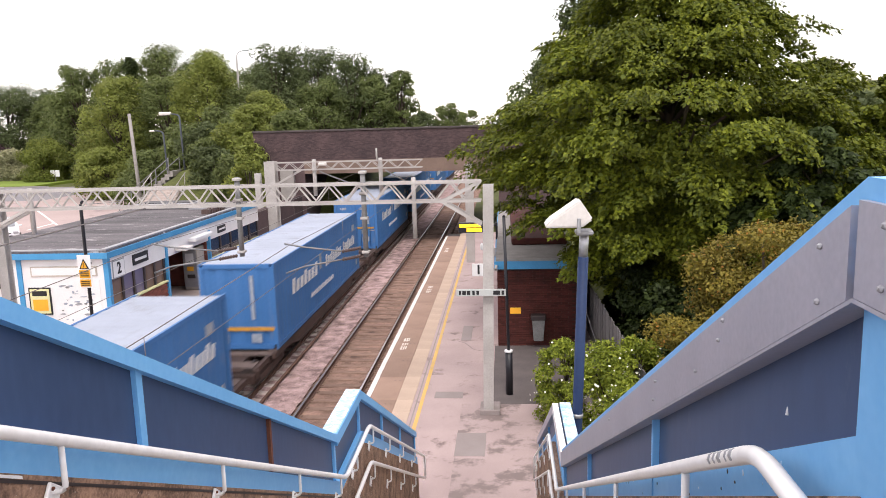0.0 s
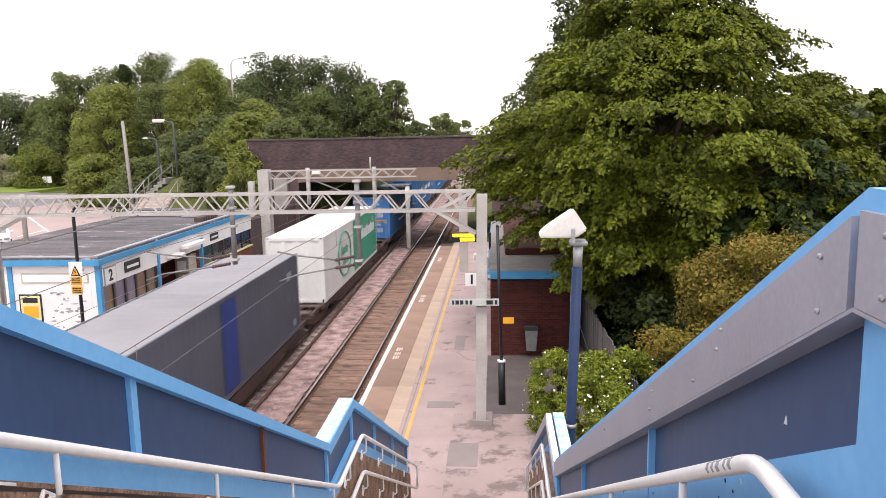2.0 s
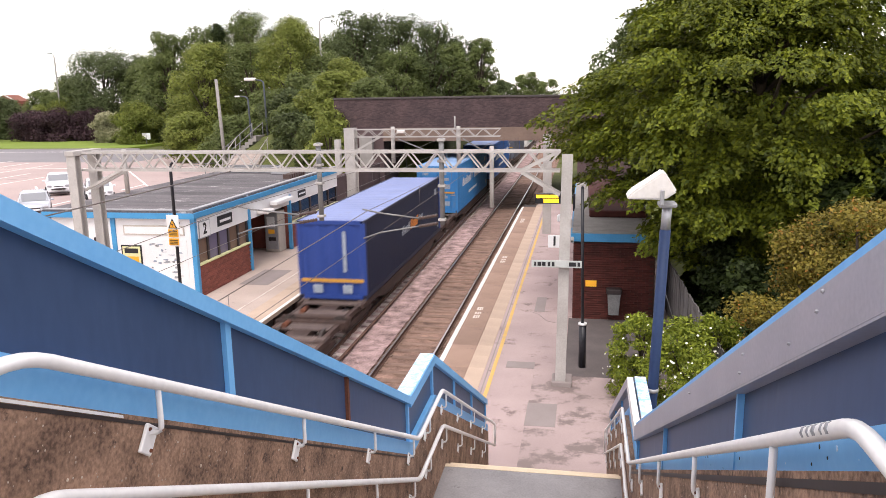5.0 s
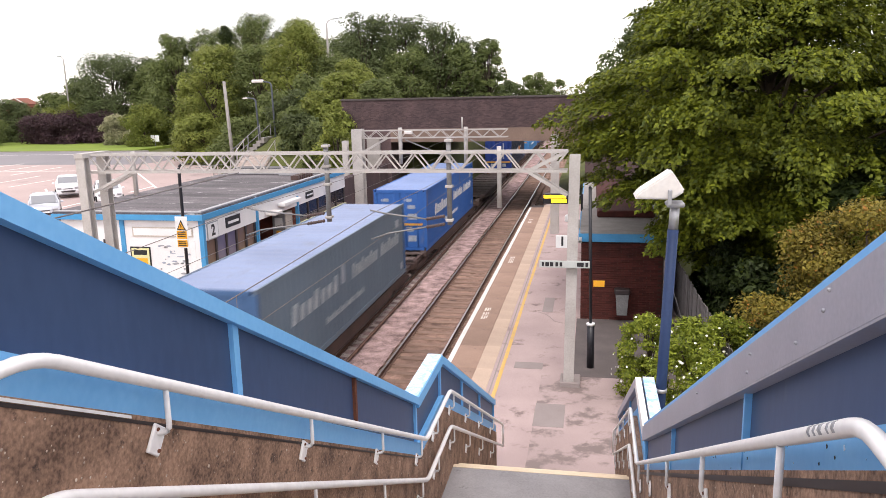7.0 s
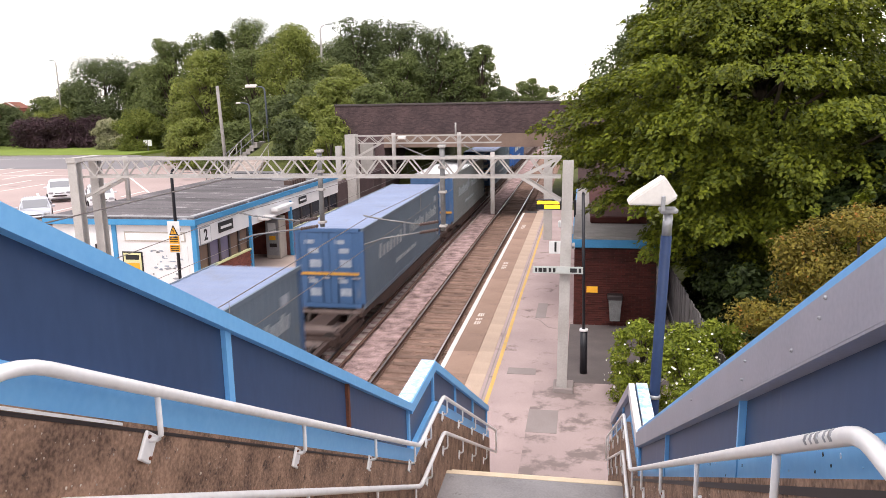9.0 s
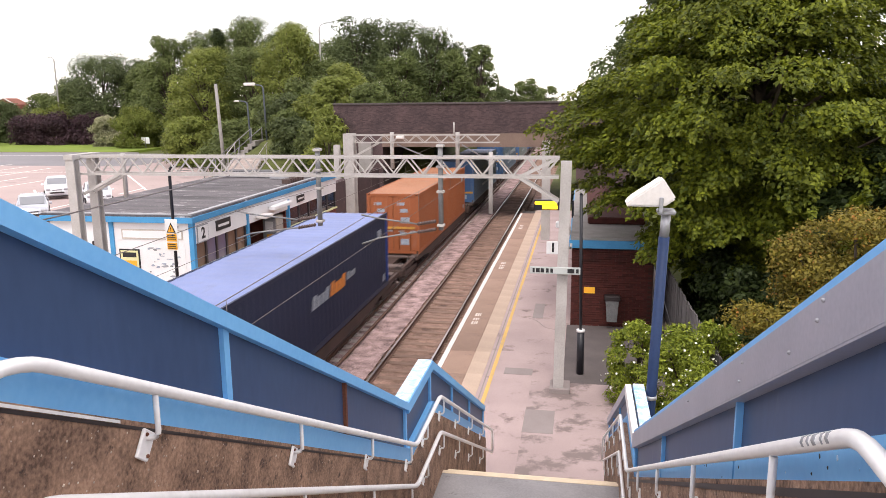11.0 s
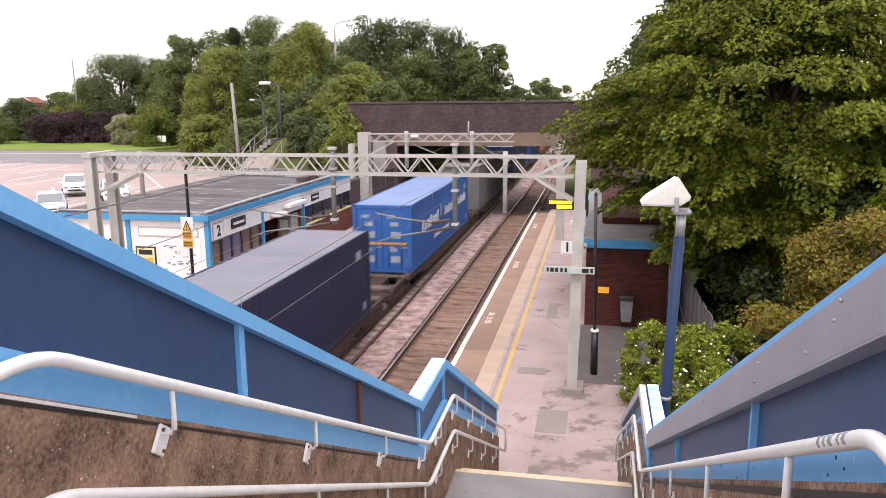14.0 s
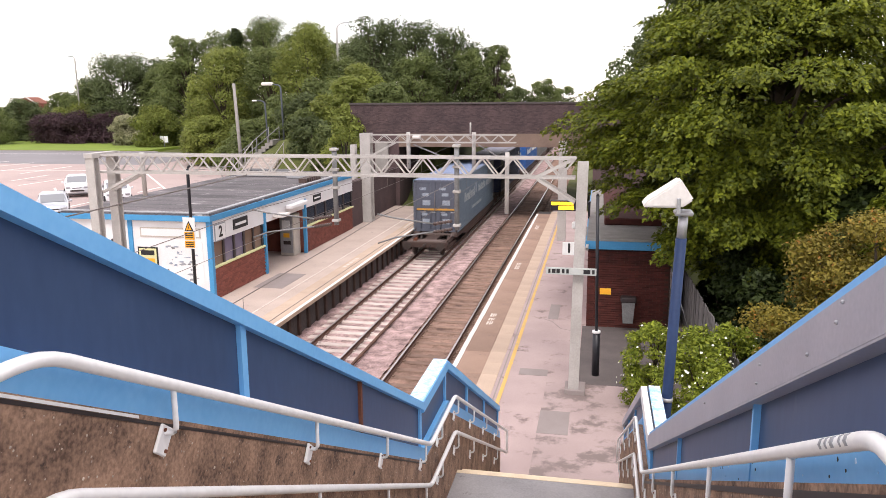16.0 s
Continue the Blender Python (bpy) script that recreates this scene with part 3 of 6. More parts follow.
def build_stairs():
    st = thing("staircase", "concrete station footbridge stairs with a middle landing", "staircase", kind="structure")
    part("deck", boxm(XL - 0.1, XR + 0.1, -6, 1.98, 5.0, 5.22), M_STEP, st)
    tread = bpy.data.meshes.new("step")
    bm = box(bmesh.new(), XL - 0.02, XR + 0.02, 0, 0.36, -0.30, 0, bevel=0.01)
    bm.to_mesh(tread)
    bm.free()
    tread.materials.append(M_STEP)
    nose = bpy.data.meshes.new("nosing")
    bm = box(bmesh.new(), XL + 0.003, XR - 0.003, 0.295, 0.363, -0.03, 0.005)
    bm.to_mesh(nose)
    bm.free()
    nose.materials.append(M_NOSING)
    for k in range(1, 15):
        s = piece("step", tread, st, pose(0, 1.98 + (k - 1) * 0.3264, 5.22 - k * 0.1767))
        piece("nosing", nose, s, pose(0, 0, 0))
        s = piece("step", tread, st, pose(0, 8.6 + (k - 1) * 0.3064, 2.57 - k * 0.1713))
        piece("nosing", nose, s, pose(0, 0, 0))
    part("landing", boxm(XL - 0.02, XR + 0.02, 6.5, 8.6, 2.3, 2.57), M_STEP, st)
    part("landing_nosing", boxm(XL + 0.003, XR - 0.003, 8.535, 8.605, 2.53, 2.576), M_NOSING, st)
    part("bridge_deck_wall", boxm(XL - 0.1, XR + 0.1, -6.15, -6.0, 5.0, 7.2), M_NAVYPANEL, st)
    for side, f, xin, out, kinks in (("left", top_left, XL, -1, (1.15, 6.87, 8.11, 12.9)), ("right", top_right, XR, 1, (1.125, 6.93, 8.2, 12.6))):
        k0, k1, k2, k3 = kinks
        ys = [-6, k0, k1, k2, k3]
        wall = thing("parapet_" + side, "blue panelled stair parapet on a brown aggregate concrete wall", "parapet", "stair parapets", kind="structure")

        def xs(a, b):
            return (xin + out * a, xin + out * b) if out > 0 else (xin + out * b, xin + out * a)
        # the concrete wall under the panels
        bm = bmesh.new()
        drop = 0.63 if side == "left" else 0.455
        prism(bm, [(y, foot(y) - 0.5 if y < 9 else -0.05) for y in ys] + [(y, f(y) - drop) for y in reversed(ys)], *xs(-0.012, 0.16))
        part("concrete_wall", bm, M_PEBBLE, wall, "brown exposed aggregate concrete")
        rng, peb = random.Random(21 + out), bmesh.new()
        for k in range(1300):
            y = 0.5 + 8.0 * rng.random() ** 1.5
            z0, z1 = foot(y) + 0.02, f(y) - drop - 0.05
            r = rng.uniform(0.0015, 0.0050) * (1.8 if k % 10 == 0 else 1)
            c = Vector((xin - out * 0.012, y, z0 + (z1 - z0) * rng.random()))
            q = [peb.verts.new(c + Vector(v)) for v in ((-out * r * 0.6, 0, 0), (0, r, r * 0.3), (0, -r * 0.2, r), (0, -r, -r * 0.2), (0, r * 0.3, -r))]
            for i in range(4):
                peb.faces.new((q[0], q[1 + i], q[1 + (i + 1) % 4]))
        part("pale_pebbles", peb, M_PALEPEBBLE, wall, "pale stones showing in the concrete", kind="stuff")
        # panels between posts
        cuts = {"left": [-6, -3.9, -1.8, -0.4, k0, 3.235, 5.02, k1, k2, 9.6, 11.2, k3], "right": [-6, -3.9, -1.8, -0.4, k0, 2.70, 4.85, k1, k2, 9.7, 11.2, k3]}[side]
        for a, b in zip(cuts, cuts[1:]):
            part("panel", strip(bmesh.new(), f, [a, b], -drop + 0.02, -0.06, *xs(0.055, 0.085)), M_NAVYPANEL, wall, "slate blue flat panel")
        for y in cuts[1:]:
            w = 0.022 if side == "right" else 0.055 if abs(y - 5.02) > 0.1 else 0.035
            if side == "right" and y == k0:
                y, w = k0 - 0.055, 0.16
            bm = bmesh.new()
            prism(bm, [(y - w / 2, f(y) - drop), (y + w / 2, f(y + w / 2) - drop), (y + w / 2, f(y + w / 2) - 0.05), (y - w / 2, f(y) - 0.05)], *xs(0.03, 0.1))
            rusty = side == "left" and abs(y - 5.02) < 0.1
            part("post", bm, M_RUST if rusty else M_SKYBLUE, wall, "rusted joint strip" if rusty else "")
        part("bottom_rail", strip(bmesh.new(), f, ys, -drop - 0.02, -drop + (0.14 if side == "left" else 0.10), *xs(0.0 if side == "left" else 0.035, 0.1)), M_SKYBLUE, wall)
        if side == "left":
            part("flaked_edge", strip(bmesh.new(), f, [1.2, 1.75, 2.3], -drop - 0.018, -drop - 0.006, *xs(-0.018, -0.0125)), M_WHITERAIL, wall, "chipped white paint edge")
            # solid dark strip that draws the shadow line under the bottom rail
            part("shadow_strip", strip(bmesh.new(), f, [-6, k0, k1], -drop - 0.036, -drop - 0.021, *xs(-0.016, 0.02)), M_FRAME, wall)
            part("top_rail", strip(bmesh.new(), f, [-6, k0, k1], -0.080, 0.0, *xs(0.0, 0.13)), M_SKYBLUE, wall)
            part("landing_rail", strip(bmesh.new(), f, [k1, k2], -0.115, 0.003, *xs(0.0, 0.16)), M_SKYBLUE, wall)
            part("worn_capping", strip(bmesh.new(), f, [k1, k2], 0.004, 0.014, *xs(0.012, 0.17)), M_SKYWORN, wall, "flaking pale blue paint")
            part("lower_rail", strip(bmesh.new(), f, [k2, k3], -0.10, 0.0, *xs(0.0, 0.13)), M_SKYBLUE, wall)
            part("drip_edge", strip(bmesh.new(), f, [-6, k0, k1], -0.03, 0.012, *xs(0.131, 0.146)), M_BLACK, wall)
        else:
            # the shadow under this rail, also drawn as a dark strip
            part("shadow_strip", strip(bmesh.new(), f, [-6, k0, k1], -drop - 0.045, -drop - 0.021, *xs(-0.015, 0.05)), M_FRAME, wall)
            part("top_rail", strip(bmesh.new(), f, [-6, k0, k1], -0.12, 0.028, *xs(0.012, 0.15)), M_SKYBLUE, wall)
            clad = part("cladding", strip(bmesh.new(), f, [k0 + 0.02, k1], -0.146, -0.004, *xs(0.0, 0.011)), M_GREYCLAD, wall, "grey folded metal sheet")
            part("cladding", strip(bmesh.new(), f, [-6, k0 - 0.004], -0.146, -0.004, *xs(0.0, 0.011)), M_GREYCLAD, wall, "grey folded metal sheet")
            part("cladding_return", strip(bmesh.new(), f, [-6, k0, k1], -0.154, -0.147, *xs(0.0, 0.07)), M_GREYCLAD, wall)
            part("landing_rail", strip(bmesh.new(), f, [k1, k2], -0.13, 0.003, *xs(0.0, 0.06)), M_WHITERAIL, wall)
            part("worn_capping", strip(bmesh.new(), f, [k1, k2], -0.02, 0.014, *xs(0.08, 0.20)), M_SKYWORN, wall, "flaking pale blue paint")
            part("lower_rail", strip(bmesh.new(), f, [k2, k3], -0.12, 0.0, *xs(0.0, 0.12)), M_GREYCLAD, wall)
            bm = bmesh.new()
            for y, dz in ((1.04, -0.03), (1.04, -0.115), (1.24, -0.03), (1.24, -0.12), (1.75, -0.02), (1.78, -0.06), (1.98, -0.10), (2.5, -0.04), (2.53, -0.10), (3.6, -0.05)):
                bmesh.ops.create_icosphere(bm, subdivisions=1, radius=0.006, matrix=Matrix.Translation((XR - 0.002, y, f(y) + dz)))
            part("rivets", bm, M_ALU, clad)
            rng = random.Random(4)
            for k in range(26):
                y, w = rng.uniform(0.98, 3.4), rng.uniform(0.002, 0.006)
                z = f(y) - drop + rng.uniform(-0.01, 0.085)
                pts = [(y + w * rng.uniform(0.5, 1.1) * math.cos(a), z + w * rng.uniform(0.6, 1.6) * math.sin(a)) for a in (0, 1.05, 2.1, 3.14, 4.2, 5.2)]
                part("paint_chip", prism(bmesh.new(), pts, xin + 0.0335, xin + 0.036), M_CHIP if k % 3 else M_SKYWORN, wall)
            part("paint_chip", prism(bmesh.new(), [(1.484, f(1.484) - 0.283), (1.497, f(1.497) - 0.280), (1.489, f(1.489) - 0.264)], xin + 0.053, xin + 0.056), M_WHITERAIL, wall)
        build_handrails(side, f, xin, out, kinks)


def build_handrails(side, f, xin, out, kinks):
    k0, k1, k2, k3 = kinks
    x = xin - out * (0.076 if side == "left" else 0.04)
    d = 0.455 if side == "left" else 0.36
    for name, dz in (("upper", 0.0), ("lower", -0.445)):
        ka = 1.79 if side == "left" else 1.365
        za = (6.888 if side == "left" else 6.912) - d + dz
        zb = f(k1) - d + (0.02 if side == "left" else -0.02) + dz
        zc = f(k3) - d - 0.22 + dz
        pts = [(x, -4.0, za), (x, ka, za), (x, k1 - 0.02, zb), (x, k2 + 0.02, zb), (x, k3 + 0.45, zc)]
        if name == "upper":
            pts += [(x, k3 + 0.50, zc - 0.43)]
        ob = part("handrail", tube(bmesh.new(), bent(pts, 0.12 if side == "left" else 0.07), 0.0235 if side == "left" else 0.0185, 10), M_WHITERAIL)
        tagged(ob, "white painted tubular handrail along the stair wall", "handrail", "stair handrails")
        if side == "right" and name == "upper":
            for y, w in ((1.47, 0.016), (1.505, 0.01), (1.545, 0.02), (1.585, 0.012), (1.62, 0.014)):
                z = za + (zb - za) * (y - ka) / (k1 - 0.02 - ka)
                sl = (zb - za) / (k1 - 0.02 - ka)
                part("scuff_mark", tube(bmesh.new(), [(x - 0.004, y, z + 0.002), (x - 0.004, y + w, z + 0.002 + sl * w)], 0.0160, 8), M_SIGNGREY, ob)
        spots = [0.6, 2.44, 3.86, 5.3, 6.62, 7.4, 8.35, 9.5, 10.7, 12.0] if side == "left" else [1.9, 3.1, 4.4, 5.7, 6.7, 7.5, 8.5, 9.7, 11.0, 12.3]
        path = [Vector(p) for p in pts[:5]]
        for y in spots:
            for a, b in zip(path, path[1:]):
                if a.y <= y <= b.y and b.y > a.y:
                    z = a.z + (b.z - a.z) * (y - a.y) / (b.y - a.y)
            br = part("bracket", tube(bmesh.new(), bent([(x, y, z - 0.02), (x, y, z - 0.195), (xin + out * 0.03, y - 0.01, z - 0.20)], 0.03), 0.011, 6), M_WHITERAIL, ob)
            bm = box(bmesh.new(), -0.008, 0.008, -0.040, 0.040, -0.056, 0.056, bevel=0.004)
            pl = part("bracket_plate", bm, M_WHITERAIL, br, "chipped white plate")
            pl.matrix_basis = pose(xin - out * 0.022, y - 0.012, z - 0.225, -38, 0, 0)
            for e, g in ((-0.022, 0.036), (0.022, -0.036)):
                part("bolt", tube(bmesh.new(), [(-out * 0.006, e, g), (-out * 0.014, e, g)], 0.008, 6), M_RUST, br, "rusty fixing bolt").matrix_basis = pl.matrix_basis


# ---- overhead line structures ----
def lattice(parent, x0, x1, y, z0, z1, depth=0.42, bay=0.37):
    """A boom of four chords with zigzag lacing on its four sides."""
    for yy in (y - depth / 2, y + depth / 2):
        for z in (z0, z1):
            part("chord", boxm(x0, x1, yy - 0.028, yy + 0.028, z - 0.028, z + 0.028), M_GALV, parent)
    n = int(round((x1 - x0) / bay))
    w = (x1 - x0) / n
    up, dn = bpy.data.meshes.new("lacing_bar"), bpy.data.meshes.new("lacing_bar")
    bm = bar_between(bmesh.new(), (0, 0, z0), (w, 0, z1), 0.034)
    bm.to_mesh(up)
    bm.free()
    bm = bar_between(bmesh.new(), (0, 0, z1), (w, 0, z0), 0.034)
    bm.to_mesh(dn)
    bm.free()
    flat = bpy.data.meshes.new("cross_lacing_bar")
    bm = bar_between(bmesh.new(), (0, -depth / 2, 0), (w, depth / 2, 0), 0.025)
    bm.to_mesh(flat)
    bm.free()
    for me in (up, dn, flat):
        me.materials.append(M_GALV)
    for k in range(n):
        piece("lacing_bar", up if k % 2 else dn, parent, pose(x0 + k * w, y - depth / 2, 0))
        piece("lacing_bar", up if k % 2 else dn, parent, pose(x0 + k * w, y + depth / 2, 0))
        piece("cross_lacing_bar", flat, parent, pose(x0 + k * w, y, z1))
    return w


def mast(parent, x, y, z1, w=0.30, z0=0.0, lean=0.0):
    """An H-section upright."""
    bm = bmesh.new()
    a, f, q = w / 2, 0.025, 0.012
    prism(bm, [(x - a, y - a), (x + a, y - a), (x + a, y - a + f), (x + q, y - a + f), (x + q, y + a - f), (x + a, y + a - f), (x + a, y + a), (x - a, y + a),
               (x - a, y + a - f), (x - q, y + a - f), (x - q, y - a + f), (x - a, y - a + f)], z0, z1, "z")
    if lean:
        bmesh.ops.rotate(bm, verts=bm.verts, cent=(x, y, z0), matrix=Matrix.Rotation(radians(lean), 3, "Y"))
    return part("mast", bm, M_GALV, parent)


def drop_tube(parent, x, y, z0, z1, wire_x, wire_z):
    """A tube under the boom, with the insulated arms that hold the wires."""
    tb = part("drop_tube", tube(bmesh.new(), [(x, y, z0), (x, y, z1)], 0.062, 10), M_GALVDARK, parent)
    for z in (z1 - 0.05, z1 - 0.55, z0 + 0.95, z0 + 0.12):
        part("clamp", boxm(x - 0.09, x + 0.09, y - 0.10, y + 0.10, z - 0.032, z + 0.032, bevel=0.01), M_GALV, tb)
    for z, run in ((z0 + 0.22, 0.0), (z0 + 0.02, -0.4)):
        bm = bmesh.new()
        rings = []
        for k in range(15):
            c, rr = Vector((x - 0.12 - 0.034 * k, y, z - 0.006 * k)), 0.052 if k % 2 else 0.028
            rings.append([bm.verts.new(c + Vector((0, math.cos(e * 0.785) * rr, math.sin(e * 0.785) * rr))) for e in range(8)])
        for r0, r1 in zip(rings, rings[1:]):
            for e in range(8):
                bm.faces.new((r0[e], r0[(e + 1) % 8], r1[(e + 1) % 8], r1[e]))
        part("insulator", bm, M_INSUL, tb)
        part("arm", tube(bmesh.new(), bent([(x - 0.59, y, z - 0.08), (wire_x + 0.35, y, z + (0.04 if run == 0 else -0.25)), (wire_x - 0.1, y, wire_z + (0.8 if run == 0 else 0.06))], 0.1), 0.022, 6), M_GALVDARK, tb)


def build_gantries():
    g = thing("line_gantry", "pale steel lattice portal over both tracks", "gantry", "overhead line gantries")
    mast(g, 3.33, 17.9, 5.70, 0.25, -0.02, lean=0.9)
    part("footing", boxm(3.12, 3.62, 17.72, 18.35, -0.02, 0.13, bevel=0.02), M_PATCH, g)
    for yy in (17.5, 18.35):
        mast(g, -9.2, yy, 5.82, 0.24)
    part("tie_plate", boxm(-9.33, -9.07, 17.35, 18.5, 5.72, 5.84), M_GALV, g)
    lattice(g, -9.15, 3.25, 17.9, 5.33, 5.78)
    for yy in (17.7, 18.1):
        part("knee_brace", bar_between(bmesh.new(), (2.35, yy, 5.31), (3.25, yy, 4.76), 0.07), M_GALV, g)
        part("end_brace", bar_between(bmesh.new(), (2.35, yy, 5.33), (3.25, yy, 5.78), 0.06), M_GALV, g)
        part("knee_brace", bar_between(bmesh.new(), (-8.0, yy, 5.33), (-9.1, yy, 4.80), 0.07), M_GALV, g)
    drop_tube(g, -2.68, 17.9, 4.05, 6.0, -4.87, 3.6)
    drop_tube(g, 0.42, 17.9, 4.0, 6.1, -1.5, 3.55)
    part("short_post", tube(bmesh.new(), [(1.64, 17.9, 4.43), (1.64, 17.9, 5.9)], 0.055, 10), M_GALV, g)
    part("short_post", tube(bmesh.new(), [(-8.0, 17.9, 4.7), (-8.0, 17.9, 5.85)], 0.06, 8), M_GALV, g)

    g2 = thing("line_gantry", "pale steel cantilever gantry nearer the road bridge", "gantry", "overhead line gantries")
    mast(g2, -9.65, 42.8, 5.25, 0.62)
    mast(g2, -10.35, 42.5, 4.6, 0.32)
    lattice(g2, -9.5, -0.85, 42.8, 4.72, 5.15, 0.45, 0.48)
    bm = bmesh.new()
    bar_between(bm, (-9.4, 42.8, 3.9), (-7.9, 42.8, 4.70), 0.12)
    part("knee_brace", bm, M_GALV, g2)
    for x in (-7.1, -3.25):
        part("drop_tube", tube(bmesh.new(), [(x, 42.8, 3.2), (x, 42.8, 5.3)], 0.12, 8), M_GALV, g2)
    part("finial", tube(bmesh.new(), [(-3.45, 42.8, 5.1), (-3.45, 42.8, 5.85)], 0.05, 6), M_GALV, g2)
    bm = bmesh.new()
    bar_between(bm, (-6.8, 42.8, 4.6), (-4.6, 42.8, 3.7), 0.07)
    bar_between(bm, (-3.0, 42.8, 4.6), (-1.3, 42.8, 3.6), 0.06)
    part("registration_arm", bm, M_GALVDARK, g2)
    part("floodlight", boxm(-6.75, -6.3, 42.3, 42.6, 4.95, 5.12, bevel=0.03), M_LAMPHEAD, g2)

    col = thing("line_mast", "white painted steel mast at the back of the platform", "mast")
    mast(col, 2.0, 38.5, 5.05, 0.42)

    for x, zc, zm in ((-1.5, 3.55, 4.30), (-4.87, 3.6, 4.4)):
        w = thing("overhead_wire", "dark catenary and contact wire above the track", "wire", "overhead wires")
        span = [(-20, 17.9), (17.9, 42.8), (42.8, 90)]
        for a, b in span:
            pts = [(x, a + (b - a) * k / 10, zm - 0.35 * (1 - (2 * k / 10 - 1) ** 2) * 0.5) for k in range(11)]
            part("catenary_wire", tube(bmesh.new(), pts, 0.009, 5), M_WIRE, w)
            part("contact_wire", tube(bmesh.new(), [(x, a, zc), (x, b, zc)], 0.0065, 5), M_WIRE, w)
            n = int((b - a) / 8)
            for k in range(1, n + 1):
                y = a + (b - a) * k / (n + 1)
                s = (y - a) / (b - a)
                part("dropper", tube(bmesh.new(), [(x, y, zc), (x, y, zm - 0.35 * (1 - (2 * s - 1) ** 2) * 0.5)], 0.006, 4), M_WIRE, w)
    w = part("feeder_cable", tube(bmesh.new(), [(-4.87, -10, 5.15), (-4.87, 6, 5.25), (-4.9, 17.6, 5.32)], 0.014, 5), M_WIRE)
    tagged(w, "dark feeder cable strung to the gantry", "cable")


# ---- buildings ----
def build_station_building():
    b = thing("station_building", "white and blue flat-roofed platform building with brick panels", "building")
    X, Y0, Y1, TOP = -9.8, 24.4, 40.4, 3.20
    # end wall
    part("end_wall", boxm(-15.5, X - 0.12, Y0, Y0 + 0.2, -0.05, 2.95), M_WHITEWALL, b, "white rendered end wall")
    for x in (-13.0, X - 0.06):
        part("corner_post", boxm(x - 0.09, x + 0.09, Y0 - 0.05, Y0 + 0.13, 0, 2.95, bevel=0.01), M_TRIMBLUE, b)
    frame_board = part("header_board", boxm(-12.6, -10.2, Y0 - 0.03, Y0 - 0.005, 2.30, 2.66), M_TICKET, b, "long pale header board")
    part("header_face", boxm(-12.55, -10.25, Y0 - 0.036, Y0 - 0.031, 2.35, 2.61), M_WHITEWALL, frame_board)
    part("small_sign", boxm(-10.75, -10.35, Y0 - 0.03, Y0 - 0.006, 2.72, 2.80), M_SIGNGREY, b)
    note = part("notice", boxm(-12.75, -11.95, Y0 - 0.035, Y0 - 0.005, 0.95, 1.92), M_SIGNBLACK, b, "framed notice")
    part("notice_sheet", boxm(-12.70, -12.00, Y0 - 0.041, Y0 - 0.036, 1.0, 1.87), M_CREAM, note)
    part("notice_heading", boxm(-12.62, -12.08, Y0 - 0.046, Y0 - 0.042, 1.62, 1.80), M_SIGNBLACK, note)
    part("notice_body", boxm(-12.62, -12.08, Y0 - 0.046, Y0 - 0.042, 1.10, 1.50), M_SIGNYELLOW, note)
    poster = part("poster", boxm(-11.75, -10.15, Y0 - 0.018, Y0 - 0.005, 0.55, 2.15), M_WHITEWALL, b, "white poster with worn grey drawings")
    rng = random.Random(77)
    for k in range(34):
        x, z, w, h = rng.uniform(-11.6, -10.4), rng.uniform(0.7, 2.0), rng.uniform(0.04, 0.20), rng.uniform(0.02, 0.07)
        pts = [(x + w * rng.uniform(0.4, 1) * math.cos(a), z + h * rng.uniform(0.4, 1) * math.sin(a)) for a in (0, 1, 2, 3.1, 4.2, 5.3)]
        part("drawing", prism(bmesh.new(), pts, Y0 - 0.024 - 0.0004 * k, Y0 - 0.019, "y"), (M_SIGNGREY, M_DECAL, M_DECAL, M_GALVDARK)[k % 4], poster)
    part("pipe", tube(bmesh.new(), [(-13.35, Y0 - 0.05, 0.0), (-13.35, Y0 - 0.05, 2.9)], 0.03, 8), M_GALV, b)
    part("wall_box", boxm(-13.75, -13.45, Y0 - 0.15, Y0 - 0.005, 1.9, 2.2, bevel=0.02), M_FRAME, b)
    # platform front: brick below, windows above, white fascia
    core = part("front_wall", boxm(X - 0.22, X - 0.055, Y0 + 0.13, 28.85, 0, 1.16), M_MORTAR, b, "red brick panel")
    bricks(core, 28.85 - Y0 - 0.15, 1.15, lambda u, v: pose(X - 0.012, Y0 + 0.15 + u, v + 0.01, 0, 0, 90))
    part("sill", boxm(X - 0.2, X + 0.05, Y0 + 0.13, 28.9, 1.162, 1.235, bevel=0.01), M_CREAM, b)
    glass = (M_GLASSBROWN, M_GLASSMAUVE, M_GLASSMAUVE, M_GLASSBROWN, M_GLASSBROWN)
    step = (28.75 - Y0 - 0.2) / 5
    for k, m in enumerate(glass):
        y = Y0 + 0.2 + k * step
        win = part("window", boxm(X - 0.12, X - 0.03, y + step - 0.13, y + step, 1.237, 2.14), M_FRAME, b)
        part("pane", boxm(X - 0.10, X - 0.075, y, y + step - 0.13, 1.237, 2.14), m, win, "hazy brown or mauve pane")
    part("back_panel", boxm(X - 0.30, X - 0.25, Y0 + 0.2, 28.8, 1.2, 2.2), M_FRAME, b)
    part("fascia", boxm(X - 0.16, X, Y0 + 0.13, Y1, 2.142, 2.94), M_WHITEWALL, b, "white fascia boards")
    for y in (28.85, 33.3):
        part("front_post", boxm(X - 0.09, X + 0.06, y - 0.07, y + 0.07, 0, 2.6), M_TRIMBLUE, b)
    # the entrance recess; its back, near side and ceiling are darker than the front
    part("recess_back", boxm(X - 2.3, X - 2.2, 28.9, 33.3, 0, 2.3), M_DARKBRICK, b)
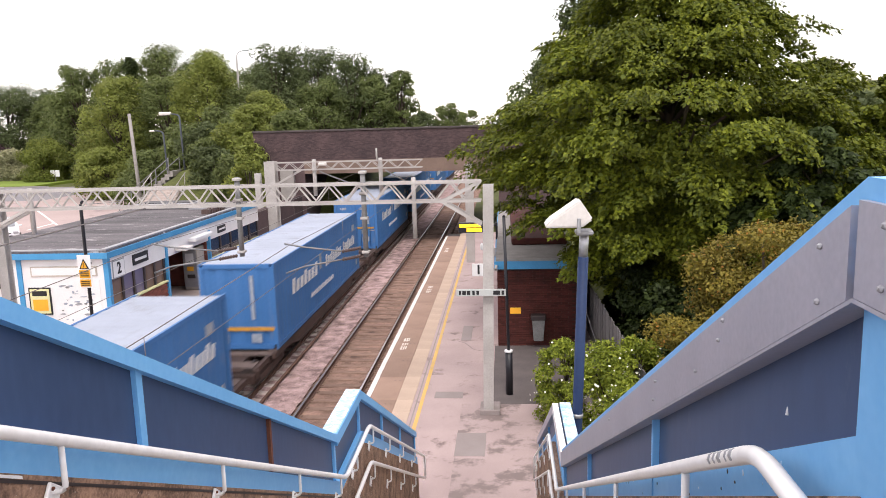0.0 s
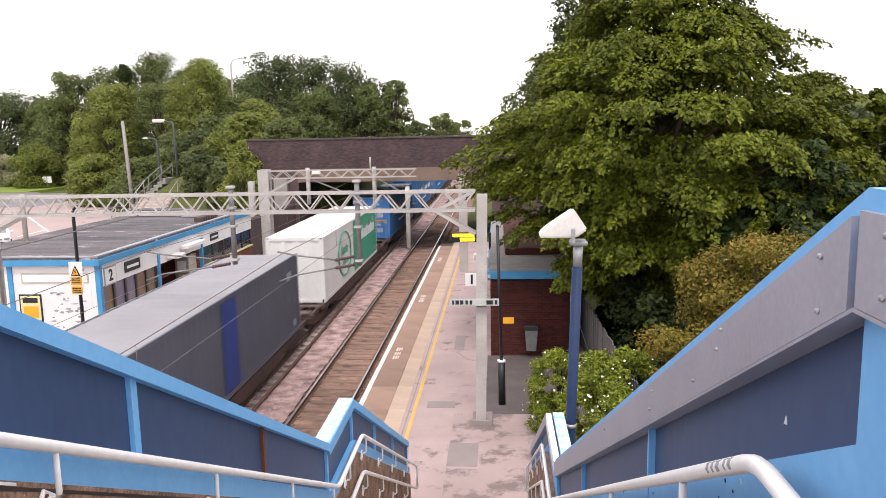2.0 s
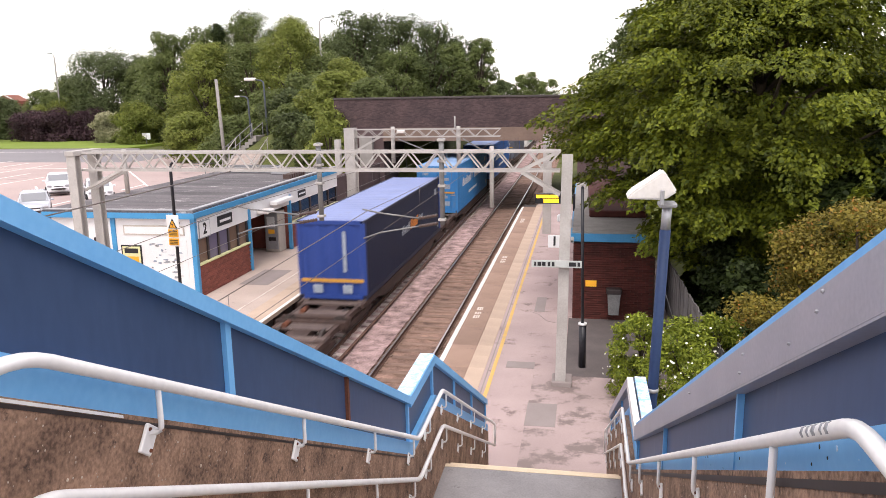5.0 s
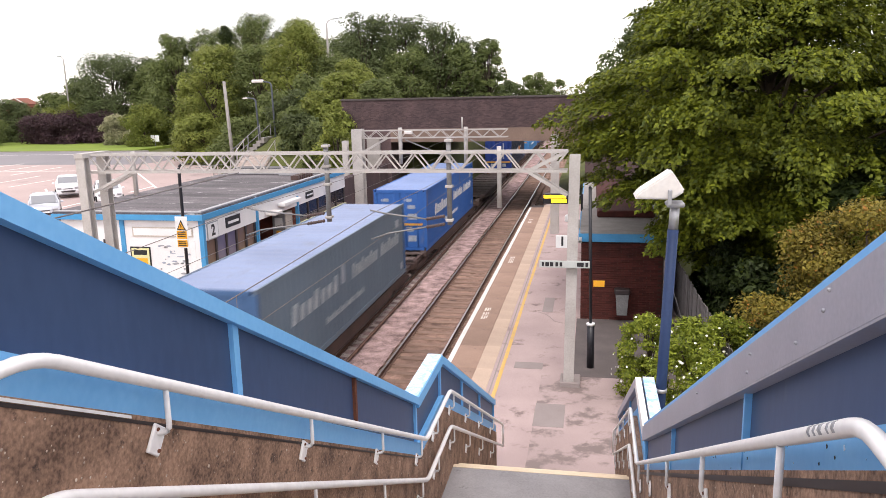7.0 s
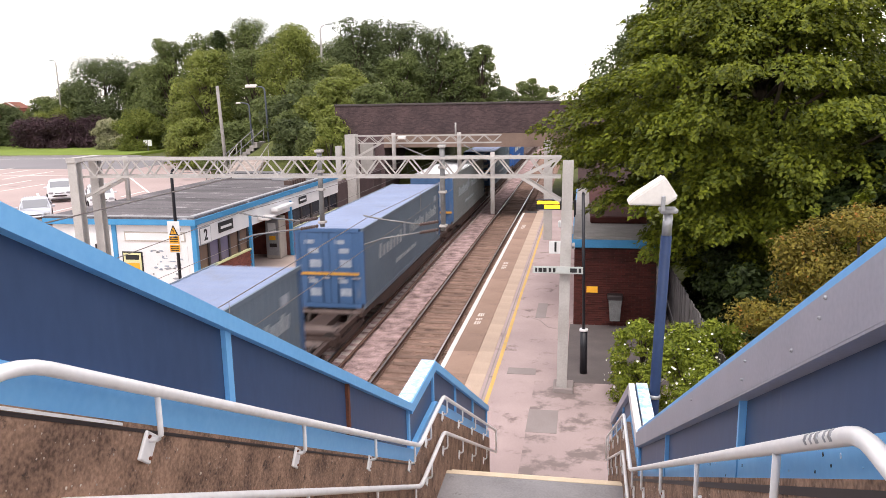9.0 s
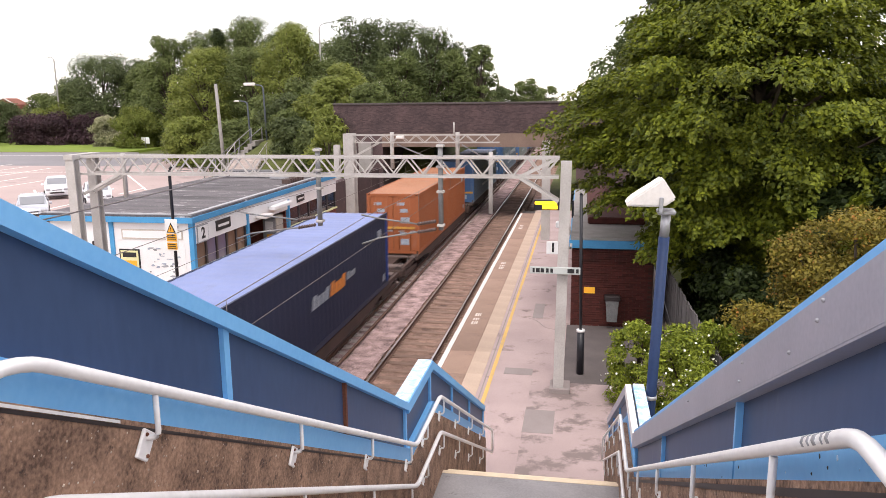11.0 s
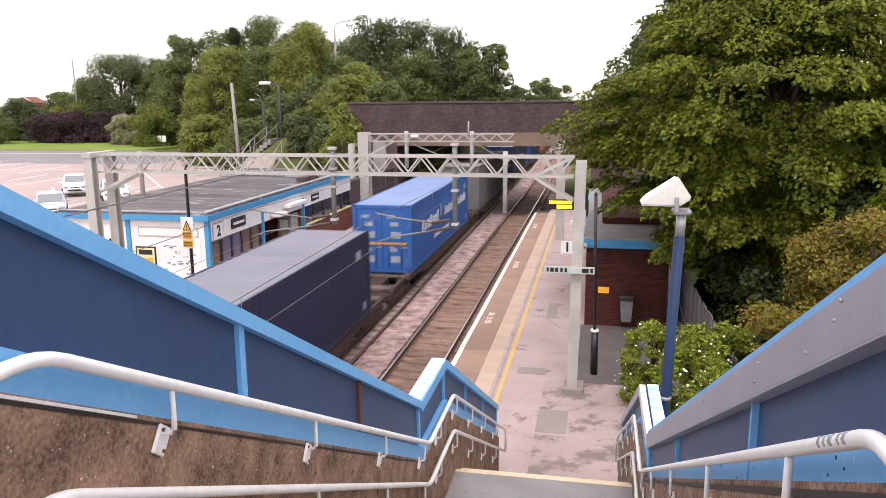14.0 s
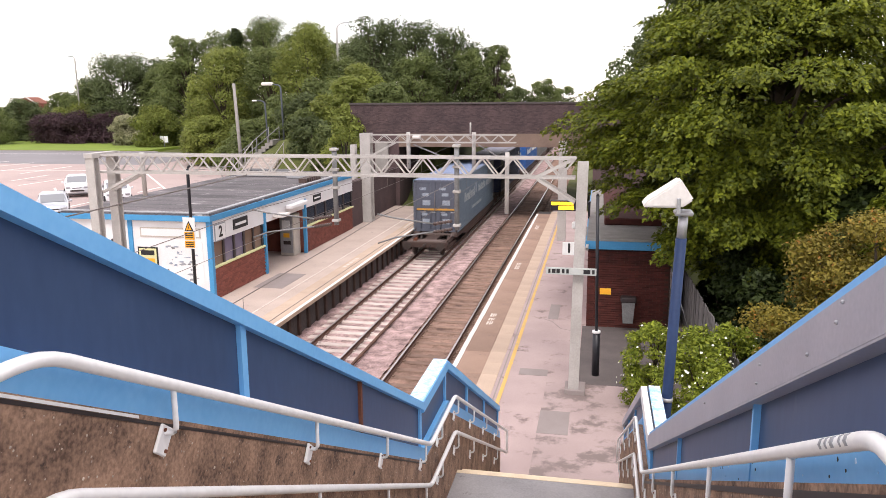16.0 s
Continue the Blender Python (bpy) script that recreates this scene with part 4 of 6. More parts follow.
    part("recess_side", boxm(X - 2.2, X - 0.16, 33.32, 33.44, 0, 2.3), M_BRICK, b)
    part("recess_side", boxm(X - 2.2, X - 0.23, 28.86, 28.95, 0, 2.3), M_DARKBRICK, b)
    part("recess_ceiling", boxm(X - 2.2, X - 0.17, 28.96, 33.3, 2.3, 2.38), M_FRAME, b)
    # second brick panel with low windows
    core = part("front_wall", boxm(X - 0.22, X - 0.055, 33.38, Y1, 0, 1.2), M_MORTAR, b, "red brick panel")
    bricks(core, Y1 - 33.4, 1.2, lambda u, v: pose(X - 0.012, 33.4 + u, v + 0.01, 0, 0, 90), cap=0)
    part("sill", boxm(X - 0.2, X + 0.05, 33.4, Y1, 1.205, 1.275, bevel=0.01), M_CREAM, b)
    for k in range(5):
        y = 33.5 + k * 1.38
        win = part("window", boxm(X - 0.12, X - 0.03, y + 1.25, y + 1.38, 1.28, 2.14), M_FRAME, b)
        part("pane", boxm(X - 0.10, X - 0.075, y, y + 1.25, 1.28, 2.14), M_GLASSDARK, win)
    part("rear_wall", boxm(-15.5, -15.3, Y0 + 0.2, Y1, 0, 2.95), M_WHITEWALL, b)
    part("far_wall", boxm(-15.3, X - 0.16, Y1 - 0.2, Y1, 0, 2.95), M_WHITEWALL, b)
    # roof with blue edge
    part("roof", boxm(-15.75, X + 0.05, Y0 - 0.12, Y1 + 0.1, 2.96, 3.2), M_FELT, b, "streaked dark roofing felt")
    lap = random.Random(9)
    for k in range(16):
        y = Y0 + 0.08 + k * 0.99
        part("felt_sheet", boxm(-15.6, X - 0.2, y, y + 0.985 + 0.03 * (k % 2), 3.2, 3.204 + 0.002 * (k % 2) + lap.uniform(0, 0.001)), M_FELT, b)
    part("roof_edge", boxm(X + 0.052, X + 0.12, Y0 - 0.2, Y1 + 0.1, 2.93, 3.13), M_TRIMBLUE, b)
    part("roof_edge", boxm(-15.75, X + 0.049, Y0 - 0.2, Y0 - 0.123, 2.93, 3.13), M_TRIMBLUE, b)
    part("roof_kerb", boxm(X - 0.18, X + 0.03, Y0 - 0.1, Y1, 3.202, 3.25), M_ALU, b)
    part("roof_kerb", boxm(-15.7, X - 0.18, Y0 - 0.1, Y0 + 0.06, 3.202, 3.24), M_ALU, b)
    for x0, x1, y0, y1, h in ((-15.2, -12.2, 37.2, 38.6, 0.28), (-12.0, -10.6, 36.4, 37.2, 0.2)):
        rl = part("rooflight_kerb", boxm(x0, x1, y0, y1, 3.202, 3.2 + h, bevel=0.03), M_ALU, b)
        part("rooflight", boxm(x0 + 0.12, x1 - 0.12, y0 + 0.12, y1 - 0.12, 3.2 + h + 0.002, 3.2 + h + 0.03), M_FELTDARK, rl)
    bm = bmesh.new()
    for k in range(7):
        box(bm, X - 0.75, X - 0.35, 34.5 + k * 0.3, 34.68 + k * 0.3, 3.2, 3.42)
    part("roof_vents", bm, M_INSUL, b)
    # hanging cable tray and lamp bracket at the recess
    part("lamp_bracket", boxm(X + 0.02, X + 0.5, 29.6, 30.4, 2.25, 2.4, bevel=0.03), M_LAMPHEAD, b)
    part("awning", boxm(X + 0.01, X + 0.35, 31.0, 33.0, 2.42, 2.6, bevel=0.03), M_WHITEWALL, b)

    s = thing("platform_number_sign", "white square sign with the black numeral two", "sign", "platform number signs")
    part("sign_border", boxm(X + 0.002, X + 0.02, 24.66, 25.49, 2.12, 2.76), M_SIGNGREY, s)
    part("sign_plate", boxm(X + 0.022, X + 0.03, 24.7, 25.45, 2.16, 2.72, bevel=0.002), M_SIGNWHITE, s)
    letters("2", 0.56, M_SIGNBLACK, s, pose(X + 0.034, 25.08, 2.44, 90, 0, 90))
    n = thing("name_board", "small dark board with unreadable pale writing", "sign")
    part("board", boxm(X + 0.004, X + 0.03, 26.1, 27.3, 2.33, 2.72), M_SIGNBLACK, n)
    part("writing", boxm(X + 0.032, X + 0.036, 26.25, 27.15, 2.46, 2.56), M_SIGNWHITE, n)
    n = thing("name_board", "small dark board with unreadable pale writing", "sign")
    part("board", boxm(X + 0.004, X + 0.03, 34.4, 35.4, 2.3, 2.62), M_SIGNBLACK, n)
    part("writing", boxm(X + 0.032, X + 0.036, 34.5, 35.3, 2.42, 2.5), M_SIGNWHITE, n)
    t = thing("ticket_machine", "grey upright ticket machine with a lit screen", "ticket machine")
    part("cabinet", boxm(X - 0.95, X - 0.25, 32.45, 33.25, 0, 1.95, bevel=0.03), M_TICKET, t)
    part("front_panel", boxm(X - 0.9, X - 0.3, 32.42, 32.448, 0.15, 1.85), M_ALU, t)
    part("screen", boxm(X - 0.80, X - 0.42, 32.40, 32.418, 1.2, 1.68), M_SIGNWHITE, t, "bright white screen")
    part("card_slot", boxm(X - 0.75, X - 0.45, 32.40, 32.418, 0.88, 1.08), M_SIGNYELLOW, t)
    part("ticket_tray", boxm(X - 0.75, X - 0.4, 32.38, 32.418, 0.55, 0.72), M_FRAME, t)
    w = part("retaining_wall", boxm(-10.2, -9.9, 40.55, 50.4, -0.1, 2.6), M_DARKBRICK)
    tagged(w, "dark sooty brick wall along the platform", "wall", kind="structure")


def build_shelter():
    b = thing("platform_shelter", "red brick waiting room with a blue fascia", "building")
    x0, x1, y0, y1 = 3.52, 6.05, 23.6, 37.0
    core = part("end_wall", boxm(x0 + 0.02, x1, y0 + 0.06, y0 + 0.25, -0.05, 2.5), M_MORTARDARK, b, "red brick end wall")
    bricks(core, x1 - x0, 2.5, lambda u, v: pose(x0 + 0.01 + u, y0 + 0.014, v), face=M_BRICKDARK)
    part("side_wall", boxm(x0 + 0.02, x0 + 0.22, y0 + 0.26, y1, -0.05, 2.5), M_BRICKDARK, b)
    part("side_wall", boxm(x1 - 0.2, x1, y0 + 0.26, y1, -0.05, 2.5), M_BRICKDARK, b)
    part("rear_wall", boxm(x0 + 0.23, x1 - 0.21, y1 - 0.2, y1, -0.05, 2.5), M_BRICK, b)
    part("fascia", boxm(x0 - 0.08, x1 + 0.1, y0 - 0.08, y1 + 0.1, 2.53, 2.78), M_TRIMBLUE, b, "blue painted fascia")
    part("roof", boxm(x0 - 0.03, x1 + 0.05, y0 - 0.03, y1 + 0.05, 2.782, 2.86), M_CONCPOLE, b, "pale grey flat roof")
    part("roof_upstand", boxm(x0 + 0.5, x1 - 0.1, 26.2, 36, 2.862, 3.1, bevel=0.04), M_BRICKDARK, b)
    bn = thing("litter_bin", "grey wall-mounted litter bin with a dark lid", "bin")
    bm = bmesh.new()
    prism(bm, [(4.66, 0.25), (4.96, 0.25), (5.01, 0.92), (4.61, 0.92)], 23.26, 23.54, "y")
    part("body", bm, M_GALVDARK, bn)
    part("lid", boxm(4.57, 5.05, 23.22, 23.56, 0.922, 1.08, bevel=0.03), M_FRAME, bn)
    part("bracket", boxm(4.72, 4.9, 23.5, 23.605, 0.4, 0.8), M_FRAME, bn)


def build_bridge():
    b = thing("road_bridge", "dark brick parapet road bridge over the railway", "bridge", kind="structure")
    y0, y1 = 50.0, 64.0
    # parapet: courses of dark bricks joined into one face, with a coping
    wall = part("parapet", boxm(-13.0, 30, y0 + 0.05, y0 + 0.4, 4.9, 6.82), M_DARKBRICK, b, "sooty dark brick parapet")
    vs, fs = [], []
    for r in range(25):
        z = 4.92 + r * 0.076
        for k in range(185):
            x = -13.0 + k * 0.23 + (0.115 if r % 2 else 0)
            if x > 28:
                break
            d = random.uniform(0, 0.012)
            i = len(vs)
            vs += [(x, y0 + 0.05 - d, z), (x + 0.22, y0 + 0.05 - d, z), (x + 0.22, y0 + 0.05 - d, z + 0.067), (x, y0 + 0.05 - d, z + 0.067),
                   (x, y0 + 0.06, z), (x + 0.22, y0 + 0.06, z), (x + 0.22, y0 + 0.06, z + 0.067), (x, y0 + 0.06, z + 0.067)]
            fs += [(i, i + 1, i + 2, i + 3), (i, i + 4, i + 5, i + 1), (i + 3, i + 2, i + 6, i + 7), (i, i + 3, i + 7, i + 4), (i + 1, i + 5, i + 6, i + 2)]
    part("brick_face", (vs, [], fs), M_DARKBRICK, wall, kind="stuff")
    cop = bpy.data.meshes.new("coping_stone")
    bm = box(bmesh.new(), 0, 1.19, y0 - 0.03, y0 + 0.48, 6.82, 6.95, bevel=0.02)
    bm.to_mesh(cop)
    bm.free()
    cop.materials.append(M_SOFFIT)
    for k in range(36):
        piece("coping_stone", cop, wall, pose(-13.05 + 1.2 * k, 0, random.uniform(-0.006, 0.006)))
    part("parapet", boxm(-11.6, 30, y1 - 0.4, y1, 4.9, 6.85), M_DARKBRICK, b)
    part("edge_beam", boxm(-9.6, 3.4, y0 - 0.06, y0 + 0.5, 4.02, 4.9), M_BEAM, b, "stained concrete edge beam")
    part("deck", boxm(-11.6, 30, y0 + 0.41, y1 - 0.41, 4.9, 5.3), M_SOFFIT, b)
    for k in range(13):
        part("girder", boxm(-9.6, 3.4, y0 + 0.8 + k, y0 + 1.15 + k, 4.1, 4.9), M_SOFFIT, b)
    part("abutment", boxm(-11.6, -9.6, y0 + 0.02, y1, -1.3, 4.9), M_DARKBRICK, b)
    part("abutment", boxm(3.4, 30, y0, y1, -1.3, 4.9), M_DARKBRICK, b)
    part("pilaster", boxm(-11.2, -10.3, y0 - 0.35, y0 - 0.01, -0.1, 4.3), M_CONCPOLE, b, "pale concrete pier")


def build_car_park():
    park = thing("car_park", "pinkish tarmac car park with white bay lines", "car park", kind="structure")
    part("tarmac", boxm(-110, -16.9, 6, 92, 0.0, 0.40), M_CARPARK, park)
    part("access_road", boxm(-130, -44, 74, 92.8, 0.1, 0.405), M_ROADGREY, park)
    bays = (((-60.1, 70.5), (-59.8, 75.5)), ((-55.4, 65.8), (-55.8, 73.0)), ((-51.1, 63.3), (-51.7, 71.3)), ((-46.9, 57.1), (-47.3, 62.5)), ((-43.4, 54.0), (-43.4, 59.4)), ((-58, 66.2), (-44, 67.5)),
            ((-39.1, 52.9), (-30.4, 43.0)), ((-30.35, 42.8), (-30.4, 46.5)), ((-40.1, 66.8), (-29.8, 53.7)), ((-30.4, 51.0), (-30.7, 54.7)), ((-80, 88.0), (-62, 89.0)), ((-36.5, 67.5), (-24, 66)), ((-64.5, 72), (-64.3, 77)))
    for a, b in bays:
        bm = bmesh.new()
        bar_between(bm, (*a, 0.405), (*b, 0.405), 0.17, 0.012)
        part("bay_line", bm, M_WHITELINE, park)
    lawn = part("verge", boxm(-140, -57, 93.1, 115, 0.0, 0.62), M_LAWN, None, kind="structure")
    tagged(lawn, "bright mown grass verge beyond the car park", "grass")
    kerb = part("kerb", boxm(-140, -55, 92.85, 93.08, 0.1, 0.56), M_CONCPOLE, None, kind="structure")
    tagged(kerb, "pale concrete kerb along the verge", "kerb")


def car(x, y, yaw, paint, label):
    c = thing("car", label, "car", "parked cars", at=(x, y, 0.40))
    c.rotation_euler = (0, 0, radians(yaw))
    L, W = 4.2, 1.75
    prof = [(-2.05, 0.26), (2.0, 0.24), (2.1, 0.42), (2.08, 0.66), (1.95, 0.80), (1.15, 0.98), (0.30, 1.42), (-0.4, 1.50), (-1.3, 1.44), (-1.95, 1.02), (-2.08, 0.75)]
    bm = prism(bmesh.new(), prof, -W / 2, W / 2)
    bmesh.ops.bevel(bm, geom=list(bm.edges), offset=0.085, segments=3, affect="EDGES")
    for v in bm.verts:
        if v.co.z > 0.95:
            v.co.x *= 1 - 0.24 * (v.co.z - 0.95) / 0.5
        if v.co.y > 1.2:
            v.co.x *= 1 - 0.16 * ((v.co.y - 1.2) / 0.9) ** 2
            v.co.y -= 0.22 * (abs(v.co.x) / 0.85) ** 2 * (v.co.y - 1.2) / 0.9
    for f in bm.faces:
        f.smooth = True
    part("body", bm, paint, c)
    part("windscreen", prism(bmesh.new(), [(1.06, 1.03), (1.10, 1.03), (0.40, 1.40), (0.36, 1.40)], -0.63, 0.63), M_SCREEN, c)
    part("rear_window", prism(bmesh.new(), [(-1.88, 1.08), (-1.92, 1.08), (-1.40, 1.42), (-1.36, 1.42)], -0.60, 0.60), M_GLASSDARK, c)
    part("bumper_intake", prism(bmesh.new(), [(-0.42, 0.44), (0.42, 0.44), (0.50, 0.52), (0.30, 0.56), (-0.30, 0.56), (-0.50, 0.52)], 2.02, 2.105, "y"), M_FRAME, c)
    part("splitter", boxm(-0.70, 0.70, 1.80, 2.02, 0.17, 0.25, bevel=0.03), M_FRAME, c)
    for s in (-1, 1):
        sw = prism(bmesh.new(), [(-1.5, 1.02), (0.75, 1.0), (0.2, 1.36), (-1.05, 1.38)], s * 0.835, s * 0.79)
        for v in sw.verts:
            v.co.x *= 1 - 0.16 * (v.co.z - 0.95) / 0.5
        part("side_window", sw, M_GLASSDARK, c)
        part("headlight", boxm(s * 0.58 - 0.15, s * 0.58 + 0.15, 1.80, 1.985, 0.66, 0.80, bevel=0.04), M_ALU, c)
        part("mirror", boxm(s * 0.95 - 0.09, s * 0.95 + 0.09, 0.62, 0.76, 0.95, 1.08, bevel=0.03), paint, c)
        for yy in (-1.3, 1.3):
            wh = part("wheel", tube(bmesh.new(), [(s * 0.70, yy, 0.31), (s * 0.885, yy, 0.31)], 0.31, 16), M_TYRE, c)
            part("rim", tube(bmesh.new(), [(s * 0.86, yy, 0.31), (s * 0.893, yy, 0.31)], 0.2, 12), M_ALU, wh)
    part("grille", boxm(-0.30, 0.30, 2.03, 2.102, 0.66, 0.72), M_FRAME, c)
    part("number_plate", boxm(-0.26, 0.26, 2.10, 2.118, 0.575, 0.65), M_SIGNWHITE, c)
    return c


# ---- posts, signs ----
def build_posts():
    lp = thing("platform_lamp", "navy lamp post with a white wedge-shaped lantern", "lamp post")
    part("pole", tube(bmesh.new(), [(4.50, 8.0, 0.0), (4.575, 8.0, 3.9), (4.635, 8.0, 5.72)], 0.056, 14), M_NAVYPOLE, lp)
    part("pole_sleeve", tube(bmesh.new(), [(4.636, 8.0, 5.72), (4.645, 8.0, 5.96)], 0.05, 12), M_ALU, lp)
    part("pole_cap", boxm(4.55, 4.735, 7.9, 8.1, 5.96, 6.01, bevel=0.015), M_ALU, lp, "grey bracket plate")
    part("strap", tube(bmesh.new(), [(4.572, 8.0, 3.93), (4.573, 8.0, 3.97)], 0.068, 14), M_ALU, lp)
    bm = bmesh.new()
    prism(bm, [(4.22, 6.06), (4.60, 6.055), (4.72, 6.14), (4.585, 6.345), (4.27, 6.13)], 7.80, 8.14, "y")
    bmesh.ops.bevel(bm, geom=list(bm.edges), offset=0.018, segments=2, affect="EDGES")
    part("lantern", bm, M_LAMPHEAD, lp)
    part("lantern_clip", boxm(4.55, 4.59, 7.77, 7.795, 6.0, 6.16, bevel=0.008), M_ALU, lp)

    bp = thing("platform_post", "slim black column with a thick base and white collar", "post")
    part("pole", tube(bmesh.new(), [(3.85, 19.2, 1.15), (3.775, 19.2, 4.75)], 0.042, 10), M_BLACK, bp)
    part("base", tube(bmesh.new(), [(3.86, 19.2, 0.0), (3.85, 19.2, 1.16)], 0.095, 12), M_BLACK, bp)
    part("collar", tube(bmesh.new(), [(3.85, 19.2, 1.16), (3.85, 19.2, 1.22)], 0.11, 12), M_SIGNWHITE, bp, "white collar")
    part("notice", boxm(3.9, 4.18, 19.2, 19.22, 2.2, 2.36), M_SIGNYELLOW, bp, "small amber notice")
    part("cap", tube(bmesh.new(), [(3.775, 19.2, 4.75), (3.775, 19.2, 4.80)], 0.048, 10, 0.02), M_BLACK, bp)

    d = thing("direction_sign", "long white direction sign on brackets with unreadable pictograms", "sign")
    part("board", boxm(2.62, 3.80, 17.60, 17.63, 3.05, 3.22, bevel=0.006), M_SIGNPALE, d)
    for x, w in ((2.68, 0.05), (2.76, 0.09), (2.87, 0.08), (3.0, 0.06), (3.10, 0.06), (3.50, 0.16), (3.70, 0.06)):
        part("pictogram", boxm(x, x + w, 17.593, 17.599, 3.085, 3.185), M_SIGNBLACK, d)
    part("bracket", boxm(3.2, 3.5, 17.63, 17.80, 3.10, 3.16), M_GALV, d)

    s = thing("platform_number_sign", "white square sign with the black numeral one", "sign", "platform number signs")
    part("sign_plate", boxm(2.76, 3.16, 23.0, 23.03, 2.42, 2.82, bevel=0.008), M_SIGNWHITE, s)
    letters("1", 0.40, M_SIGNBLACK, s, pose(2.96, 22.996, 2.62, 90, 0, 0))
    part("arm", boxm(3.16, 3.52, 23.0, 23.03, 2.6, 2.66), M_GALV, s)
    part("wall_fixing", boxm(3.46, 3.54, 23.0, 23.7, 2.58, 2.68), M_GALV, s)
    s2 = thing("camera_housing", "small white camera box under the shelter edge", "camera")
    part("box", boxm(2.98, 3.22, 24.4, 24.7, 3.0, 3.2, bevel=0.03), M_SIGNWHITE, s2)
    part("arm", boxm(3.2, 3.48, 24.5, 24.6, 2.75, 3.05), M_GALV, s2)
    led = thing("departure_display", "hanging black departure display with amber lit text", "display")
    part("case", boxm(2.05, 3.15, 28.0, 28.2, 3.06, 3.44, bevel=0.02), M_BLACK, led)
    for x0, x1, z0, z1 in ((2.08, 2.9, 3.27, 3.39), (2.36, 2.92, 3.10, 3.24)):
        part("lit_text_bar", boxm(x0, x1, 27.985, 27.999, z0, z1), M_LED, led, "amber glowing text bar")
    part("hanger", boxm(3.15, 3.5, 28.05, 28.15, 3.3, 3.36), M_BLACK, led)
    part("hanger_post", boxm(3.44, 3.52, 28.04, 28.16, 2.79, 3.42), M_BLACK, led)

    h = thing("warning_sign_post", "black post with an electrical hazard triangle and amber notices", "sign post")
    part("pole", tube(bmesh.new(), bent([(-7.97, 20, 0.0), (-7.95, 20, 5.25), (-7.8, 20, 5.36)], 0.08), 0.05, 10, 0.03), M_BLACK, h)
    part("backing", boxm(-8.19, -7.80, 19.93, 19.945, 2.86, 3.80, bevel=0.006), M_SIGNWHITE, h)
    tri = part("triangle", prism(bmesh.new(), [(-8.14, 3.40), (-7.86, 3.40), (-8.0, 3.70)], 19.918, 19.929, "y"), M_SIGNBLACK, h, "hazard triangle")
    part("triangle_fill", prism(bmesh.new(), [(-8.095, 3.427), (-7.905, 3.427), (-8.0, 3.635)], 19.910, 19.917, "y"), M_SIGNYELLOW, tri)
    part("bolt_mark", prism(bmesh.new(), [(-8.0, 3.58), (-8.03, 3.51), (-8.0, 3.51), (-8.01, 3.44), (-7.97, 3.53), (-8.0, 3.53), (-7.985, 3.58)], 19.904, 19.909, "y"), M_SIGNBLACK, tri)
    for z0, z1 in ((3.14, 3.37), (2.9, 3.1)):
        n = part("amber_notice", boxm(-8.15, -7.84, 19.915, 19.929, z0, z1), M_SIGNYELLOW, h)
        bm = bmesh.new()
        for k in range(3):
            z = z1 - 0.05 - k * 0.055
            box(bm, -8.12, -7.87, 19.908, 19.914, z - 0.012, z + 0.012)
        part("writing", bm, M_SIGNBLACK, n)
    box_thing = thing("equipment_stand", "small dark and red box on a stand", "equipment box")
    part("case", boxm(-12.6, -11.7, 23.2, 23.8, 0.3, 0.85, bevel=0.08), M_FRAME, box_thing)
    part("red_case", boxm(-13.3, -12.7, 23.2, 23.7, 0.0, 0.8, bevel=0.03), mat("red_plastic", (0.42, 0.03, 0.03), None, 0.5, 3, 30, 0.05), box_thing)
    part("leg", boxm(-12.25, -12.1, 23.4, 23.55, -0.01, 0.3), M_FRAME, box_thing)

    c = part("timber_pole", tube(bmesh.new(), [(-26.2, 60, 0.2), (-26.55, 60, 8.6)], 0.17, 8, 0.13), M_CONCPOLE)
    tagged(c, "grey timber pole beside the steps", "pole")
    for x, y, h0, hz, lab in ((-22.2, 60, 2.2, 8.5, "tall grey street lamp above the bank"), (-23.9, 60.5, 2.6, 7.2, "grey street lamp among the trees")):
        s = thing("street_lamp", lab, "street lamp", "street lamps")
        part("column", tube(bmesh.new(), bent([(x, y, h0 - 1.2), (x - 0.15, y, hz - 0.1), (x - 0.9, y, hz)], 0.3), 0.085, 8, 0.05), M_DARKCOLUMN, s)
        big = 1.0 if hz > 8 else 0.5
        part("lantern", boxm(x - 0.85 - 0.95 * big, x - 0.85, y - 0.2 * big, y + 0.2 * big, hz - 0.1, hz - 0.1 + 0.26 * big, bevel=0.06), M_LAMPHEAD, s)
    for x, y, hz in ((-27.1, 88, 15.6), (-82.9, 115, 14.2), (-95.5, 105, 11.0)):
        reach = 0.6 if x > -50 else -0.4
        s = thing("street_lamp", "far slender grey road lamp", "street lamp", "far road lamps")
        part("column", tube(bmesh.new(), bent([(x, y, 0), (x, y, hz), (x + 0.5 * reach, y, hz + 0.35), (x + 1.7 * reach, y, hz + 0.5)], 0.3), 0.13, 8, 0.05), M_GALV, s)
        part("lantern", boxm(x + 1.9 * reach - 0.4, x + 1.9 * reach + 0.4, y - 0.2, y + 0.2, hz + 0.42, hz + 0.58, bevel=0.05), M_SIGNPALE, s)
    s = thing("road_sign", "small white double sign on a post", "sign")
    part("plate", boxm(-59.2, -58.6, 100.5, 100.55, 1.3, 2.2), M_SIGNWHITE, s)
    part("plate", boxm(-58.5, -57.9, 100.5, 100.55, 1.3, 2.2), M_SIGNWHITE, s)
    part("post", boxm(-58.6, -58.5, 100.5, 100.55, 0.3, 2.2), M_GALVDARK, s)

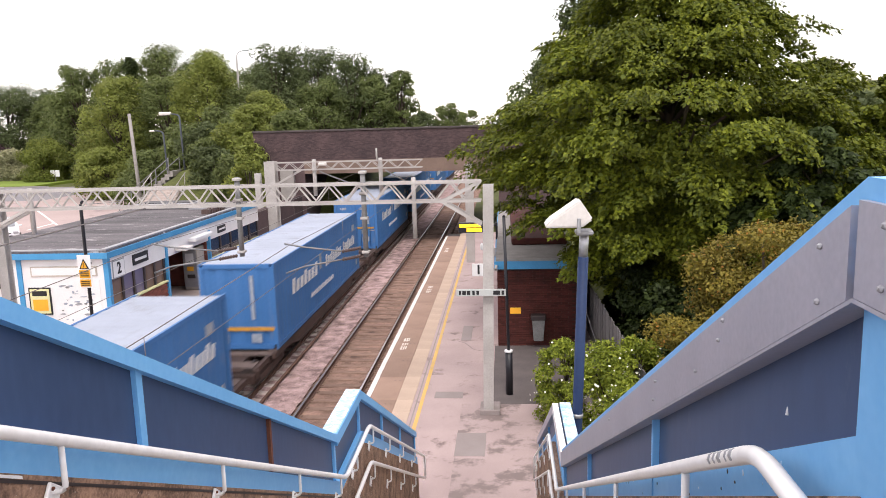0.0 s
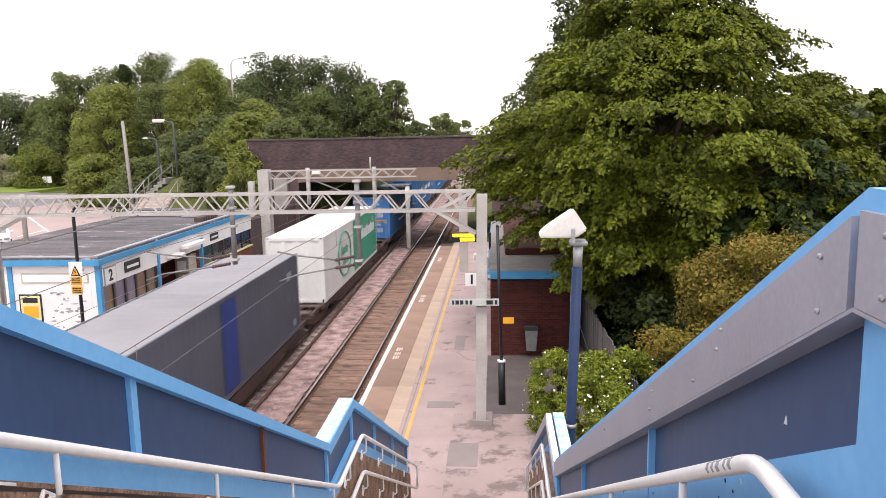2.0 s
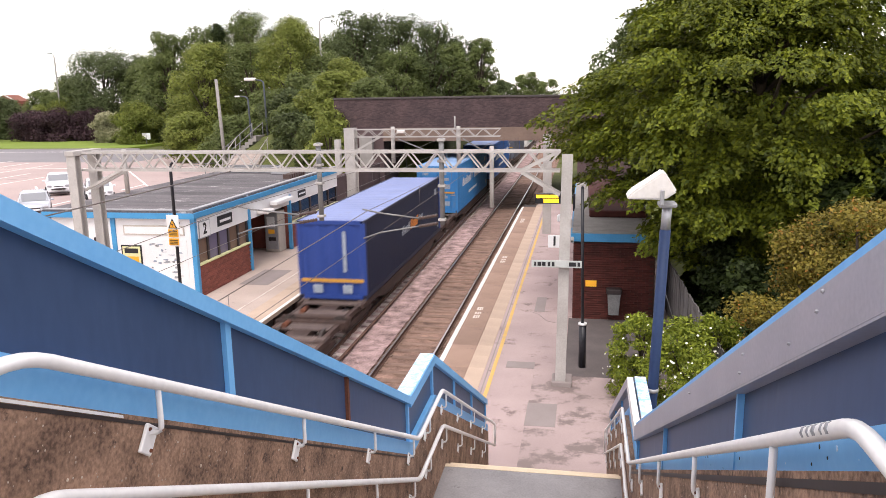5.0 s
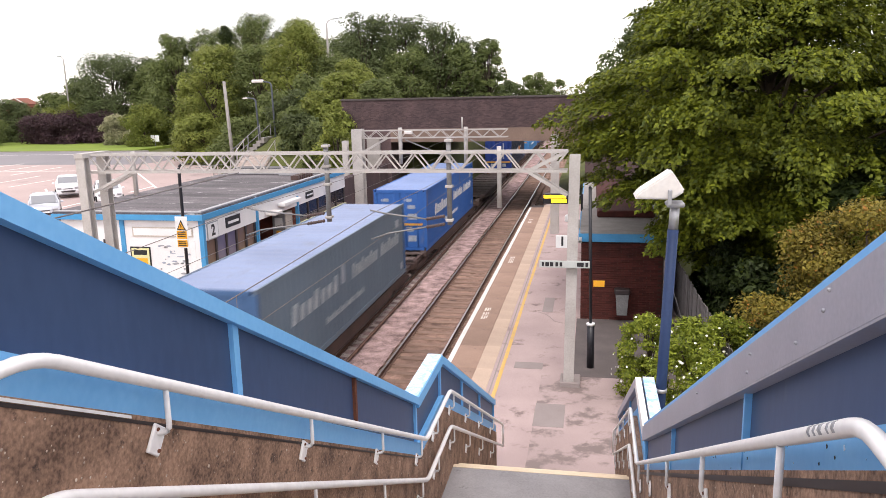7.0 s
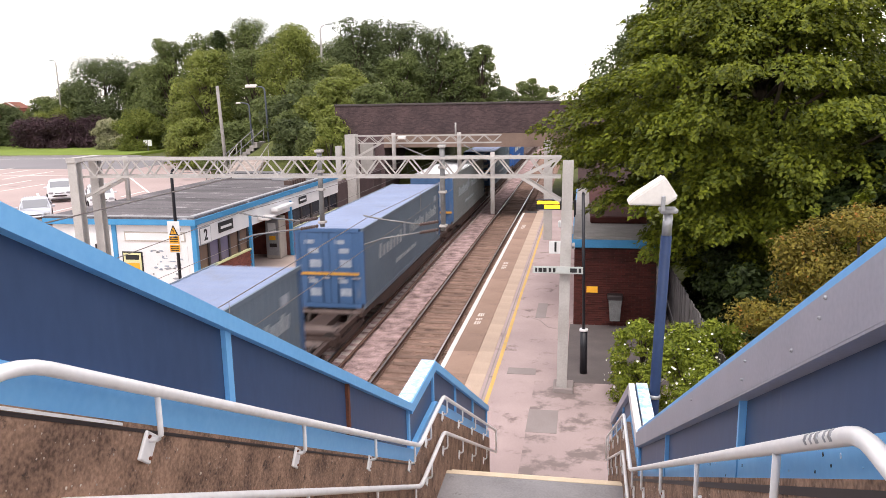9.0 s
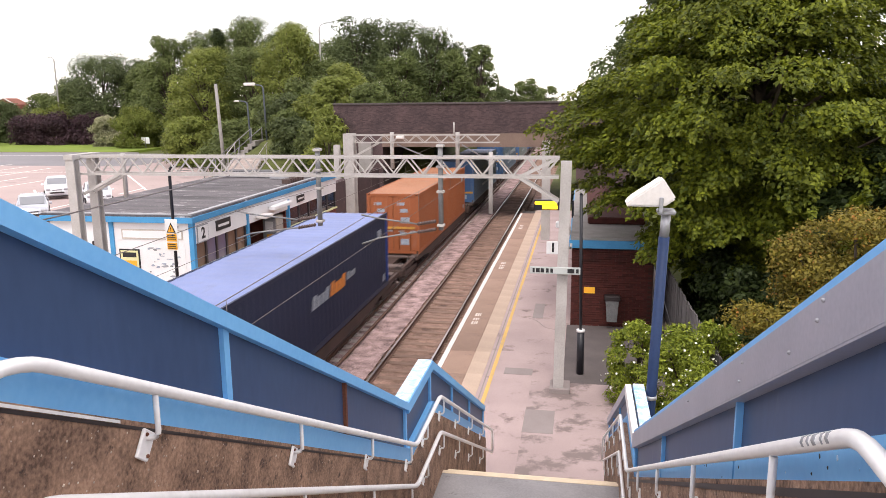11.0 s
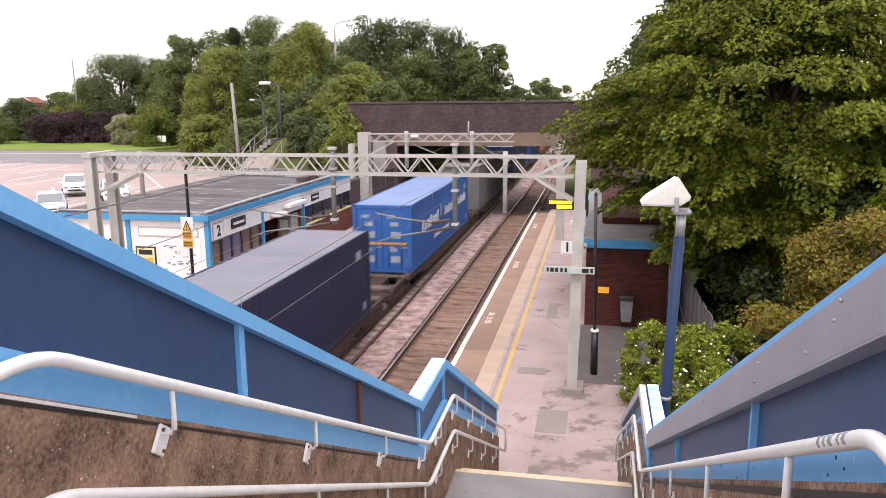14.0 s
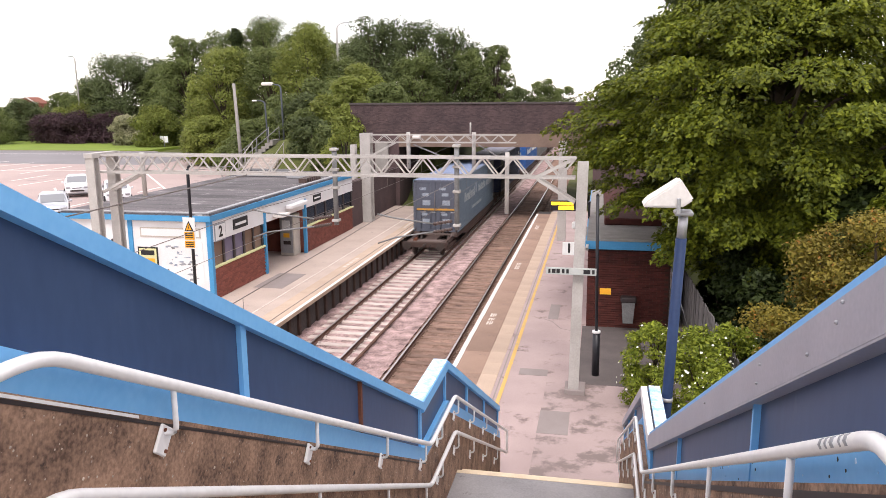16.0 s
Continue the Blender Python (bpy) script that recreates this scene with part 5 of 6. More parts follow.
    # steps and rail on the bank
    st = thing("bank_steps", "pale concrete steps with a metal rail up the bank", "steps", kind="structure")
    for k in range(14):
        part("step", boxm(-27.2 + k * 0.33, -26.85 + k * 0.33, 58.3, 60.2, 0.15 + k * 0.26, 0.6 + k * 0.26), M_CONCPOLE, st)
    for y in (58.2, 60.3):
        bm = tube(bmesh.new(), [(-29.8, y, 1.5), (-27.2, y, 1.6), (-22.9, y, 4.9)], 0.035, 6)
        for k in range(5):
            tube(bm, [(-27.2 + k * 1.1, y, 0.6 + 0.8 * k), (-27.2 + k * 1.1, y, 1.6 + 0.86 * k)], 0.04, 6)
        part("rail", bm, M_GALVDARK, st)
    fl = thing("low_wall_steps", "pale flight of steps up the bank behind the platform building", "steps", kind="structure")
    for k in range(14):
        part("step", boxm(-23.7 + 0.02 * k, -21.1, 52.0 + k * 0.36, 52.40 + k * 0.36, 0.3, 0.56 + k * 0.18), M_PALESTEP, fl)
    for x in (-23.75, -21.05):
        bm = tube(bmesh.new(), [(x, 51.8, 1.3), (x, 57.2, 3.9)], 0.035, 6)
        for k in range(5):
            tube(bm, [(x, 52.0 + 1.25 * k, 0.4 + 0.55 * k), (x, 52.0 + 1.25 * k, 1.4 + 0.6 * k)], 0.03, 6)
        part("rail", bm, M_GALV, fl)

    f = thing("board_fence", "weathered grey board fence behind the shrubs", "fence", kind="structure")
    bd = bpy.data.meshes.new("board")
    bm = box(bmesh.new(), -0.012, 0.012, 0, 0.142, -0.1, 1.75)
    bm.to_mesh(bd)
    bm.free()
    bd.materials.append(M_FENCE)
    for k in range(110):
        y = 9.0 + 0.15 * k
        piece("board", bd, f, pose(6.75 - 0.02 * (y - 16), y, random.uniform(-0.02, 0.02), 0, random.uniform(-0.6, 0.6), 0))
    part("fence_rail", boxm(6.78, 6.83, 9, 25, 1.2, 1.3), M_FENCE, f)
    g = part("guy_cable", tube(bmesh.new(), [(6.62, 22.5, 0.1), (6.05, 23.55, 2.0)], 0.012, 5), M_ALU)
    tagged(g, "thin pale cable from the shelter corner to the ground", "cable")


# ---- trees and shrubs ----
def leaves(lobes, count, size, seed, inner=0.5, flat=0.5, base=(0, 0, 0), stir=0.5):
    """Leaf blades strewn over and inside lobes; each lobe is centre and half-sizes."""
    rng = np.random.default_rng(seed)
    c, r = np.array([q[:3] for q in lobes]), np.array([q[3:] for q in lobes])
    wgt = (r[:, 0] * r[:, 1] + r[:, 2] * r[:, 0]) ** 1.0
    pick = rng.choice(len(lobes), count, p=wgt / wgt.sum())
    d = rng.normal(size=(count, 3))
    d[:, 2] += 0.25
    d /= np.linalg.norm(d, axis=1)[:, None]
    rad = inner + (1 - inner) * rng.random(count) ** 0.6
    rad *= 1 + 0.16 * rng.normal(size=count)
    p = c[pick] + d * r[pick] * rad[:, None]
    nrm = d * (1 - flat) + np.array([0, 0, 1.0]) * flat + rng.normal(size=(count, 3)) * stir
    nrm /= np.linalg.norm(nrm, axis=1)[:, None]
    a = np.cross(nrm, rng.normal(size=(count, 3)))
    a /= np.linalg.norm(a, axis=1)[:, None]
    b = np.cross(nrm, a)
    s = size * (0.6 + 0.8 * rng.random(count))[:, None]
    v = np.stack([p - a * s * 0.5, p + b * s * 0.27 - nrm * s * 0.09, p + a * s * 0.6, p - b * s * 0.27 - nrm * s * 0.09], 1).reshape(-1, 3)
    me = bpy.data.meshes.new("crown")
    me.vertices.add(count * 4)
    me.vertices.foreach_set("co", (v - np.array(base)).ravel().astype(np.float32))
    me.loops.add(count * 4)
    me.loops.foreach_set("vertex_index", np.arange(count * 4, dtype=np.int32))
    me.polygons.add(count)
    me.polygons.foreach_set("loop_start", np.arange(0, count * 4, 4, dtype=np.int32))
    me.update(calc_edges=True)
    return me


def tree(x, y, z, h, rx, ry, material, label, seed, count=6000, size=0.55, lobes_n=26, lobe=0.34, low=0.22, squash=0.7, group="trees", name="tree", trunk=True, category="tree", taper=0.0, stir=0.5, inner=0.5):
    """A tapered trunk with limbs, and a crown of many leaf lobes in an uneven envelope."""
    rng = random.Random(seed)
    t = thing(name, label, category, group, at=(x, y, z))
    lobes = []
    for k in range(lobes_n):
        s = low + (1 - low) * (k + rng.random()) / lobes_n
        env = math.sin(math.pi * min(0.9, max(0.02, (s - low) / (1 - low) * 0.78 + 0.16))) ** 0.6
        env *= 1 - taper * s
        if taper > 0.3:
            env = 0.72 + 0.28 * (s - low) / (0.34 - low) if s < 0.34 else (1 - ((s - 0.34) / 0.68) ** 2) ** 0.75
        ang, rr = rng.random() * 6.283, rng.random() ** (0.55 if taper > 0.3 else 0.38) * env
        lr = lobe * (0.7 + 0.6 * rng.random()) * (0.6 + 0.9 * rng.random() if taper > 0.3 else 1)
        lobes.append((math.cos(ang) * rr * rx * 0.82, math.sin(ang) * rr * ry * 0.82, s * h * 0.93, rx * lr, ry * lr, rx * lr * squash))
    me = leaves(lobes, count, size, seed, inner=inner, stir=stir)
    me.materials.append(material)
    crown = new("crown", me)
    crown.parent = t
    if trunk:
        bm = tube(bmesh.new(), [(0, 0, -0.3), (0.1, 0, h * 0.25), (0, 0.1, h * 0.5), (0.1, 0, h * 0.8)], max(0.1, h * 0.026), 8, h * 0.006)
        part("trunk", bm, M_BARK, t)
        for q in lobes[::9 if taper > 0.3 else 3]:
            a = Vector((0, 0, max(0.5, q[2] * 0.55)))
            part("limb", tube(bmesh.new(), [a, (a + Vector(q[:3])) / 2 + Vector((0, 0, 0.2)), Vector(q[:3])], h * 0.009, 5, h * 0.003), M_BARK, t)
    return t


def spray_tree(x, y, z, profile, label, seed, material, sprays, each, size, long=1.25, inner=0.25, spread=1.0, group="trees by the platform", limb_every=9, keep=None, tier=0.95):
    """A tree whose leaves hang in drooping fan-shaped sprays, tier over tier. profile: heights and the crown's radius there."""
    rng = np.random.default_rng(seed)
    t = thing("tree", label, "tree", group, at=(x, y, z))
    pz, pr = np.array([p[0] for p in profile]), np.array([p[1] for p in profile])
    zs = np.linspace(pz[0], pz[-1], 400)
    w = np.interp(zs, pz, pr) + 0.3
    sz = rng.choice(zs, sprays, p=w / w.sum())
    ang = rng.random(sprays) * 2 * np.pi
    sector = np.floor(ang / (2 * np.pi) * 15)
    phase = np.modf(np.sin(sector * 12.9) * 43.7)[0] * tier
    sz = np.round((sz - phase) / tier) * tier + phase + rng.normal(size=sprays) * 0.08
    rr = np.interp(sz, pz, pr) * (1 + 0.07 * np.sin(ang * 3 + sz * 1.1 + seed) + 0.06 * np.sin(ang * 7 - sz * 2.3))
    deep = rng.random(sprays) < inner
    rr = rr * np.where(deep, 0.25 + 0.45 * rng.random(sprays), 0.74 + 0.26 * rng.random(sprays) ** 0.7)
    o = np.stack([np.cos(ang), np.sin(ang), np.zeros(sprays)], 1)
    side = np.stack([-np.sin(ang), np.cos(ang), np.zeros(sprays)], 1)
    length = long * (0.65 + 0.7 * rng.random(sprays)) * np.clip(rr / 2.2, 0.45, 1.0)
    width = length * (0.42 + 0.22 * rng.random(sprays)) * spread
    tilt = rng.normal(size=sprays) * 0.18 - 0.05 + 0.35 * (sz > pz[-1] * 0.8)
    base = o * (rr - length * 1.05)[:, None]
    base[:, 2] += sz
    n = sprays * each
    k = np.repeat(np.arange(sprays), each)
    u = rng.random(n) ** 0.75
    v = (rng.random(n) * 2 - 1) * np.sin(np.pi * np.clip(u * 0.86 + 0.10, 0, 1)) ** 0.7
    lobed = 1 + 0.22 * np.sin(np.arctan2(v, u) * 7 + k)
    p = base[k] + o[k] * (u * lobed * length[k])[:, None] + side[k] * (v * width[k])[:, None]
    p[:, 2] += length[k] * (tilt[k] * u + 0.16 * np.sin(u * np.pi) - 0.30 * u * u - 0.20 * v * v) + rng.normal(size=n) * 0.05
    nrm = np.array([0, 0, 0.85]) + o[k] * (0.5 * u)[:, None] + side[k] * (0.35 * v)[:, None] + rng.normal(size=(n, 3)) * 0.40
    nrm /= np.linalg.norm(nrm, axis=1)[:, None]
    a = o[k] * 0.7 + side[k] * (v * 0.9)[:, None] + np.array([0, 0, -0.3]) + rng.normal(size=(n, 3)) * 0.45
    a -= nrm * (a * nrm).sum(1)[:, None]
    a /= np.linalg.norm(a, axis=1)[:, None]
    b = np.cross(nrm, a)
    if keep is not None:
        ok = keep(p[:, 0] + x, p[:, 1] + y, p[:, 2] + z)
        p, a, b, nrm = p[ok], a[ok], b[ok], nrm[ok]
        n = len(p)
    s = size * (0.6 + 0.7 * rng.random(n))[:, None]
    quad = np.stack([p - a * s * 0.45, p + b * s * 0.33 + a * s * 0.02 - nrm * s * 0.10, p + a * s * 0.66 - nrm * s * 0.14, p - b * s * 0.33 + a * s * 0.02 - nrm * s * 0.10], 1).reshape(-1, 3)
    me = bpy.data.meshes.new("crown")
    me.vertices.add(n * 4)
    me.vertices.foreach_set("co", quad.ravel().astype(np.float32))
    me.loops.add(n * 4)
    me.loops.foreach_set("vertex_index", np.arange(n * 4, dtype=np.int32))
    me.polygons.add(n)
    me.polygons.foreach_set("loop_start", np.arange(0, n * 4, 4, dtype=np.int32))
    me.update(calc_edges=True)
    me.materials.append(material)
    crown = new("crown", me)
    crown.parent = t
    top = pz[-1]
    part("trunk", tube(bmesh.new(), [(0, 0, -0.3), (0.12, 0, top * 0.25), (0, 0.1, top * 0.5), (0.08, 0, top * 0.95)], max(0.08, top * 0.024), 9, top * 0.004), M_BARK, t)
    for q in range(0, sprays, limb_every):
        end = Vector(base[q])
        root = Vector((0, 0, max(0.6, end.z - 0.25 - 0.42 * float(rr[q]))))
        part("limb", tube(bmesh.new(), [root, root.lerp(end, 0.5) + Vector((0, 0, 0.12)), end, end + Vector(o[q]) * float(length[q]) * 0.6], top * 0.006, 5, 0.008), M_BARK, t)
    return t


def build_vegetation():
    def clear_of_shelter(px, py, pz):
        return ~((px < 6.3) & (py > 23.3) & (py < 37.3) & (pz < 3.15)) & ~((px < 5.0) & (py < 21.5) & (pz < 6.3))
    spray_tree(9.0, 24.4, 0.1, ((2.2, 2.7), (2.9, 3.8), (3.6, 4.7), (4.3, 5.4), (5.0, 6.0), (5.8, 6.4), (6.8, 6.4), (7.6, 6.1), (8.4, 5.3), (9.2, 4.4), (10.0, 3.6), (11.0, 3.0), (12.2, 2.3), (13.4, 1.3), (14.2, 0.4)),
               "large leafy sycamore with layered bright green sprays", 11, L_NEAR, 740, 470, 0.128, long=1.5, inner=0.30, tier=1.12, keep=clear_of_shelter)
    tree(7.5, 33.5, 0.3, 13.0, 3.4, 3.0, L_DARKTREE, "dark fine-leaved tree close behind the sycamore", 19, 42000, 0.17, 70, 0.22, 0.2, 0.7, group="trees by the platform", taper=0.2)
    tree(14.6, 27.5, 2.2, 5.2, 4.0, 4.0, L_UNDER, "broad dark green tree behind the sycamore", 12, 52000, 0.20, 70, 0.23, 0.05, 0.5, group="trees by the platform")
    spray_tree(14.8, 23.0, 2.4, ((0.4, 2.0), (1.5, 2.5), (3.0, 2.3), (4.3, 1.4), (5.2, 0.5)), "broad green tree up the bank", 13, L_NEAR, 230, 170, 0.17, 0.95)
    tree(20.5, 27.0, 4.5, 3.2, 4.3, 4.0, L_NEAR, "low green tree up the bank", 23, 20000, 0.22, 40, 0.24, 0.1, 0.5, group="trees by the platform")
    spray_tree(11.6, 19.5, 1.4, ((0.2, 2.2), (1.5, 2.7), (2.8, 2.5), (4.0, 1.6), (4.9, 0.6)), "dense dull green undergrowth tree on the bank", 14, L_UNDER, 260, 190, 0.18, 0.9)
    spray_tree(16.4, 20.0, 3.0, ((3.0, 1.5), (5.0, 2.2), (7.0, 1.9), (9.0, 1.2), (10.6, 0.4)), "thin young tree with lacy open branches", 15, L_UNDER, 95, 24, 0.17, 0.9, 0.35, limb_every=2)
    spray_tree(9.3, 16.4, 0.5, ((0.6, 0.9), (2.0, 1.0), (3.2, 0.7), (4.4, 0.2)), "slender green sapling above the shrubs", 16, L_NEAR, 60, 60, 0.13, 0.6)
    tree(8.6, 13.9, 0.4, 5.0, 2.3, 1.8, L_RUSTY, "russet and olive shrub beside the stairs", 17, 64000, 0.068, 70, 0.20, 0.05, 0.6, "shrubs", "shrub", True, "shrub")
    tree(10.6, 12.4, 0.8, 4.5, 2.0, 1.7, L_RUSTY, "russet and olive shrub beside the stairs", 18, 36000, 0.072, 46, 0.24, 0.05, 0.6, "shrubs", "shrub", True, "shrub")
    for k, (x, y, h, r) in enumerate(((5.2, 17.3, 2.15, 0.9), (5.95, 15.6, 2.45, 1.0), (6.7, 16.6, 2.4, 0.9), (6.3, 14.4, 2.2, 0.9))):
        b = tree(x, y, 0.0, h, r, r, L_ROSE, "bushy green rose shrub with small white flowers", 30 + k, 11000, 0.072, 54, 0.22, 0.02, 0.75, "rose shrubs", "rose_shrub", True, "shrub")
        rng = random.Random(50 + k)
        bm = bmesh.new()
        for q in range(95):
            a, s = rng.random() * 6.283, 0.15 + 0.85 * rng.random()
            rr = r * (0.55 + 0.45 * rng.random()) * math.sin(math.pi * min(0.95, s * 0.8 + 0.15)) ** 0.5
            c = Vector((math.cos(a) * rr, math.sin(a) * rr, s * h * 0.92))
            out = (Vector((c.x, c.y, (c.z - h * 0.35) * 0.8)).normalized() + Vector((rng.uniform(-0.5, 0.5), rng.uniform(-0.9, 0.1), rng.uniform(-0.1, 0.7)))).normalized()
            sd = out.orthogonal().normalized()
            up = out.cross(sd)
            size = rng.uniform(0.018, 0.036)
            rim = [bm.verts.new(c + (sd * math.cos(e * 0.8976) + up * math.sin(e * 0.8976)) * size * (1.0 if e % 2 else 0.82) + out * size * 0.45) for e in range(7)]
            mid = bm.verts.new(c)
            for e in range(7):
                bm.faces.new((mid, rim[e], rim[(e + 1) % 7]))
        part("blossom", bm, M_FLOWER, b, "small white rose blooms", kind="stuff")
    # low shrubs, with the shade of the crowns put into their leaf colour
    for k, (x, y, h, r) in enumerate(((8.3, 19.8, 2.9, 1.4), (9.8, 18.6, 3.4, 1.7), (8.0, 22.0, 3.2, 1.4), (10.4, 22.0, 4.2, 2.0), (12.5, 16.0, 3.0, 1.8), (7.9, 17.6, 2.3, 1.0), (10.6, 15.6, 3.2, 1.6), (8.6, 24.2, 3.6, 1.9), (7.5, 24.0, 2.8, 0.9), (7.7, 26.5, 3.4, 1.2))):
        tree(x, y, ground_z(x, y), h, r, r, L_UNDER, "undergrowth shrub under the trees in shade-darkened green", 70 + k, 9000, 0.15, 26, 0.32, 0.0, 0.7, "undergrowth", "shrub", True, "shrub")
    for k, (x, y, h, r) in enumerate(((-20.0, 58.9, 2.6, 1.5), (-18.6, 57.0, 3.0, 1.8), (-13.2, 49.2, 6.6, 1.8), (-16.4, 55.5, 3.6, 2.0), (-14.2, 54.0, 2.4, 1.6), (-18.0, 59.5, 3.4, 2.2), (-29.8, 66.5, 3.4, 2.2), (-21.2, 61.5, 3.6, 2.2))):
        tree(x, y, ground_z(x, y) - 0.1, h, r, r, (L_FAR, L_FARDARK, L_FARLIGHT)[k % 3], "scrubby green bush on the bank by the steps", 80 + k, 5200, 0.24, 26, 0.32, 0.0, 0.75, "bank bushes", "shrub", True, "shrub")
    # woodland beyond the car park and the bridge
    # x, y, top, radius, leaf
    back = ((-95, 116, 7.6, 4.0, 1), (-88.5, 118, 8.6, 3.6, 0), (-83.0, 118, 10.4, 3.8, 0), (-70.5, 122, 14.2, 4.5, 1), (-76.5, 118, 15.2, 7.6, 1), (-63.5, 112, 11.2, 4.5, 0),
            (-57.0, 106, 16.6, 4.6, 0), (-53.6, 110, 17.8, 5.0, 0), (-44.6, 108, 19.3, 5.6, 0), (-38.6, 109, 18.4, 4.6, 2), (-34.0, 108, 15.6, 4.5, 0),
            (-28.6, 108, 18.8, 6.4, 1), (-23.0, 110, 18.4, 6.2, 1), (-17.6, 107, 16.8, 5.6, 1), (-21.5, 104, 13.0, 5.5, 0), (-14.4, 106, 13.6, 3.6, 0), (-10.6, 108, 14.4, 2.6, 0),
            (-48.8, 111, 17.6, 4.6, 0), (-41.6, 113, 17.6, 4.6, 1), (-31.5, 113, 16.4, 4.6, 0), (-60.4, 110, 13.6, 3.6, 0), (-13.4, 110, 14.6, 3.4, 1), (-68.5, 118, 12.6, 4.5, 0), (-84.5, 121, 11.4, 4.5, 1))
    mats = (L_FAR, L_FARDARK, L_FARLIGHT)
    labs = ("mid green woodland tree beyond the car park", "dark green woodland tree beyond the car park", "light green woodland tree beyond the car park")
    for k, (x, y, top, r, m) in enumerate(back):
        tree(x, y, 0.3, (top + 0.2 - 0.2 * r) / 0.93, r * 1.06, r * 1.06, mats[m], labs[m], 100 + k, int(8000 + 520 * r * r), 0.33, 110, 0.22, 0.0, 0.8, "woodland trees", stir=0.2, inner=0.8)
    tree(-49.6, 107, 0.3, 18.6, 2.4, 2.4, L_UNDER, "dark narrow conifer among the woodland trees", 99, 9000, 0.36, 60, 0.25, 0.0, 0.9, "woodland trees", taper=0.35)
    # x, y, base, top, radius, leaf
    front = ((-42.2, 84, 0.4, 10.4, 3.4, 2), (-38.6, 81, 0.4, 13.6, 4.4, 2), (-33.2, 82, 0.4, 13.4, 4.0, 0), (-27.6, 79, 1.4, 15.4, 4.4, 2), (-24.0, 80, 1.4, 12.0, 3.4, 0), (-19.2, 72, 3.4, 10.9, 3.0, 2), (-22.5, 70, 3.0, 9.4, 2.8, 0),
             (-51, 105, 0.3, 8.5, 4.5, 2), (-37, 75, 0.4, 5.8, 3.4, 2), (-32.0, 73.5, 0.4, 5.4, 2.8, 0), (-18.0, 65, 3.6, 9.4, 2.4, 2), (-15.6, 68, 3.0, 8.8, 2.6, 0), (-26.6, 71, 1.4, 8.0, 2.8, 0))
    for k, (x, y, low, top, r, m) in enumerate(front):
        tree(x, y, low, (top - low - 0.2 * r) / 0.93, r, r, mats[m], labs[m], 140 + k, int(9000 + 700 * r * r), 0.25, 90, 0.23, 0.0, 0.75, "woodland trees", stir=0.2, inner=0.8)
    for k, (x, y, h, r, m, lab) in enumerate(((-85, 109.5, 4.7, 4.2, L_PURPLE, "dark purple-leaved hedge shrub"), (-80.5, 109.5, 4.9, 4.5, L_PURPLE, "dark purple-leaved hedge shrub"), (-75, 111.0, 5.0, 4.2, L_PURPLE, "dark purple-leaved hedge shrub"),
                                               (-91.5, 106, 6.0, 3.6, L_FAR, "mid green hedge shrub"), (-67.6, 105, 4.8, 2.7, L_PALE, "pale blossoming hedge shrub"), (-60.5, 101, 6.2, 3.6, L_FARLIGHT, "light green hedge shrub"),
                                               (-84, 115, 6.6, 5, L_FARLIGHT, "light green hedge shrub"), (-58, 105.5, 5, 3.6, L_FARLIGHT, "light green hedge shrub"))):
        tree(x, y, 0.3, h, r, r * 0.7, m, lab, 170 + k, 11000, 0.28, 40, 0.32, 0.0, 0.7, "hedge shrubs", "shrub", True, "shrub")
    for k, (x, y, h, r, m) in enumerate(((-12.5, 215, 12.4, 5, 0), (-19, 212, 10.6, 5, 1), (-7.0, 225, 11, 4.5, 0), (-25, 180, 11, 6, 1), (-16, 72, 5.6, 3, 0), (-12.6, 78, 5, 3, 2), (9, 72, 13, 5, 1), (13, 84, 13, 6, 0), (9.5, 110, 11, 5, 1), (15, 62, 12, 5, 0), (20, 44, 9, 5, 1), (27, 38, 8, 6, 1))):
        tree(x, y, ground_z(x, y) - 0.1, h - ground_z(x, y), r, r, mats[m], labs[m].replace("car park", "road bridge"), 200 + k, 9000, 0.42, 40, 0.28, 0.05, 0.65, "woodland trees")
    hs = thing("house", "far brick house with a tiled gable roof", "house", at=(-245, 299, 0.0))
    part("wall", boxm(-5, 5, -4, 4, 0, 6.8), M_BRICK, hs)
    part("roof", prism(bmesh.new(), [(-5.4, 6.8), (5.4, 6.8), (0, 9.6)], -4.4, 4.4, "y"), M_REDTILE, hs)
    part("gable_board", prism(bmesh.new(), [(-5.4, 6.7), (0, 9.5), (5.4, 6.7), (5.4, 7.1), (0, 9.9), (-5.4, 7.1)], -4.6, -4.41, "y"), M_SIGNWHITE, hs)


# ---- the train ----
XT, ZC = -4.87, 0.03
LEN, HI, HALF = 13.94, 2.83, 1.25
PITCH, INNER = 37.9, 18.15


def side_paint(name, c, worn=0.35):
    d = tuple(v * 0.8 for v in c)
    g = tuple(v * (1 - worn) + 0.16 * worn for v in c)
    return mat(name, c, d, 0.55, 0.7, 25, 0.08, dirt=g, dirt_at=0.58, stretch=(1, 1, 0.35))


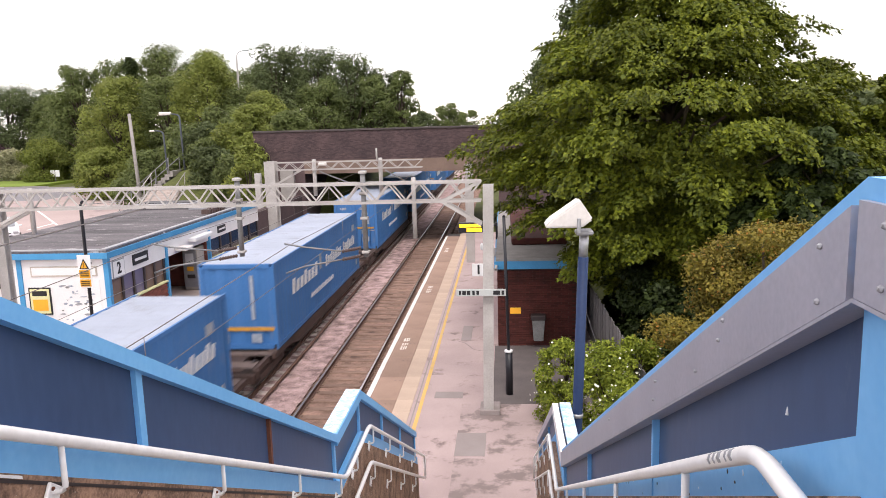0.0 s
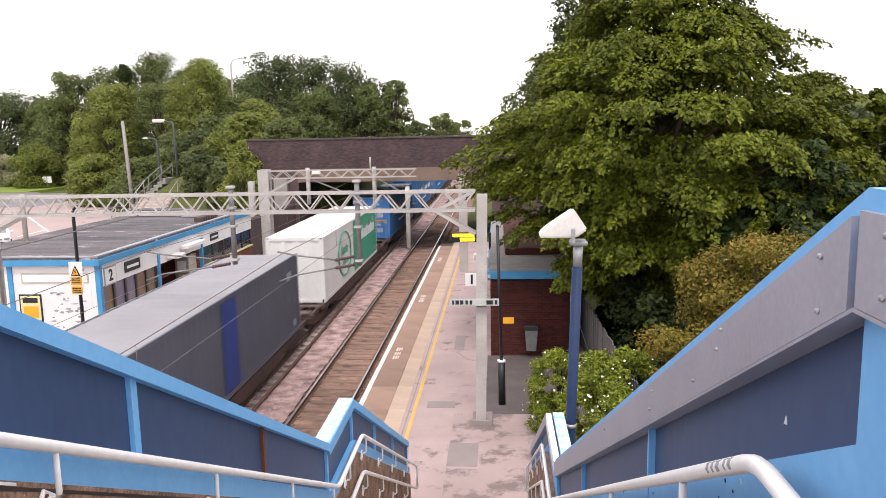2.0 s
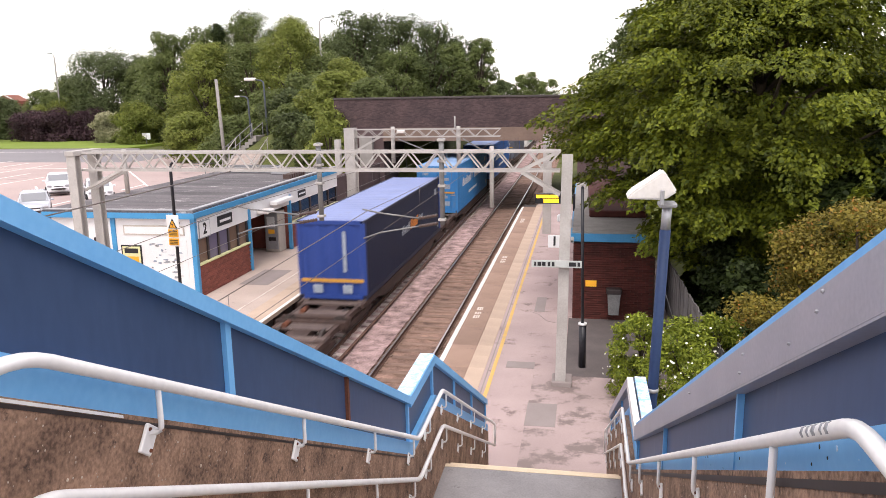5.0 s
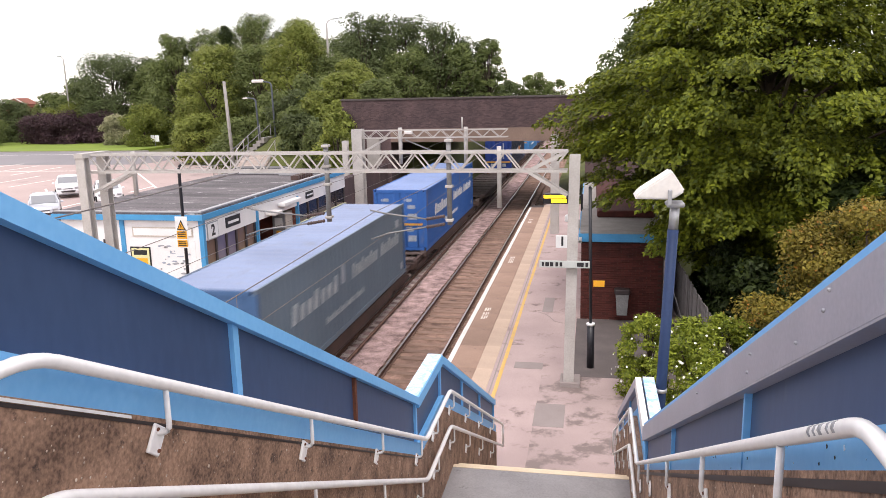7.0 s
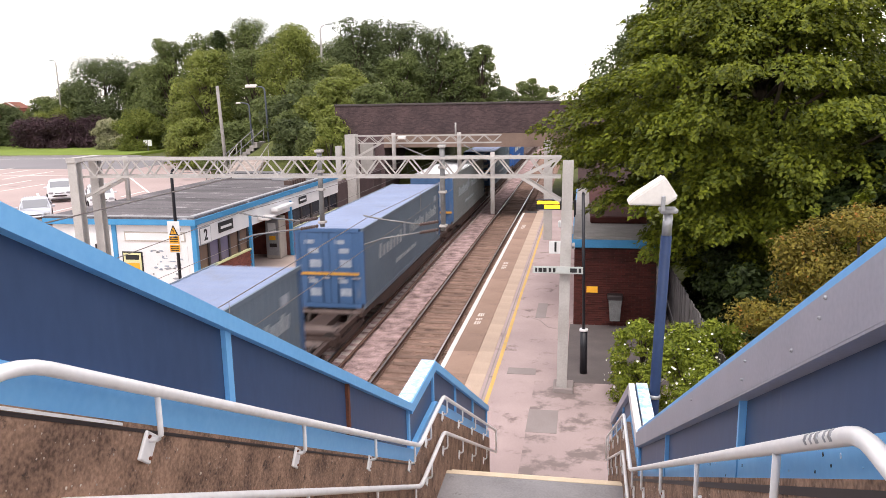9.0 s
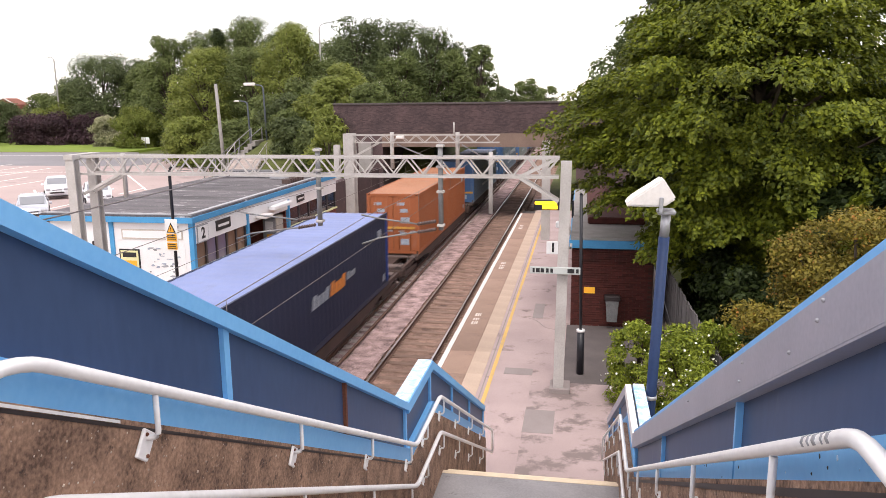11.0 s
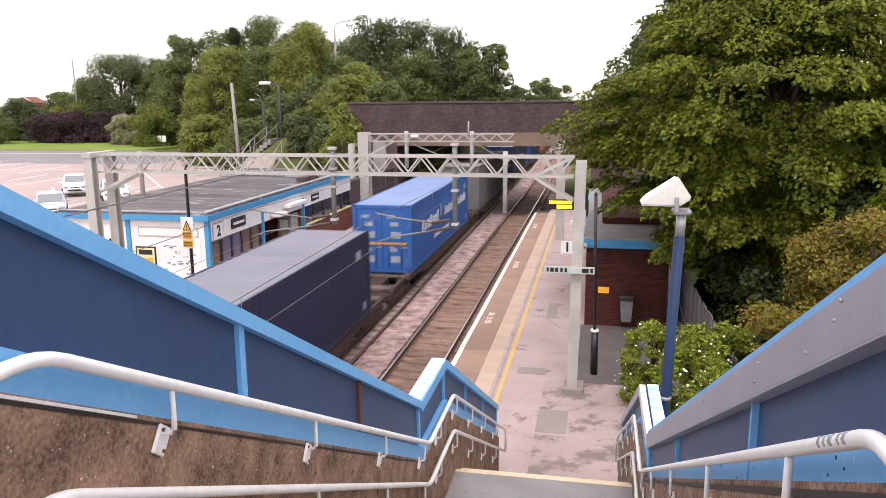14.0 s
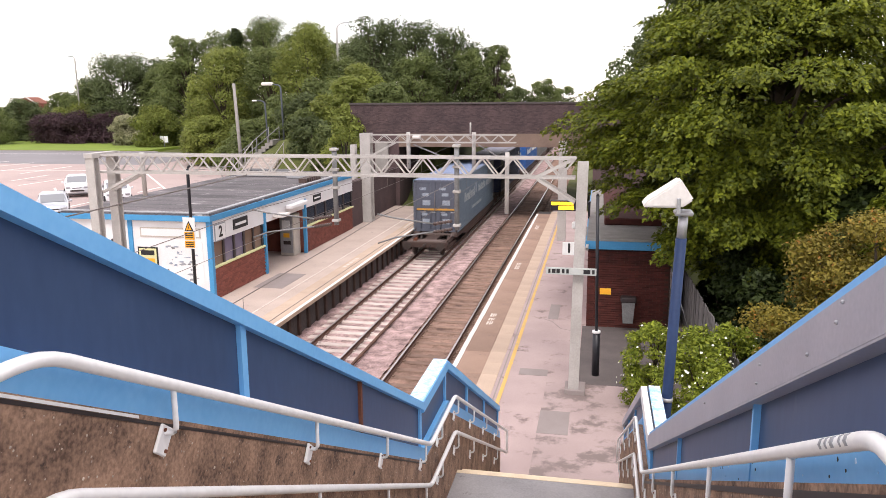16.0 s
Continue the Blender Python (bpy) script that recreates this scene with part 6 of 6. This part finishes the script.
# side paint, then a paler paint where there is a roof
PAINTS = {
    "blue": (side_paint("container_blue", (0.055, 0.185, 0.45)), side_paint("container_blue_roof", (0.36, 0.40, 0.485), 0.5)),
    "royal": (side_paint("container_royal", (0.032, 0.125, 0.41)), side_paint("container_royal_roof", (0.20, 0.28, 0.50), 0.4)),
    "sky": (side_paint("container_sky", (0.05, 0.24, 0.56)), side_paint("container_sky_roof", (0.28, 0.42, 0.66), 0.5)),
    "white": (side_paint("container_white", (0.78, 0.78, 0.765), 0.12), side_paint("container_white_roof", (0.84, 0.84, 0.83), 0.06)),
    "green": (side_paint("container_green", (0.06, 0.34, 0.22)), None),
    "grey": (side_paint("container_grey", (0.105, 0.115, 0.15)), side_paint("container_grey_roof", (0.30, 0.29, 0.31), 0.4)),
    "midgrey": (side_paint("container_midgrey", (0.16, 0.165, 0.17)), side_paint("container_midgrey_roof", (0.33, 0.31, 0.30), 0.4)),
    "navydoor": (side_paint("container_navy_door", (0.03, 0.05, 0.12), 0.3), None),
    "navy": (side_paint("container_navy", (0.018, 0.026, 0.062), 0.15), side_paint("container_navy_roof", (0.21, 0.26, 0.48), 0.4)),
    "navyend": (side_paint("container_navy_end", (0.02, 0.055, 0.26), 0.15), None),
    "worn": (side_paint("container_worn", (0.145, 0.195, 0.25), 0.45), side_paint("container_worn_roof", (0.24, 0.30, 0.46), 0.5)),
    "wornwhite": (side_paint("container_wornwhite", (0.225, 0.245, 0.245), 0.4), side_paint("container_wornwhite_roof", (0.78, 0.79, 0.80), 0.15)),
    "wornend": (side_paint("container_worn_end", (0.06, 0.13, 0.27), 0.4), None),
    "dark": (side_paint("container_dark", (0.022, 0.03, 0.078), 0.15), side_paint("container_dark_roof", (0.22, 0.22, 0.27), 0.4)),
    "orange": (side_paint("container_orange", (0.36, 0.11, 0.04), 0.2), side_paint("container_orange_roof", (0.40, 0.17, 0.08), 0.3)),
}


def ribbed(x, y0, y1, z0, z1, amp, period, axis="side"):
    """A sheet pressed into trapezoid waves along the container."""
    vs, fs, y, k = [], [], y0, 0
    cyc = (0, 0, amp, amp)
    while y <= y1 + 1e-6:
        d = cyc[k % 4]
        if axis == "side":
            vs += [(x - math.copysign(d, x), y, z0), (x - math.copysign(d, x), y, z1)]
        else:
            vs += [(-x, y, z0 - d), (x, y, z0 - d)]
        k += 1
        y += period * (0.32 if k % 2 else 0.18)
    for i in range(len(vs) // 2 - 1):
        fs.append((2 * i, 2 * i + 2, 2 * i + 3, 2 * i + 1))
    return vs, fs


def container(style, label, logo="", doors=True, end=None, green_front=False):
    body, roof = PAINTS[style]
    end = PAINTS[end][0] if end else body
    c = thing("container", label, "container", "containers on the train")
    for s in (-1, 1):
        vs, fs = ribbed(s * (HALF - 0.012), 0.14, LEN - 0.14, 0.14, HI - 0.10, 0.028, 0.36)
        part("side_wall", (vs, [], fs), body, c)
        if green_front:
            vs, fs = ribbed(s * (HALF + 0.004), 6.62, LEN - 0.10, 0.15, HI - 0.09, 0.028, 0.36)
            part("side_panel", (vs, [], fs), PAINTS["green"][0], c, "green half of the side")
        part("bottom_rail", boxm(s * HALF - 0.06 if s > 0 else -HALF, HALF if s > 0 else -HALF + 0.06, 0, LEN, 0, 0.15), body, c)
        part("top_rail", boxm(s * HALF - 0.06 if s > 0 else -HALF, HALF if s > 0 else -HALF + 0.06, 0, LEN, HI - 0.10, HI), body, c)
        for y0 in (0, LEN - 0.14):
            part("corner_post", boxm(s * HALF - 0.15 if s > 0 else -HALF, HALF if s > 0 else -HALF + 0.15, y0, y0 + 0.14, 0.15, HI - 0.10), end, c)
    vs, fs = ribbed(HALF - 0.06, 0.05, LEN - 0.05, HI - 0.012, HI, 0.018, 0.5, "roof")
    part("roof", (vs, [], fs), roof, c, "pressed roof sheet paler than the sides")
    part("front_wall", boxm(-HALF + 0.15, HALF - 0.15, LEN - 0.06, LEN - 0.02, 0.1, HI - 0.06), end, c)
    part("floor", boxm(-HALF + 0.06, HALF - 0.06, 0.05, LEN - 0.05, 0.05, 0.12), M_WAGON, c)
    part("header", boxm(-HALF + 0.15, HALF - 0.15, 0.0, 0.10, HI - 0.14, HI - 0.005), end, c)
    part("door_sill", boxm(-HALF + 0.15, HALF - 0.15, 0.0, 0.10, 0.005, 0.15), end, c)
    if doors:
        for s in (-1, 1):
            x0, x1 = (0.008, HALF - 0.16) if s > 0 else (-HALF + 0.16, -0.008)
            d = part("door", boxm(x0, x1, 0.03, 0.07, 0.155, HI - 0.145, bevel=0.01), end, c)
            for k in (0.25, 0.75):
                x = x0 + (x1 - x0) * k
                part("locking_bar", tube(bmesh.new(), [(x, 0.005, 0.16), (x, 0.005, HI - 0.15)], 0.021, 6), end, d)
                part("handle", boxm(x - 0.02, x + 0.26, -0.012, 0.003, 1.05, 1.10), M_ALU, d)
            for z0, z1, w0, w1 in ((0.42, 0.70, 0.34, 0.74), (0.88, 1.02, 0.30, 0.62), (1.45, 1.72, 0.36, 0.78), (1.95, 2.12, 0.34, 0.70), (2.28, 2.42, 0.20, 0.55)):
                part("data_panel", boxm(x0 + w0, x0 + w1, 0.018, 0.028, z0, z1), M_DECAL, d, "pale marking panel")
        part("reflective_band", boxm(-HALF + 0.2, HALF - 0.2, -0.015, -0.005, 1.18, 1.28), M_BAND, c, "dirty amber band")
    else:
        vs, fs = [], []
        n = 16
        for i in range(n + 1):
            x = -HALF + 0.15 + (2 * HALF - 0.3) * i / n
            vs += [(x, 0.03 + (0.035 if i % 4 in (2, 3) else 0), 0.15), (x, 0.03 + (0.035 if i % 4 in (2, 3) else 0), HI - 0.14)]
        fs = [(2 * i, 2 * i + 2, 2 * i + 3, 2 * i + 1) for i in range(n)]
        part("end_wall", (vs, [], fs), end, c)
        if logo not in ("plain", "pale"):
            part("reflective_band", boxm(-HALF + 0.1, HALF - 0.1, -0.015, 0.02, 0.62, 0.74), M_BAND, c, "amber band")
            for s in (-1, 1):
                part("marker_plate", boxm(s * 0.55 - 0.17, s * 0.55 + 0.17, -0.012, 0.02, 0.22, 0.52), M_DECAL, c)
            part("ladder_strip", boxm(0.42, 0.54, -0.012, 0.02, 1.0, 2.45), M_DECAL, c)
    x = HALF + 0.004
    def row(y0, n, w, gap, z0, z1, material, lean=0.12):
        bm = bmesh.new()
        for k in range(n):
            y = y0 + k * (w + gap)
            hgt = z1 - (0 if k % 3 == 0 else (z1 - z0) * 0.22)
            prism(bm, [(y, z0), (y + w, z0), (y + w + lean, hgt), (y + lean, hgt)], x, x + 0.008)
        part("lettering", bm, material, c, "blocks standing for painted lettering")
    if logo == "white":
        ink = M_BARFAINT if "worn" in style else M_BARWHITE
        row(1.9, 7, 0.34, 0.19, 1.38, 1.90, ink)
        row(6.9, 9, 0.21, 0.12, 1.42, 1.88, ink)
        row(10.3, 8, 0.21, 0.12, 1.42, 1.88, ink)
        row(4.4, 20, 0.11, 0.08, 0.68, 0.88, ink, 0.04)
        part("crest", boxm(x, x + 0.008, 5.85, 6.2, 1.5, 2.1), M_DECAL, c)
    elif logo == "orange":
        row(5.4, 4, 0.27, 0.1, 1.28, 1.66, M_DECAL)
        row(7.0, 4, 0.27, 0.1, 1.28, 1.70, M_BARORANGE)
        row(8.6, 3, 0.22, 0.1, 1.42, 1.66, M_DECAL)
    elif logo == "pale":
        row(7.6, 12, 0.34, 0.12, 1.5, 2.1, M_BARWHITE)
        bm = tube(bmesh.new(), [(x, 4.4 + 1.45 * math.cos(k * 0.15708), 1.45 + 1.05 * math.sin(k * 0.15708)) for k in range(41)], 0.045, 6)
        part("roundel", bm, PAINTS["green"][0], c, "green ring emblem")
        row(3.6, 5, 0.2, 0.12, 1.45, 1.85, PAINTS["green"][0])
        row(3.8, 5, 0.16, 0.12, 0.95, 1.25, PAINTS["green"][0])
    elif logo == "stripe":
        part("stripe", boxm(x, x + 0.008, 6.2, 7.3, 0.2, 2.7), PAINTS["navyend"][0], c, "dark blue upright stripe")
    part("side_plate", boxm(x, x + 0.008, LEN - 1.5, LEN - 1.0, 2.05, 2.35), M_DECAL, c)
    part("side_plate", boxm(x, x + 0.008, LEN - 0.9, LEN - 0.6, 0.3, 0.55), M_DECAL, c)
    return c


def wagon(rear, front):
    """A low skeletal wagon; rear and front: how far it reaches past the container."""
    w = thing("container_wagon", "grimy brown low flat wagon carrying a container", "wagon", "wagons of the train")
    y0, y1 = -rear, LEN + front
    for s in (-1, 1):
        bm = bmesh.new()
        prism(bm, [(-0.35, -0.22), (1.6, -0.26), (2.6, -0.48), (LEN - 2.6, -0.48), (LEN - 1.6, -0.26), (LEN + 0.35, -0.22), (LEN + 0.35, -0.06), (-0.35, -0.06)], s * 1.22, s * 1.10)
        part("side_sill", bm, M_WAGON, w)
    part("deck", boxm(-1.09, 1.09, -0.3, LEN + 0.3, -0.14, -0.09), M_WAGONTOP, w)
    part("spine", boxm(-0.34, 0.34, y0 + 0.44, y1 - 0.44, -0.36, -0.145), M_WAGON, w)
    for s in (-1, 1):
        for ya, yb in ((y0 + 0.44, -0.36), (LEN + 0.36, y1 - 0.44)):
            part("end_rail", boxm(s * 0.98 - 0.07, s * 0.98 + 0.07, ya, yb, -0.28, -0.12), M_WAGON, w)
    for ya, yb in ((y0 + 0.5, y0 + 1.1), (y1 - 1.1, y1 - 0.5)):
        part("end_platform", boxm(-0.9, 0.9, ya, yb, -0.14, -0.10), M_WAGONTOP, w)
        part("brake_cylinder", tube(bmesh.new(), [(-0.62, ya + 0.1, -0.05), (-0.62, yb - 0.1, -0.05)], 0.09, 10), M_RUST, w)
    bm = bmesh.new()
    for k in range(9):
        y = 0.3 + k * (LEN - 0.6) / 8
        box(bm, -1.09, 1.09, y - 0.12, y + 0.12, -0.088, -0.055)
    part("cross_members", bm, M_WAGON, w)
    for y in (0.12, LEN - 0.12):
        for s in (-1, 1):
            part("locking_pad", boxm(s * 1.05 - 0.14, s * 1.05 + 0.14, y - 0.14, y + 0.14, -0.09, 0.0), M_WAGONTOP, w)
    for y in (y0 + 2.0, y1 - 2.0):
        bg = part("bogie", boxm(-1.0, 1.0, y - 0.25, y + 0.25, -0.62, -0.35), M_WAGON, w)
        for s in (-1, 1):
            part("bogie_side", prism(bmesh.new(), [(y - 1.25, -0.62), (y - 0.5, -0.66), (y + 0.5, -0.66), (y + 1.25, -0.62), (y + 1.2, -0.42), (y - 1.2, -0.42)], s * 0.92, s * 1.04), M_WAGON, bg)
            for d in (-0.9, 0.9):
                part("wheel", tube(bmesh.new(), [(s * 0.68, y + d, -0.485), (s * 0.80, y + d, -0.485)], 0.42, 20), M_WHEEL, bg)
    for y, d in ((y0 + 0.3, -1), (y1 - 0.3, 1)):
        part("headstock", boxm(-1.2, 1.2, min(y, y + d * 0.14), max(y, y + d * 0.14), -0.36, -0.08, bevel=0.02), M_WAGON, w)
        for s in (-1, 1):
            b = part("buffer", tube(bmesh.new(), [(s * 0.865, y, -0.22), (s * 0.865, y + d * 0.45, -0.22)], 0.085, 10), M_WHEEL, w)
            part("buffer_head", tube(bmesh.new(), [(s * 0.865, y + d * 0.45, -0.22), (s * 0.865, y + d * 0.49, -0.22)], 0.22, 14), M_WHEEL, b)
        part("coupling_hook", boxm(-0.06, 0.06, min(y, y + d * 0.4), max(y, y + d * 0.4), -0.3, -0.16, bevel=0.02), M_WHEEL, w)
        part("brake_hose", tube(bmesh.new(), bent([(0.3, y, -0.2), (0.3, y + d * 0.3, -0.25), (0.25, y + d * 0.3, -0.55)], 0.1), 0.025, 6), M_BLACK, w)
    return w


# front to back, in pairs; the first of a pair leads
STOCK = (
    ("blue", "white", "weathered blue container with white lettering", True, None), ("blue", "white", "weathered blue container with white lettering", True, None),
    ("blue", "white", "weathered blue container with white lettering", True, None), ("blue", "white", "weathered blue container with white lettering", True, None),
    ("blue", "white", "bright blue container with white lettering", False, None), ("blue", "white", "bright blue container with white lettering", True, None),
    ("white", "pale", "white container with a green front half and emblem", False, None), ("grey", "stripe", "slate grey container with a dark stripe", True, None),
    ("royal", "white", "royal blue container with white lettering", False, None), ("sky", "white", "light blue container with white lettering", True, None),
    ("navy", "orange", "dark navy container with a small orange logo", False, "navyend"), None,
    ("royal", "white", "royal blue container with white lettering", True, None), ("worn", "white", "faded grey-blue container with white lettering", True, "wornend"),
    ("wornwhite", "white", "faded container with a white roof and blue end", False, "wornend"), ("worn", "white", "faded grey-blue container with white lettering", True, "wornend"),
    ("worn", "white", "faded grey-blue container with white lettering", False, "wornend"), ("orange", "", "rusty orange container with worn sides", True, None),
    ("navy", "orange", "dark navy container with a small orange logo", False, "navyend"), ("navy", "orange", "dark navy container with marked doors", True, "navydoor"),
    ("midgrey", "plain", "plain weathered grey container", False, None), ("royal", "white", "royal blue container with white lettering", True, None),
    ("dark", "plain", "dark blue-grey container with a worn roof", False, None), ("worn", "white", "faded grey-blue container on the last wagon", True, "grey"),
)
TRAIN = []


def build_train():
    wag = {True: None, False: None}
    for i, spec in enumerate(STOCK):
        pair, second = i // 2 - 2, i % 2
        rear0 = 23.23 - PITCH * pair - (INNER if second else 0.0)
        first = not second
        if wag[first] is None:
            w = wag[first] = wagon(2.1, 2.9) if first else wagon(2.9, 2.1)
        else:
            w = copy_thing(wag[first], Matrix())
        TRAIN.append((w, rear0, ZC))
        if spec:
            style, logo, label, doors, end = spec
            c = container(style, label, logo, doors, end, green_front=style == "white")
            TRAIN.append((c, rear0, ZC))


def travelled(t):
    """Metres that the train has gone by t seconds; it gathers speed a little."""
    return 22.85 * t + 0.04 * t * t


build_ground()
build_car_park()
build_bridge()
build_stairs()
build_station_building()
build_shelter()
build_gantries()
build_posts()
car(-34.2, 49.3, 216, M_CARWHITE, "white hatchback parked nose towards the station")
car(-28.6, 45.9, 218, M_CARWHITE, "white hatchback parked by the platform building")
car(-28.2, 39.2, 218, M_CARSILVER, "silver hatchback parked near the stairs")
build_vegetation()
build_train()
build_tracks()
build_platforms()


def motions():
    for ob, rear0, z in TRAIN:
        walk(ob, [(t, pose(XT, rear0 + travelled(t), z)) for t in range(17)])


motions()
